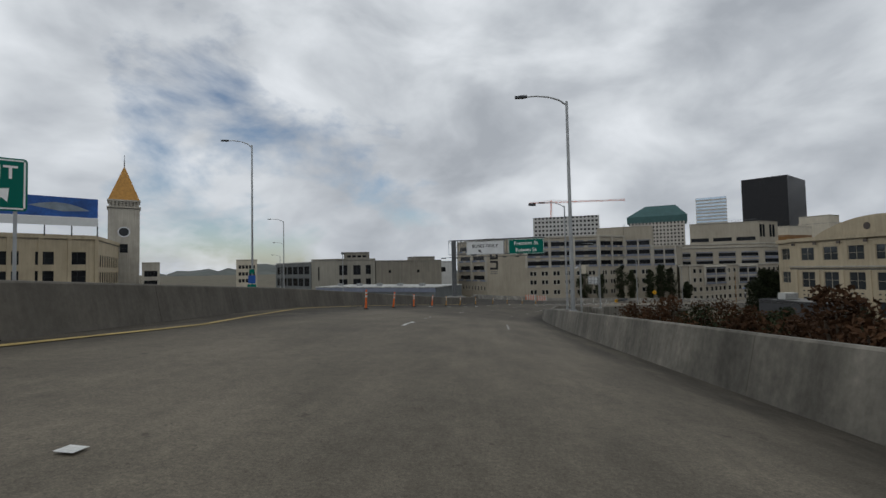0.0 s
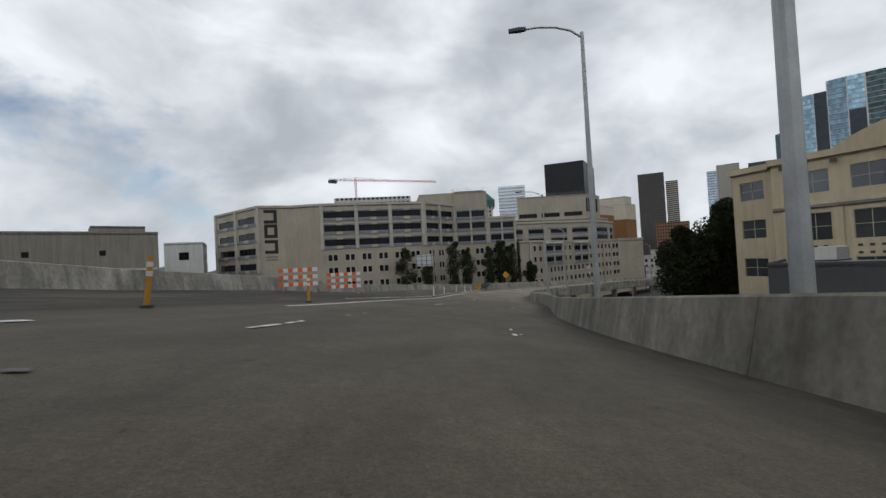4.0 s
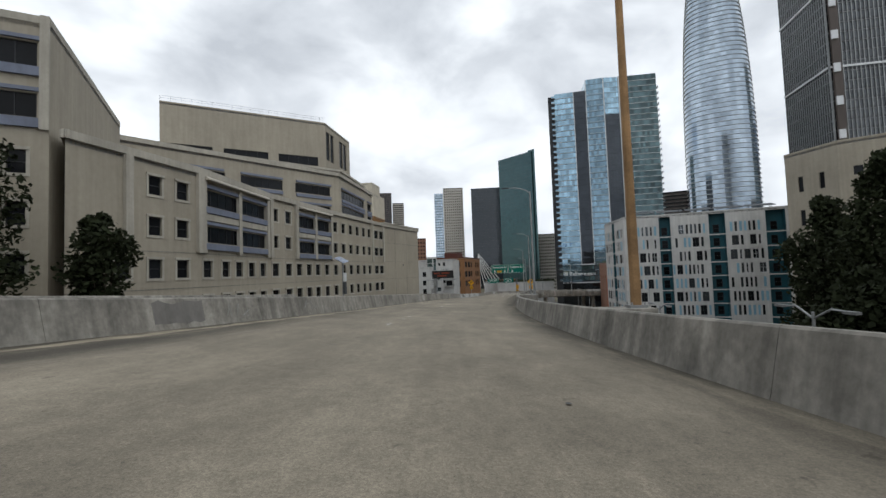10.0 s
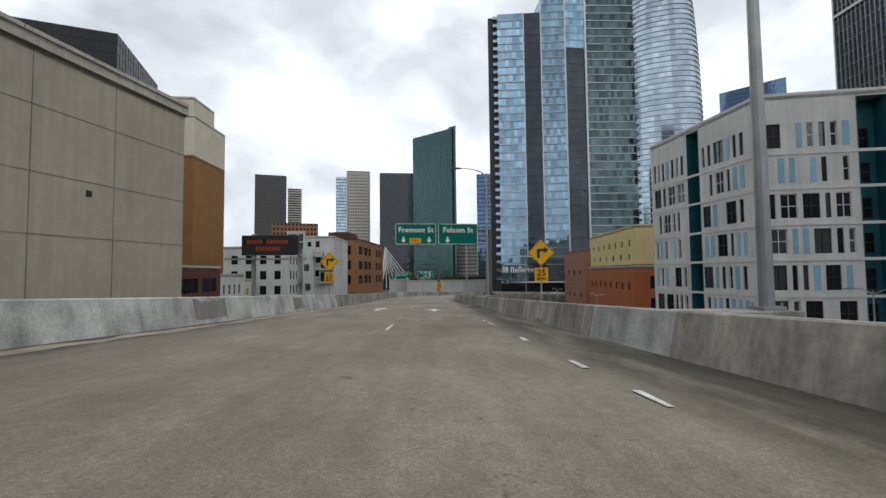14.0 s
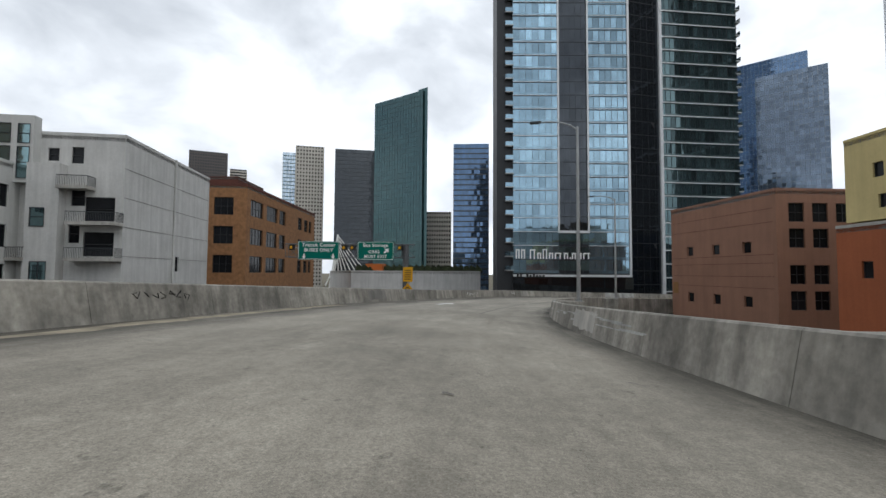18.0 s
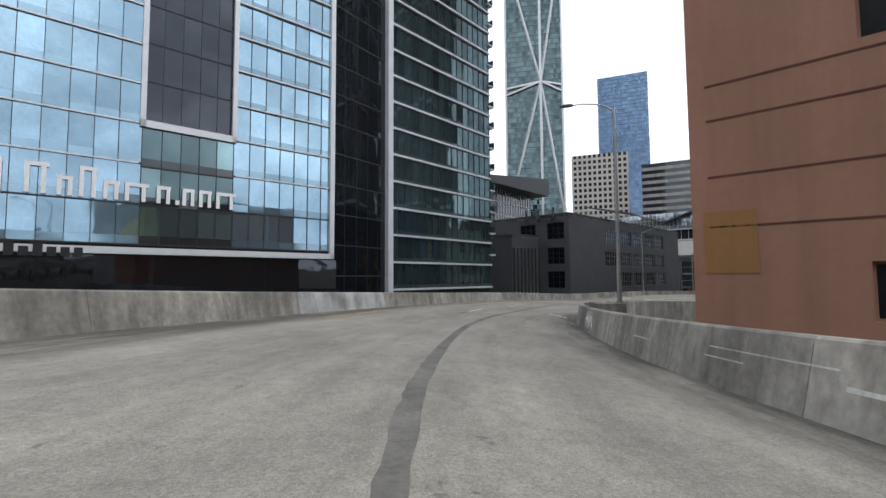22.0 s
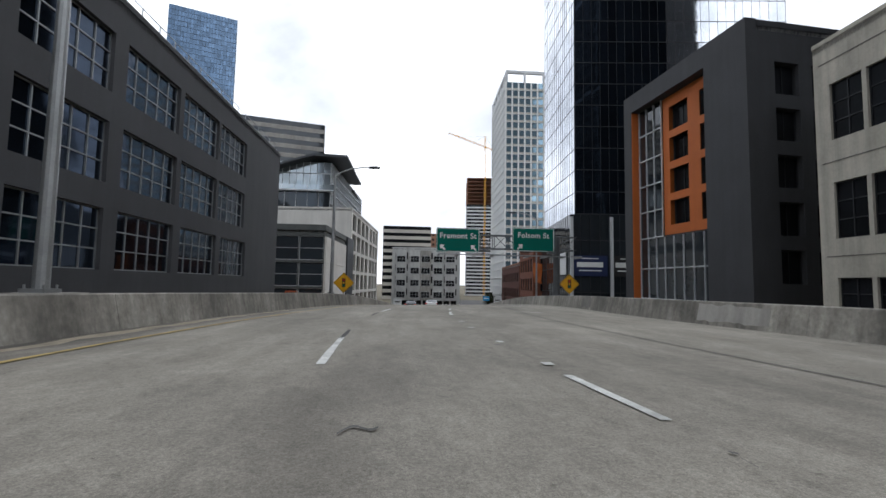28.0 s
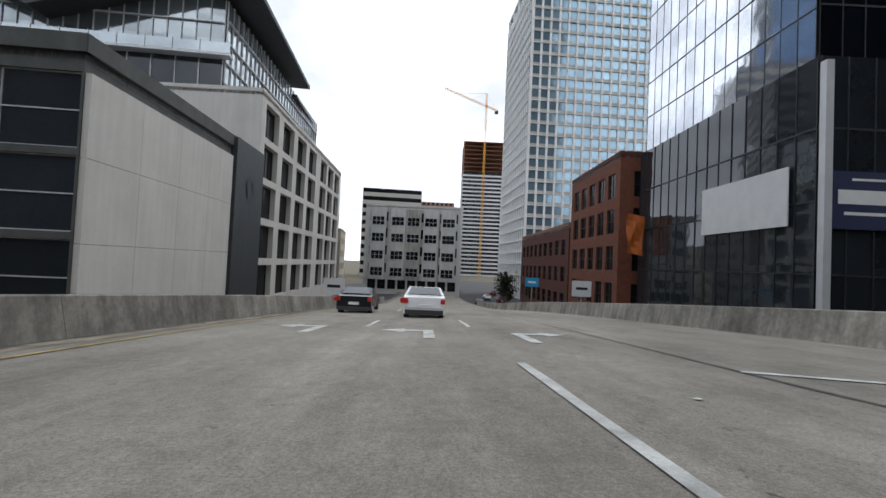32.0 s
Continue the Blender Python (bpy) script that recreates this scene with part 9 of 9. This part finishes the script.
scrawl(447, left_edge, -1, 12, LETTER, 4)
scrawl(460, left_edge, -1, 4, LETTER, 5)
scrawl(408, left_edge, -1, 7, INK, 6, 0.4, 0.65)
scrawl(486, right_edge, 1, 8, LETTER, 7)
scrawl(508, right_edge, 1, 7, LETTER, 9)
scrawl(549, right_edge, 1, 9, ORANGE, 8, 0.25, 0.7, 0.2)
for s, e, sg in ((236, left_edge, -1), (242, left_edge, -1), (304, right_edge, 1), (255, right_edge, 1), (190, right_edge, 1), (268, left_edge, -1)):
    scrawl(s, e, sg, 3, WHITEWASH, int(s), 0.15, 0.75, 0.5)

# streets under and beside the ramp
def street(name, x0, x1, y0, y1, label, step=10):
    mb = MB()
    nx, ny = max(1, round((x1 - x0) / step)), max(1, round((y1 - y0) / step))
    for i in range(nx):
        for j in range(ny):
            c = [(x0 + (x1 - x0) * (i + a) / nx, y0 + (y1 - y0) * (j + b) / ny) for a, b in ((0, 0), (1, 0), (1, 1), (0, 1))]
            mb.quad(*[(x, y, ground_z(x, y) + 0.06) for x, y in c])
    alone(name, mb, STREET, label, "street", kind="structure")


street("road_lower", 112, 330, 172, 214, "dark asphalt street and parking below the ramp")
street("road_junction", 372, 470, -140, 40, "dark asphalt junction at the foot of the ramp")
street("road_beyond", 230, 440, 262, 330, "dark asphalt street behind the inner parapet")
lot = random.Random(31)
for i in range(14):
    x, y = 132 + (i % 7) * 5.2, 186 + (i // 7) * 13 + lot.uniform(-0.5, 0.5)
    pc = (CARWHITE, CARBLACK, CARRED, CHARCOAL, GREY_ST)[lot.randrange(5)]
    nm = {CARWHITE: "white", CARBLACK: "black", CARRED: "dark red", CHARCOAL: "charcoal", GREY_ST: "silver"}[pc]
    car(0, 0, pc, nm + " saloon parked on the street below the ramp", at=pose(x, y, ground_z(x, y) + 0.06, 0, 0, 4 + lot.uniform(-4, 4)))
for i in range(6):
    x, y = 398 + (i % 2) * 4.2, 20 - i * 9
    pc = (CARWHITE, CARBLACK, CARRED)[i % 3]
    car(0, 0, pc, ("white", "black", "dark red")[i % 3] + " car waiting on the cross street", at=pose(x + 14, y, ground_z(x, y) + 0.06, 0, 0, 193))

# back of a wide guide board on a lamp post over the lower roadway
gb = thing("guide_sign", pose(64.2, 198.0, ground_z(64.2, 198.0), 0, 0, 0), "pale back of a wide guide board on a steel post", "road sign")
gz = ground_z(64.2, 198.0)
mb = MB()
mb.tube([(0, 0, -0.3), (0, 0, 41 - gz)], 0.17, 0.12, 10)
part("post", mb, METAL, gb, m=Matrix.Identity(4))
gm = pose(0.1, 0.3, 0, 0, 0, 98)
mb = MB()
mb.box(0, 0, 34.9 - gz, 8.6, 0.05, 38.1 - gz)
part("board", mb, SIGN_W, gb, m=gm)
for z in (35.3, 36.4, 37.6):
    mb = MB()
    mb.box(-0.2, 0.05, z - gz, 8.6, 0.17, z - gz + 0.12)
    part("rail", mb, GANTRY, gb, m=gm)
for k in range(4):
    mb = MB()
    mb.box(0.3 + k * 2.6, 0.17, 34.8 - gz, 0.45 + k * 2.6, 0.27, 38.2 - gz)
    part("stiffener", mb, GANTRY, gb, m=gm)
for sx, rz in ((-1, 20), (1, 20)):
    mb = MB()
    mb.tube([(0, 0, 40.6 - gz), (sx * 1.3, 0, 41.3 - gz), (sx * 3.0, 0, 41.5 - gz)], 0.06, 0.045, 8)
    mb.box(sx * 3.3 - 0.4, -0.14, 41.42 - gz, sx * 3.3 + 0.4, 0.14, 41.58 - gz)
    part("lamp_arm", mb, METAL, gb, m=pose(0, 0, 0, 0, 0, rz))

# roadside mast with a cabinet, a camera and a sensor
g = ground_z(18.6, 90.9)
ms = thing("camera_pole", pose(18.6, 90.9, g, 0, 0, -28), "grey roadside mast with a beige cabinet and a small camera", "camera pole")
mb = MB()
mb.tube([(0, 0, -0.5), (0, 0, 43.40 - g)], 0.2, 0.13, 12)
part("pole", mb, METAL, ms, m=Matrix.Identity(4))
mb = MB()
mb.box(0.2, -0.2, 41.60 - g, 0.95, 0.3, 43.15 - g)
cb = part("cabinet", mb, CREAM_BR, ms, "beige steel cabinet", m=Matrix.Identity(4))
mb = MB()
mb.box(-0.13, -0.13, 43.40 - g, 0.17, 0.17, 43.85 - g)
part("sensor", mb, DARKSTEEL, ms, m=Matrix.Identity(4))
mb = MB()
mb.box(-0.4, -0.12, -0.1, 0.2, 0.1, 0.12)
part("camera", mb, FRAME_W, ms, m=pose(-0.55, -0.1, 42.75 - g, 0, -28, 20))
mb = MB()
mb.tube([(-0.12, 0, 42.85 - g), (-0.4, -0.05, 42.82 - g)], 0.035, n=6)
mb.tube([(-0.3, 0, 42.65 - g), (-0.22, -0.05, 42.10 - g), (-0.1, -0.12, 41.40 - g)], 0.018, n=6)
mb.tube([(0.5, 0, 41.60 - g), (0.4, -0.1, 41.20 - g), (0.12, -0.12, 40.90 - g)], 0.018, n=6)
part("cable", mb, DARKSTEEL, ms, m=Matrix.Identity(4))
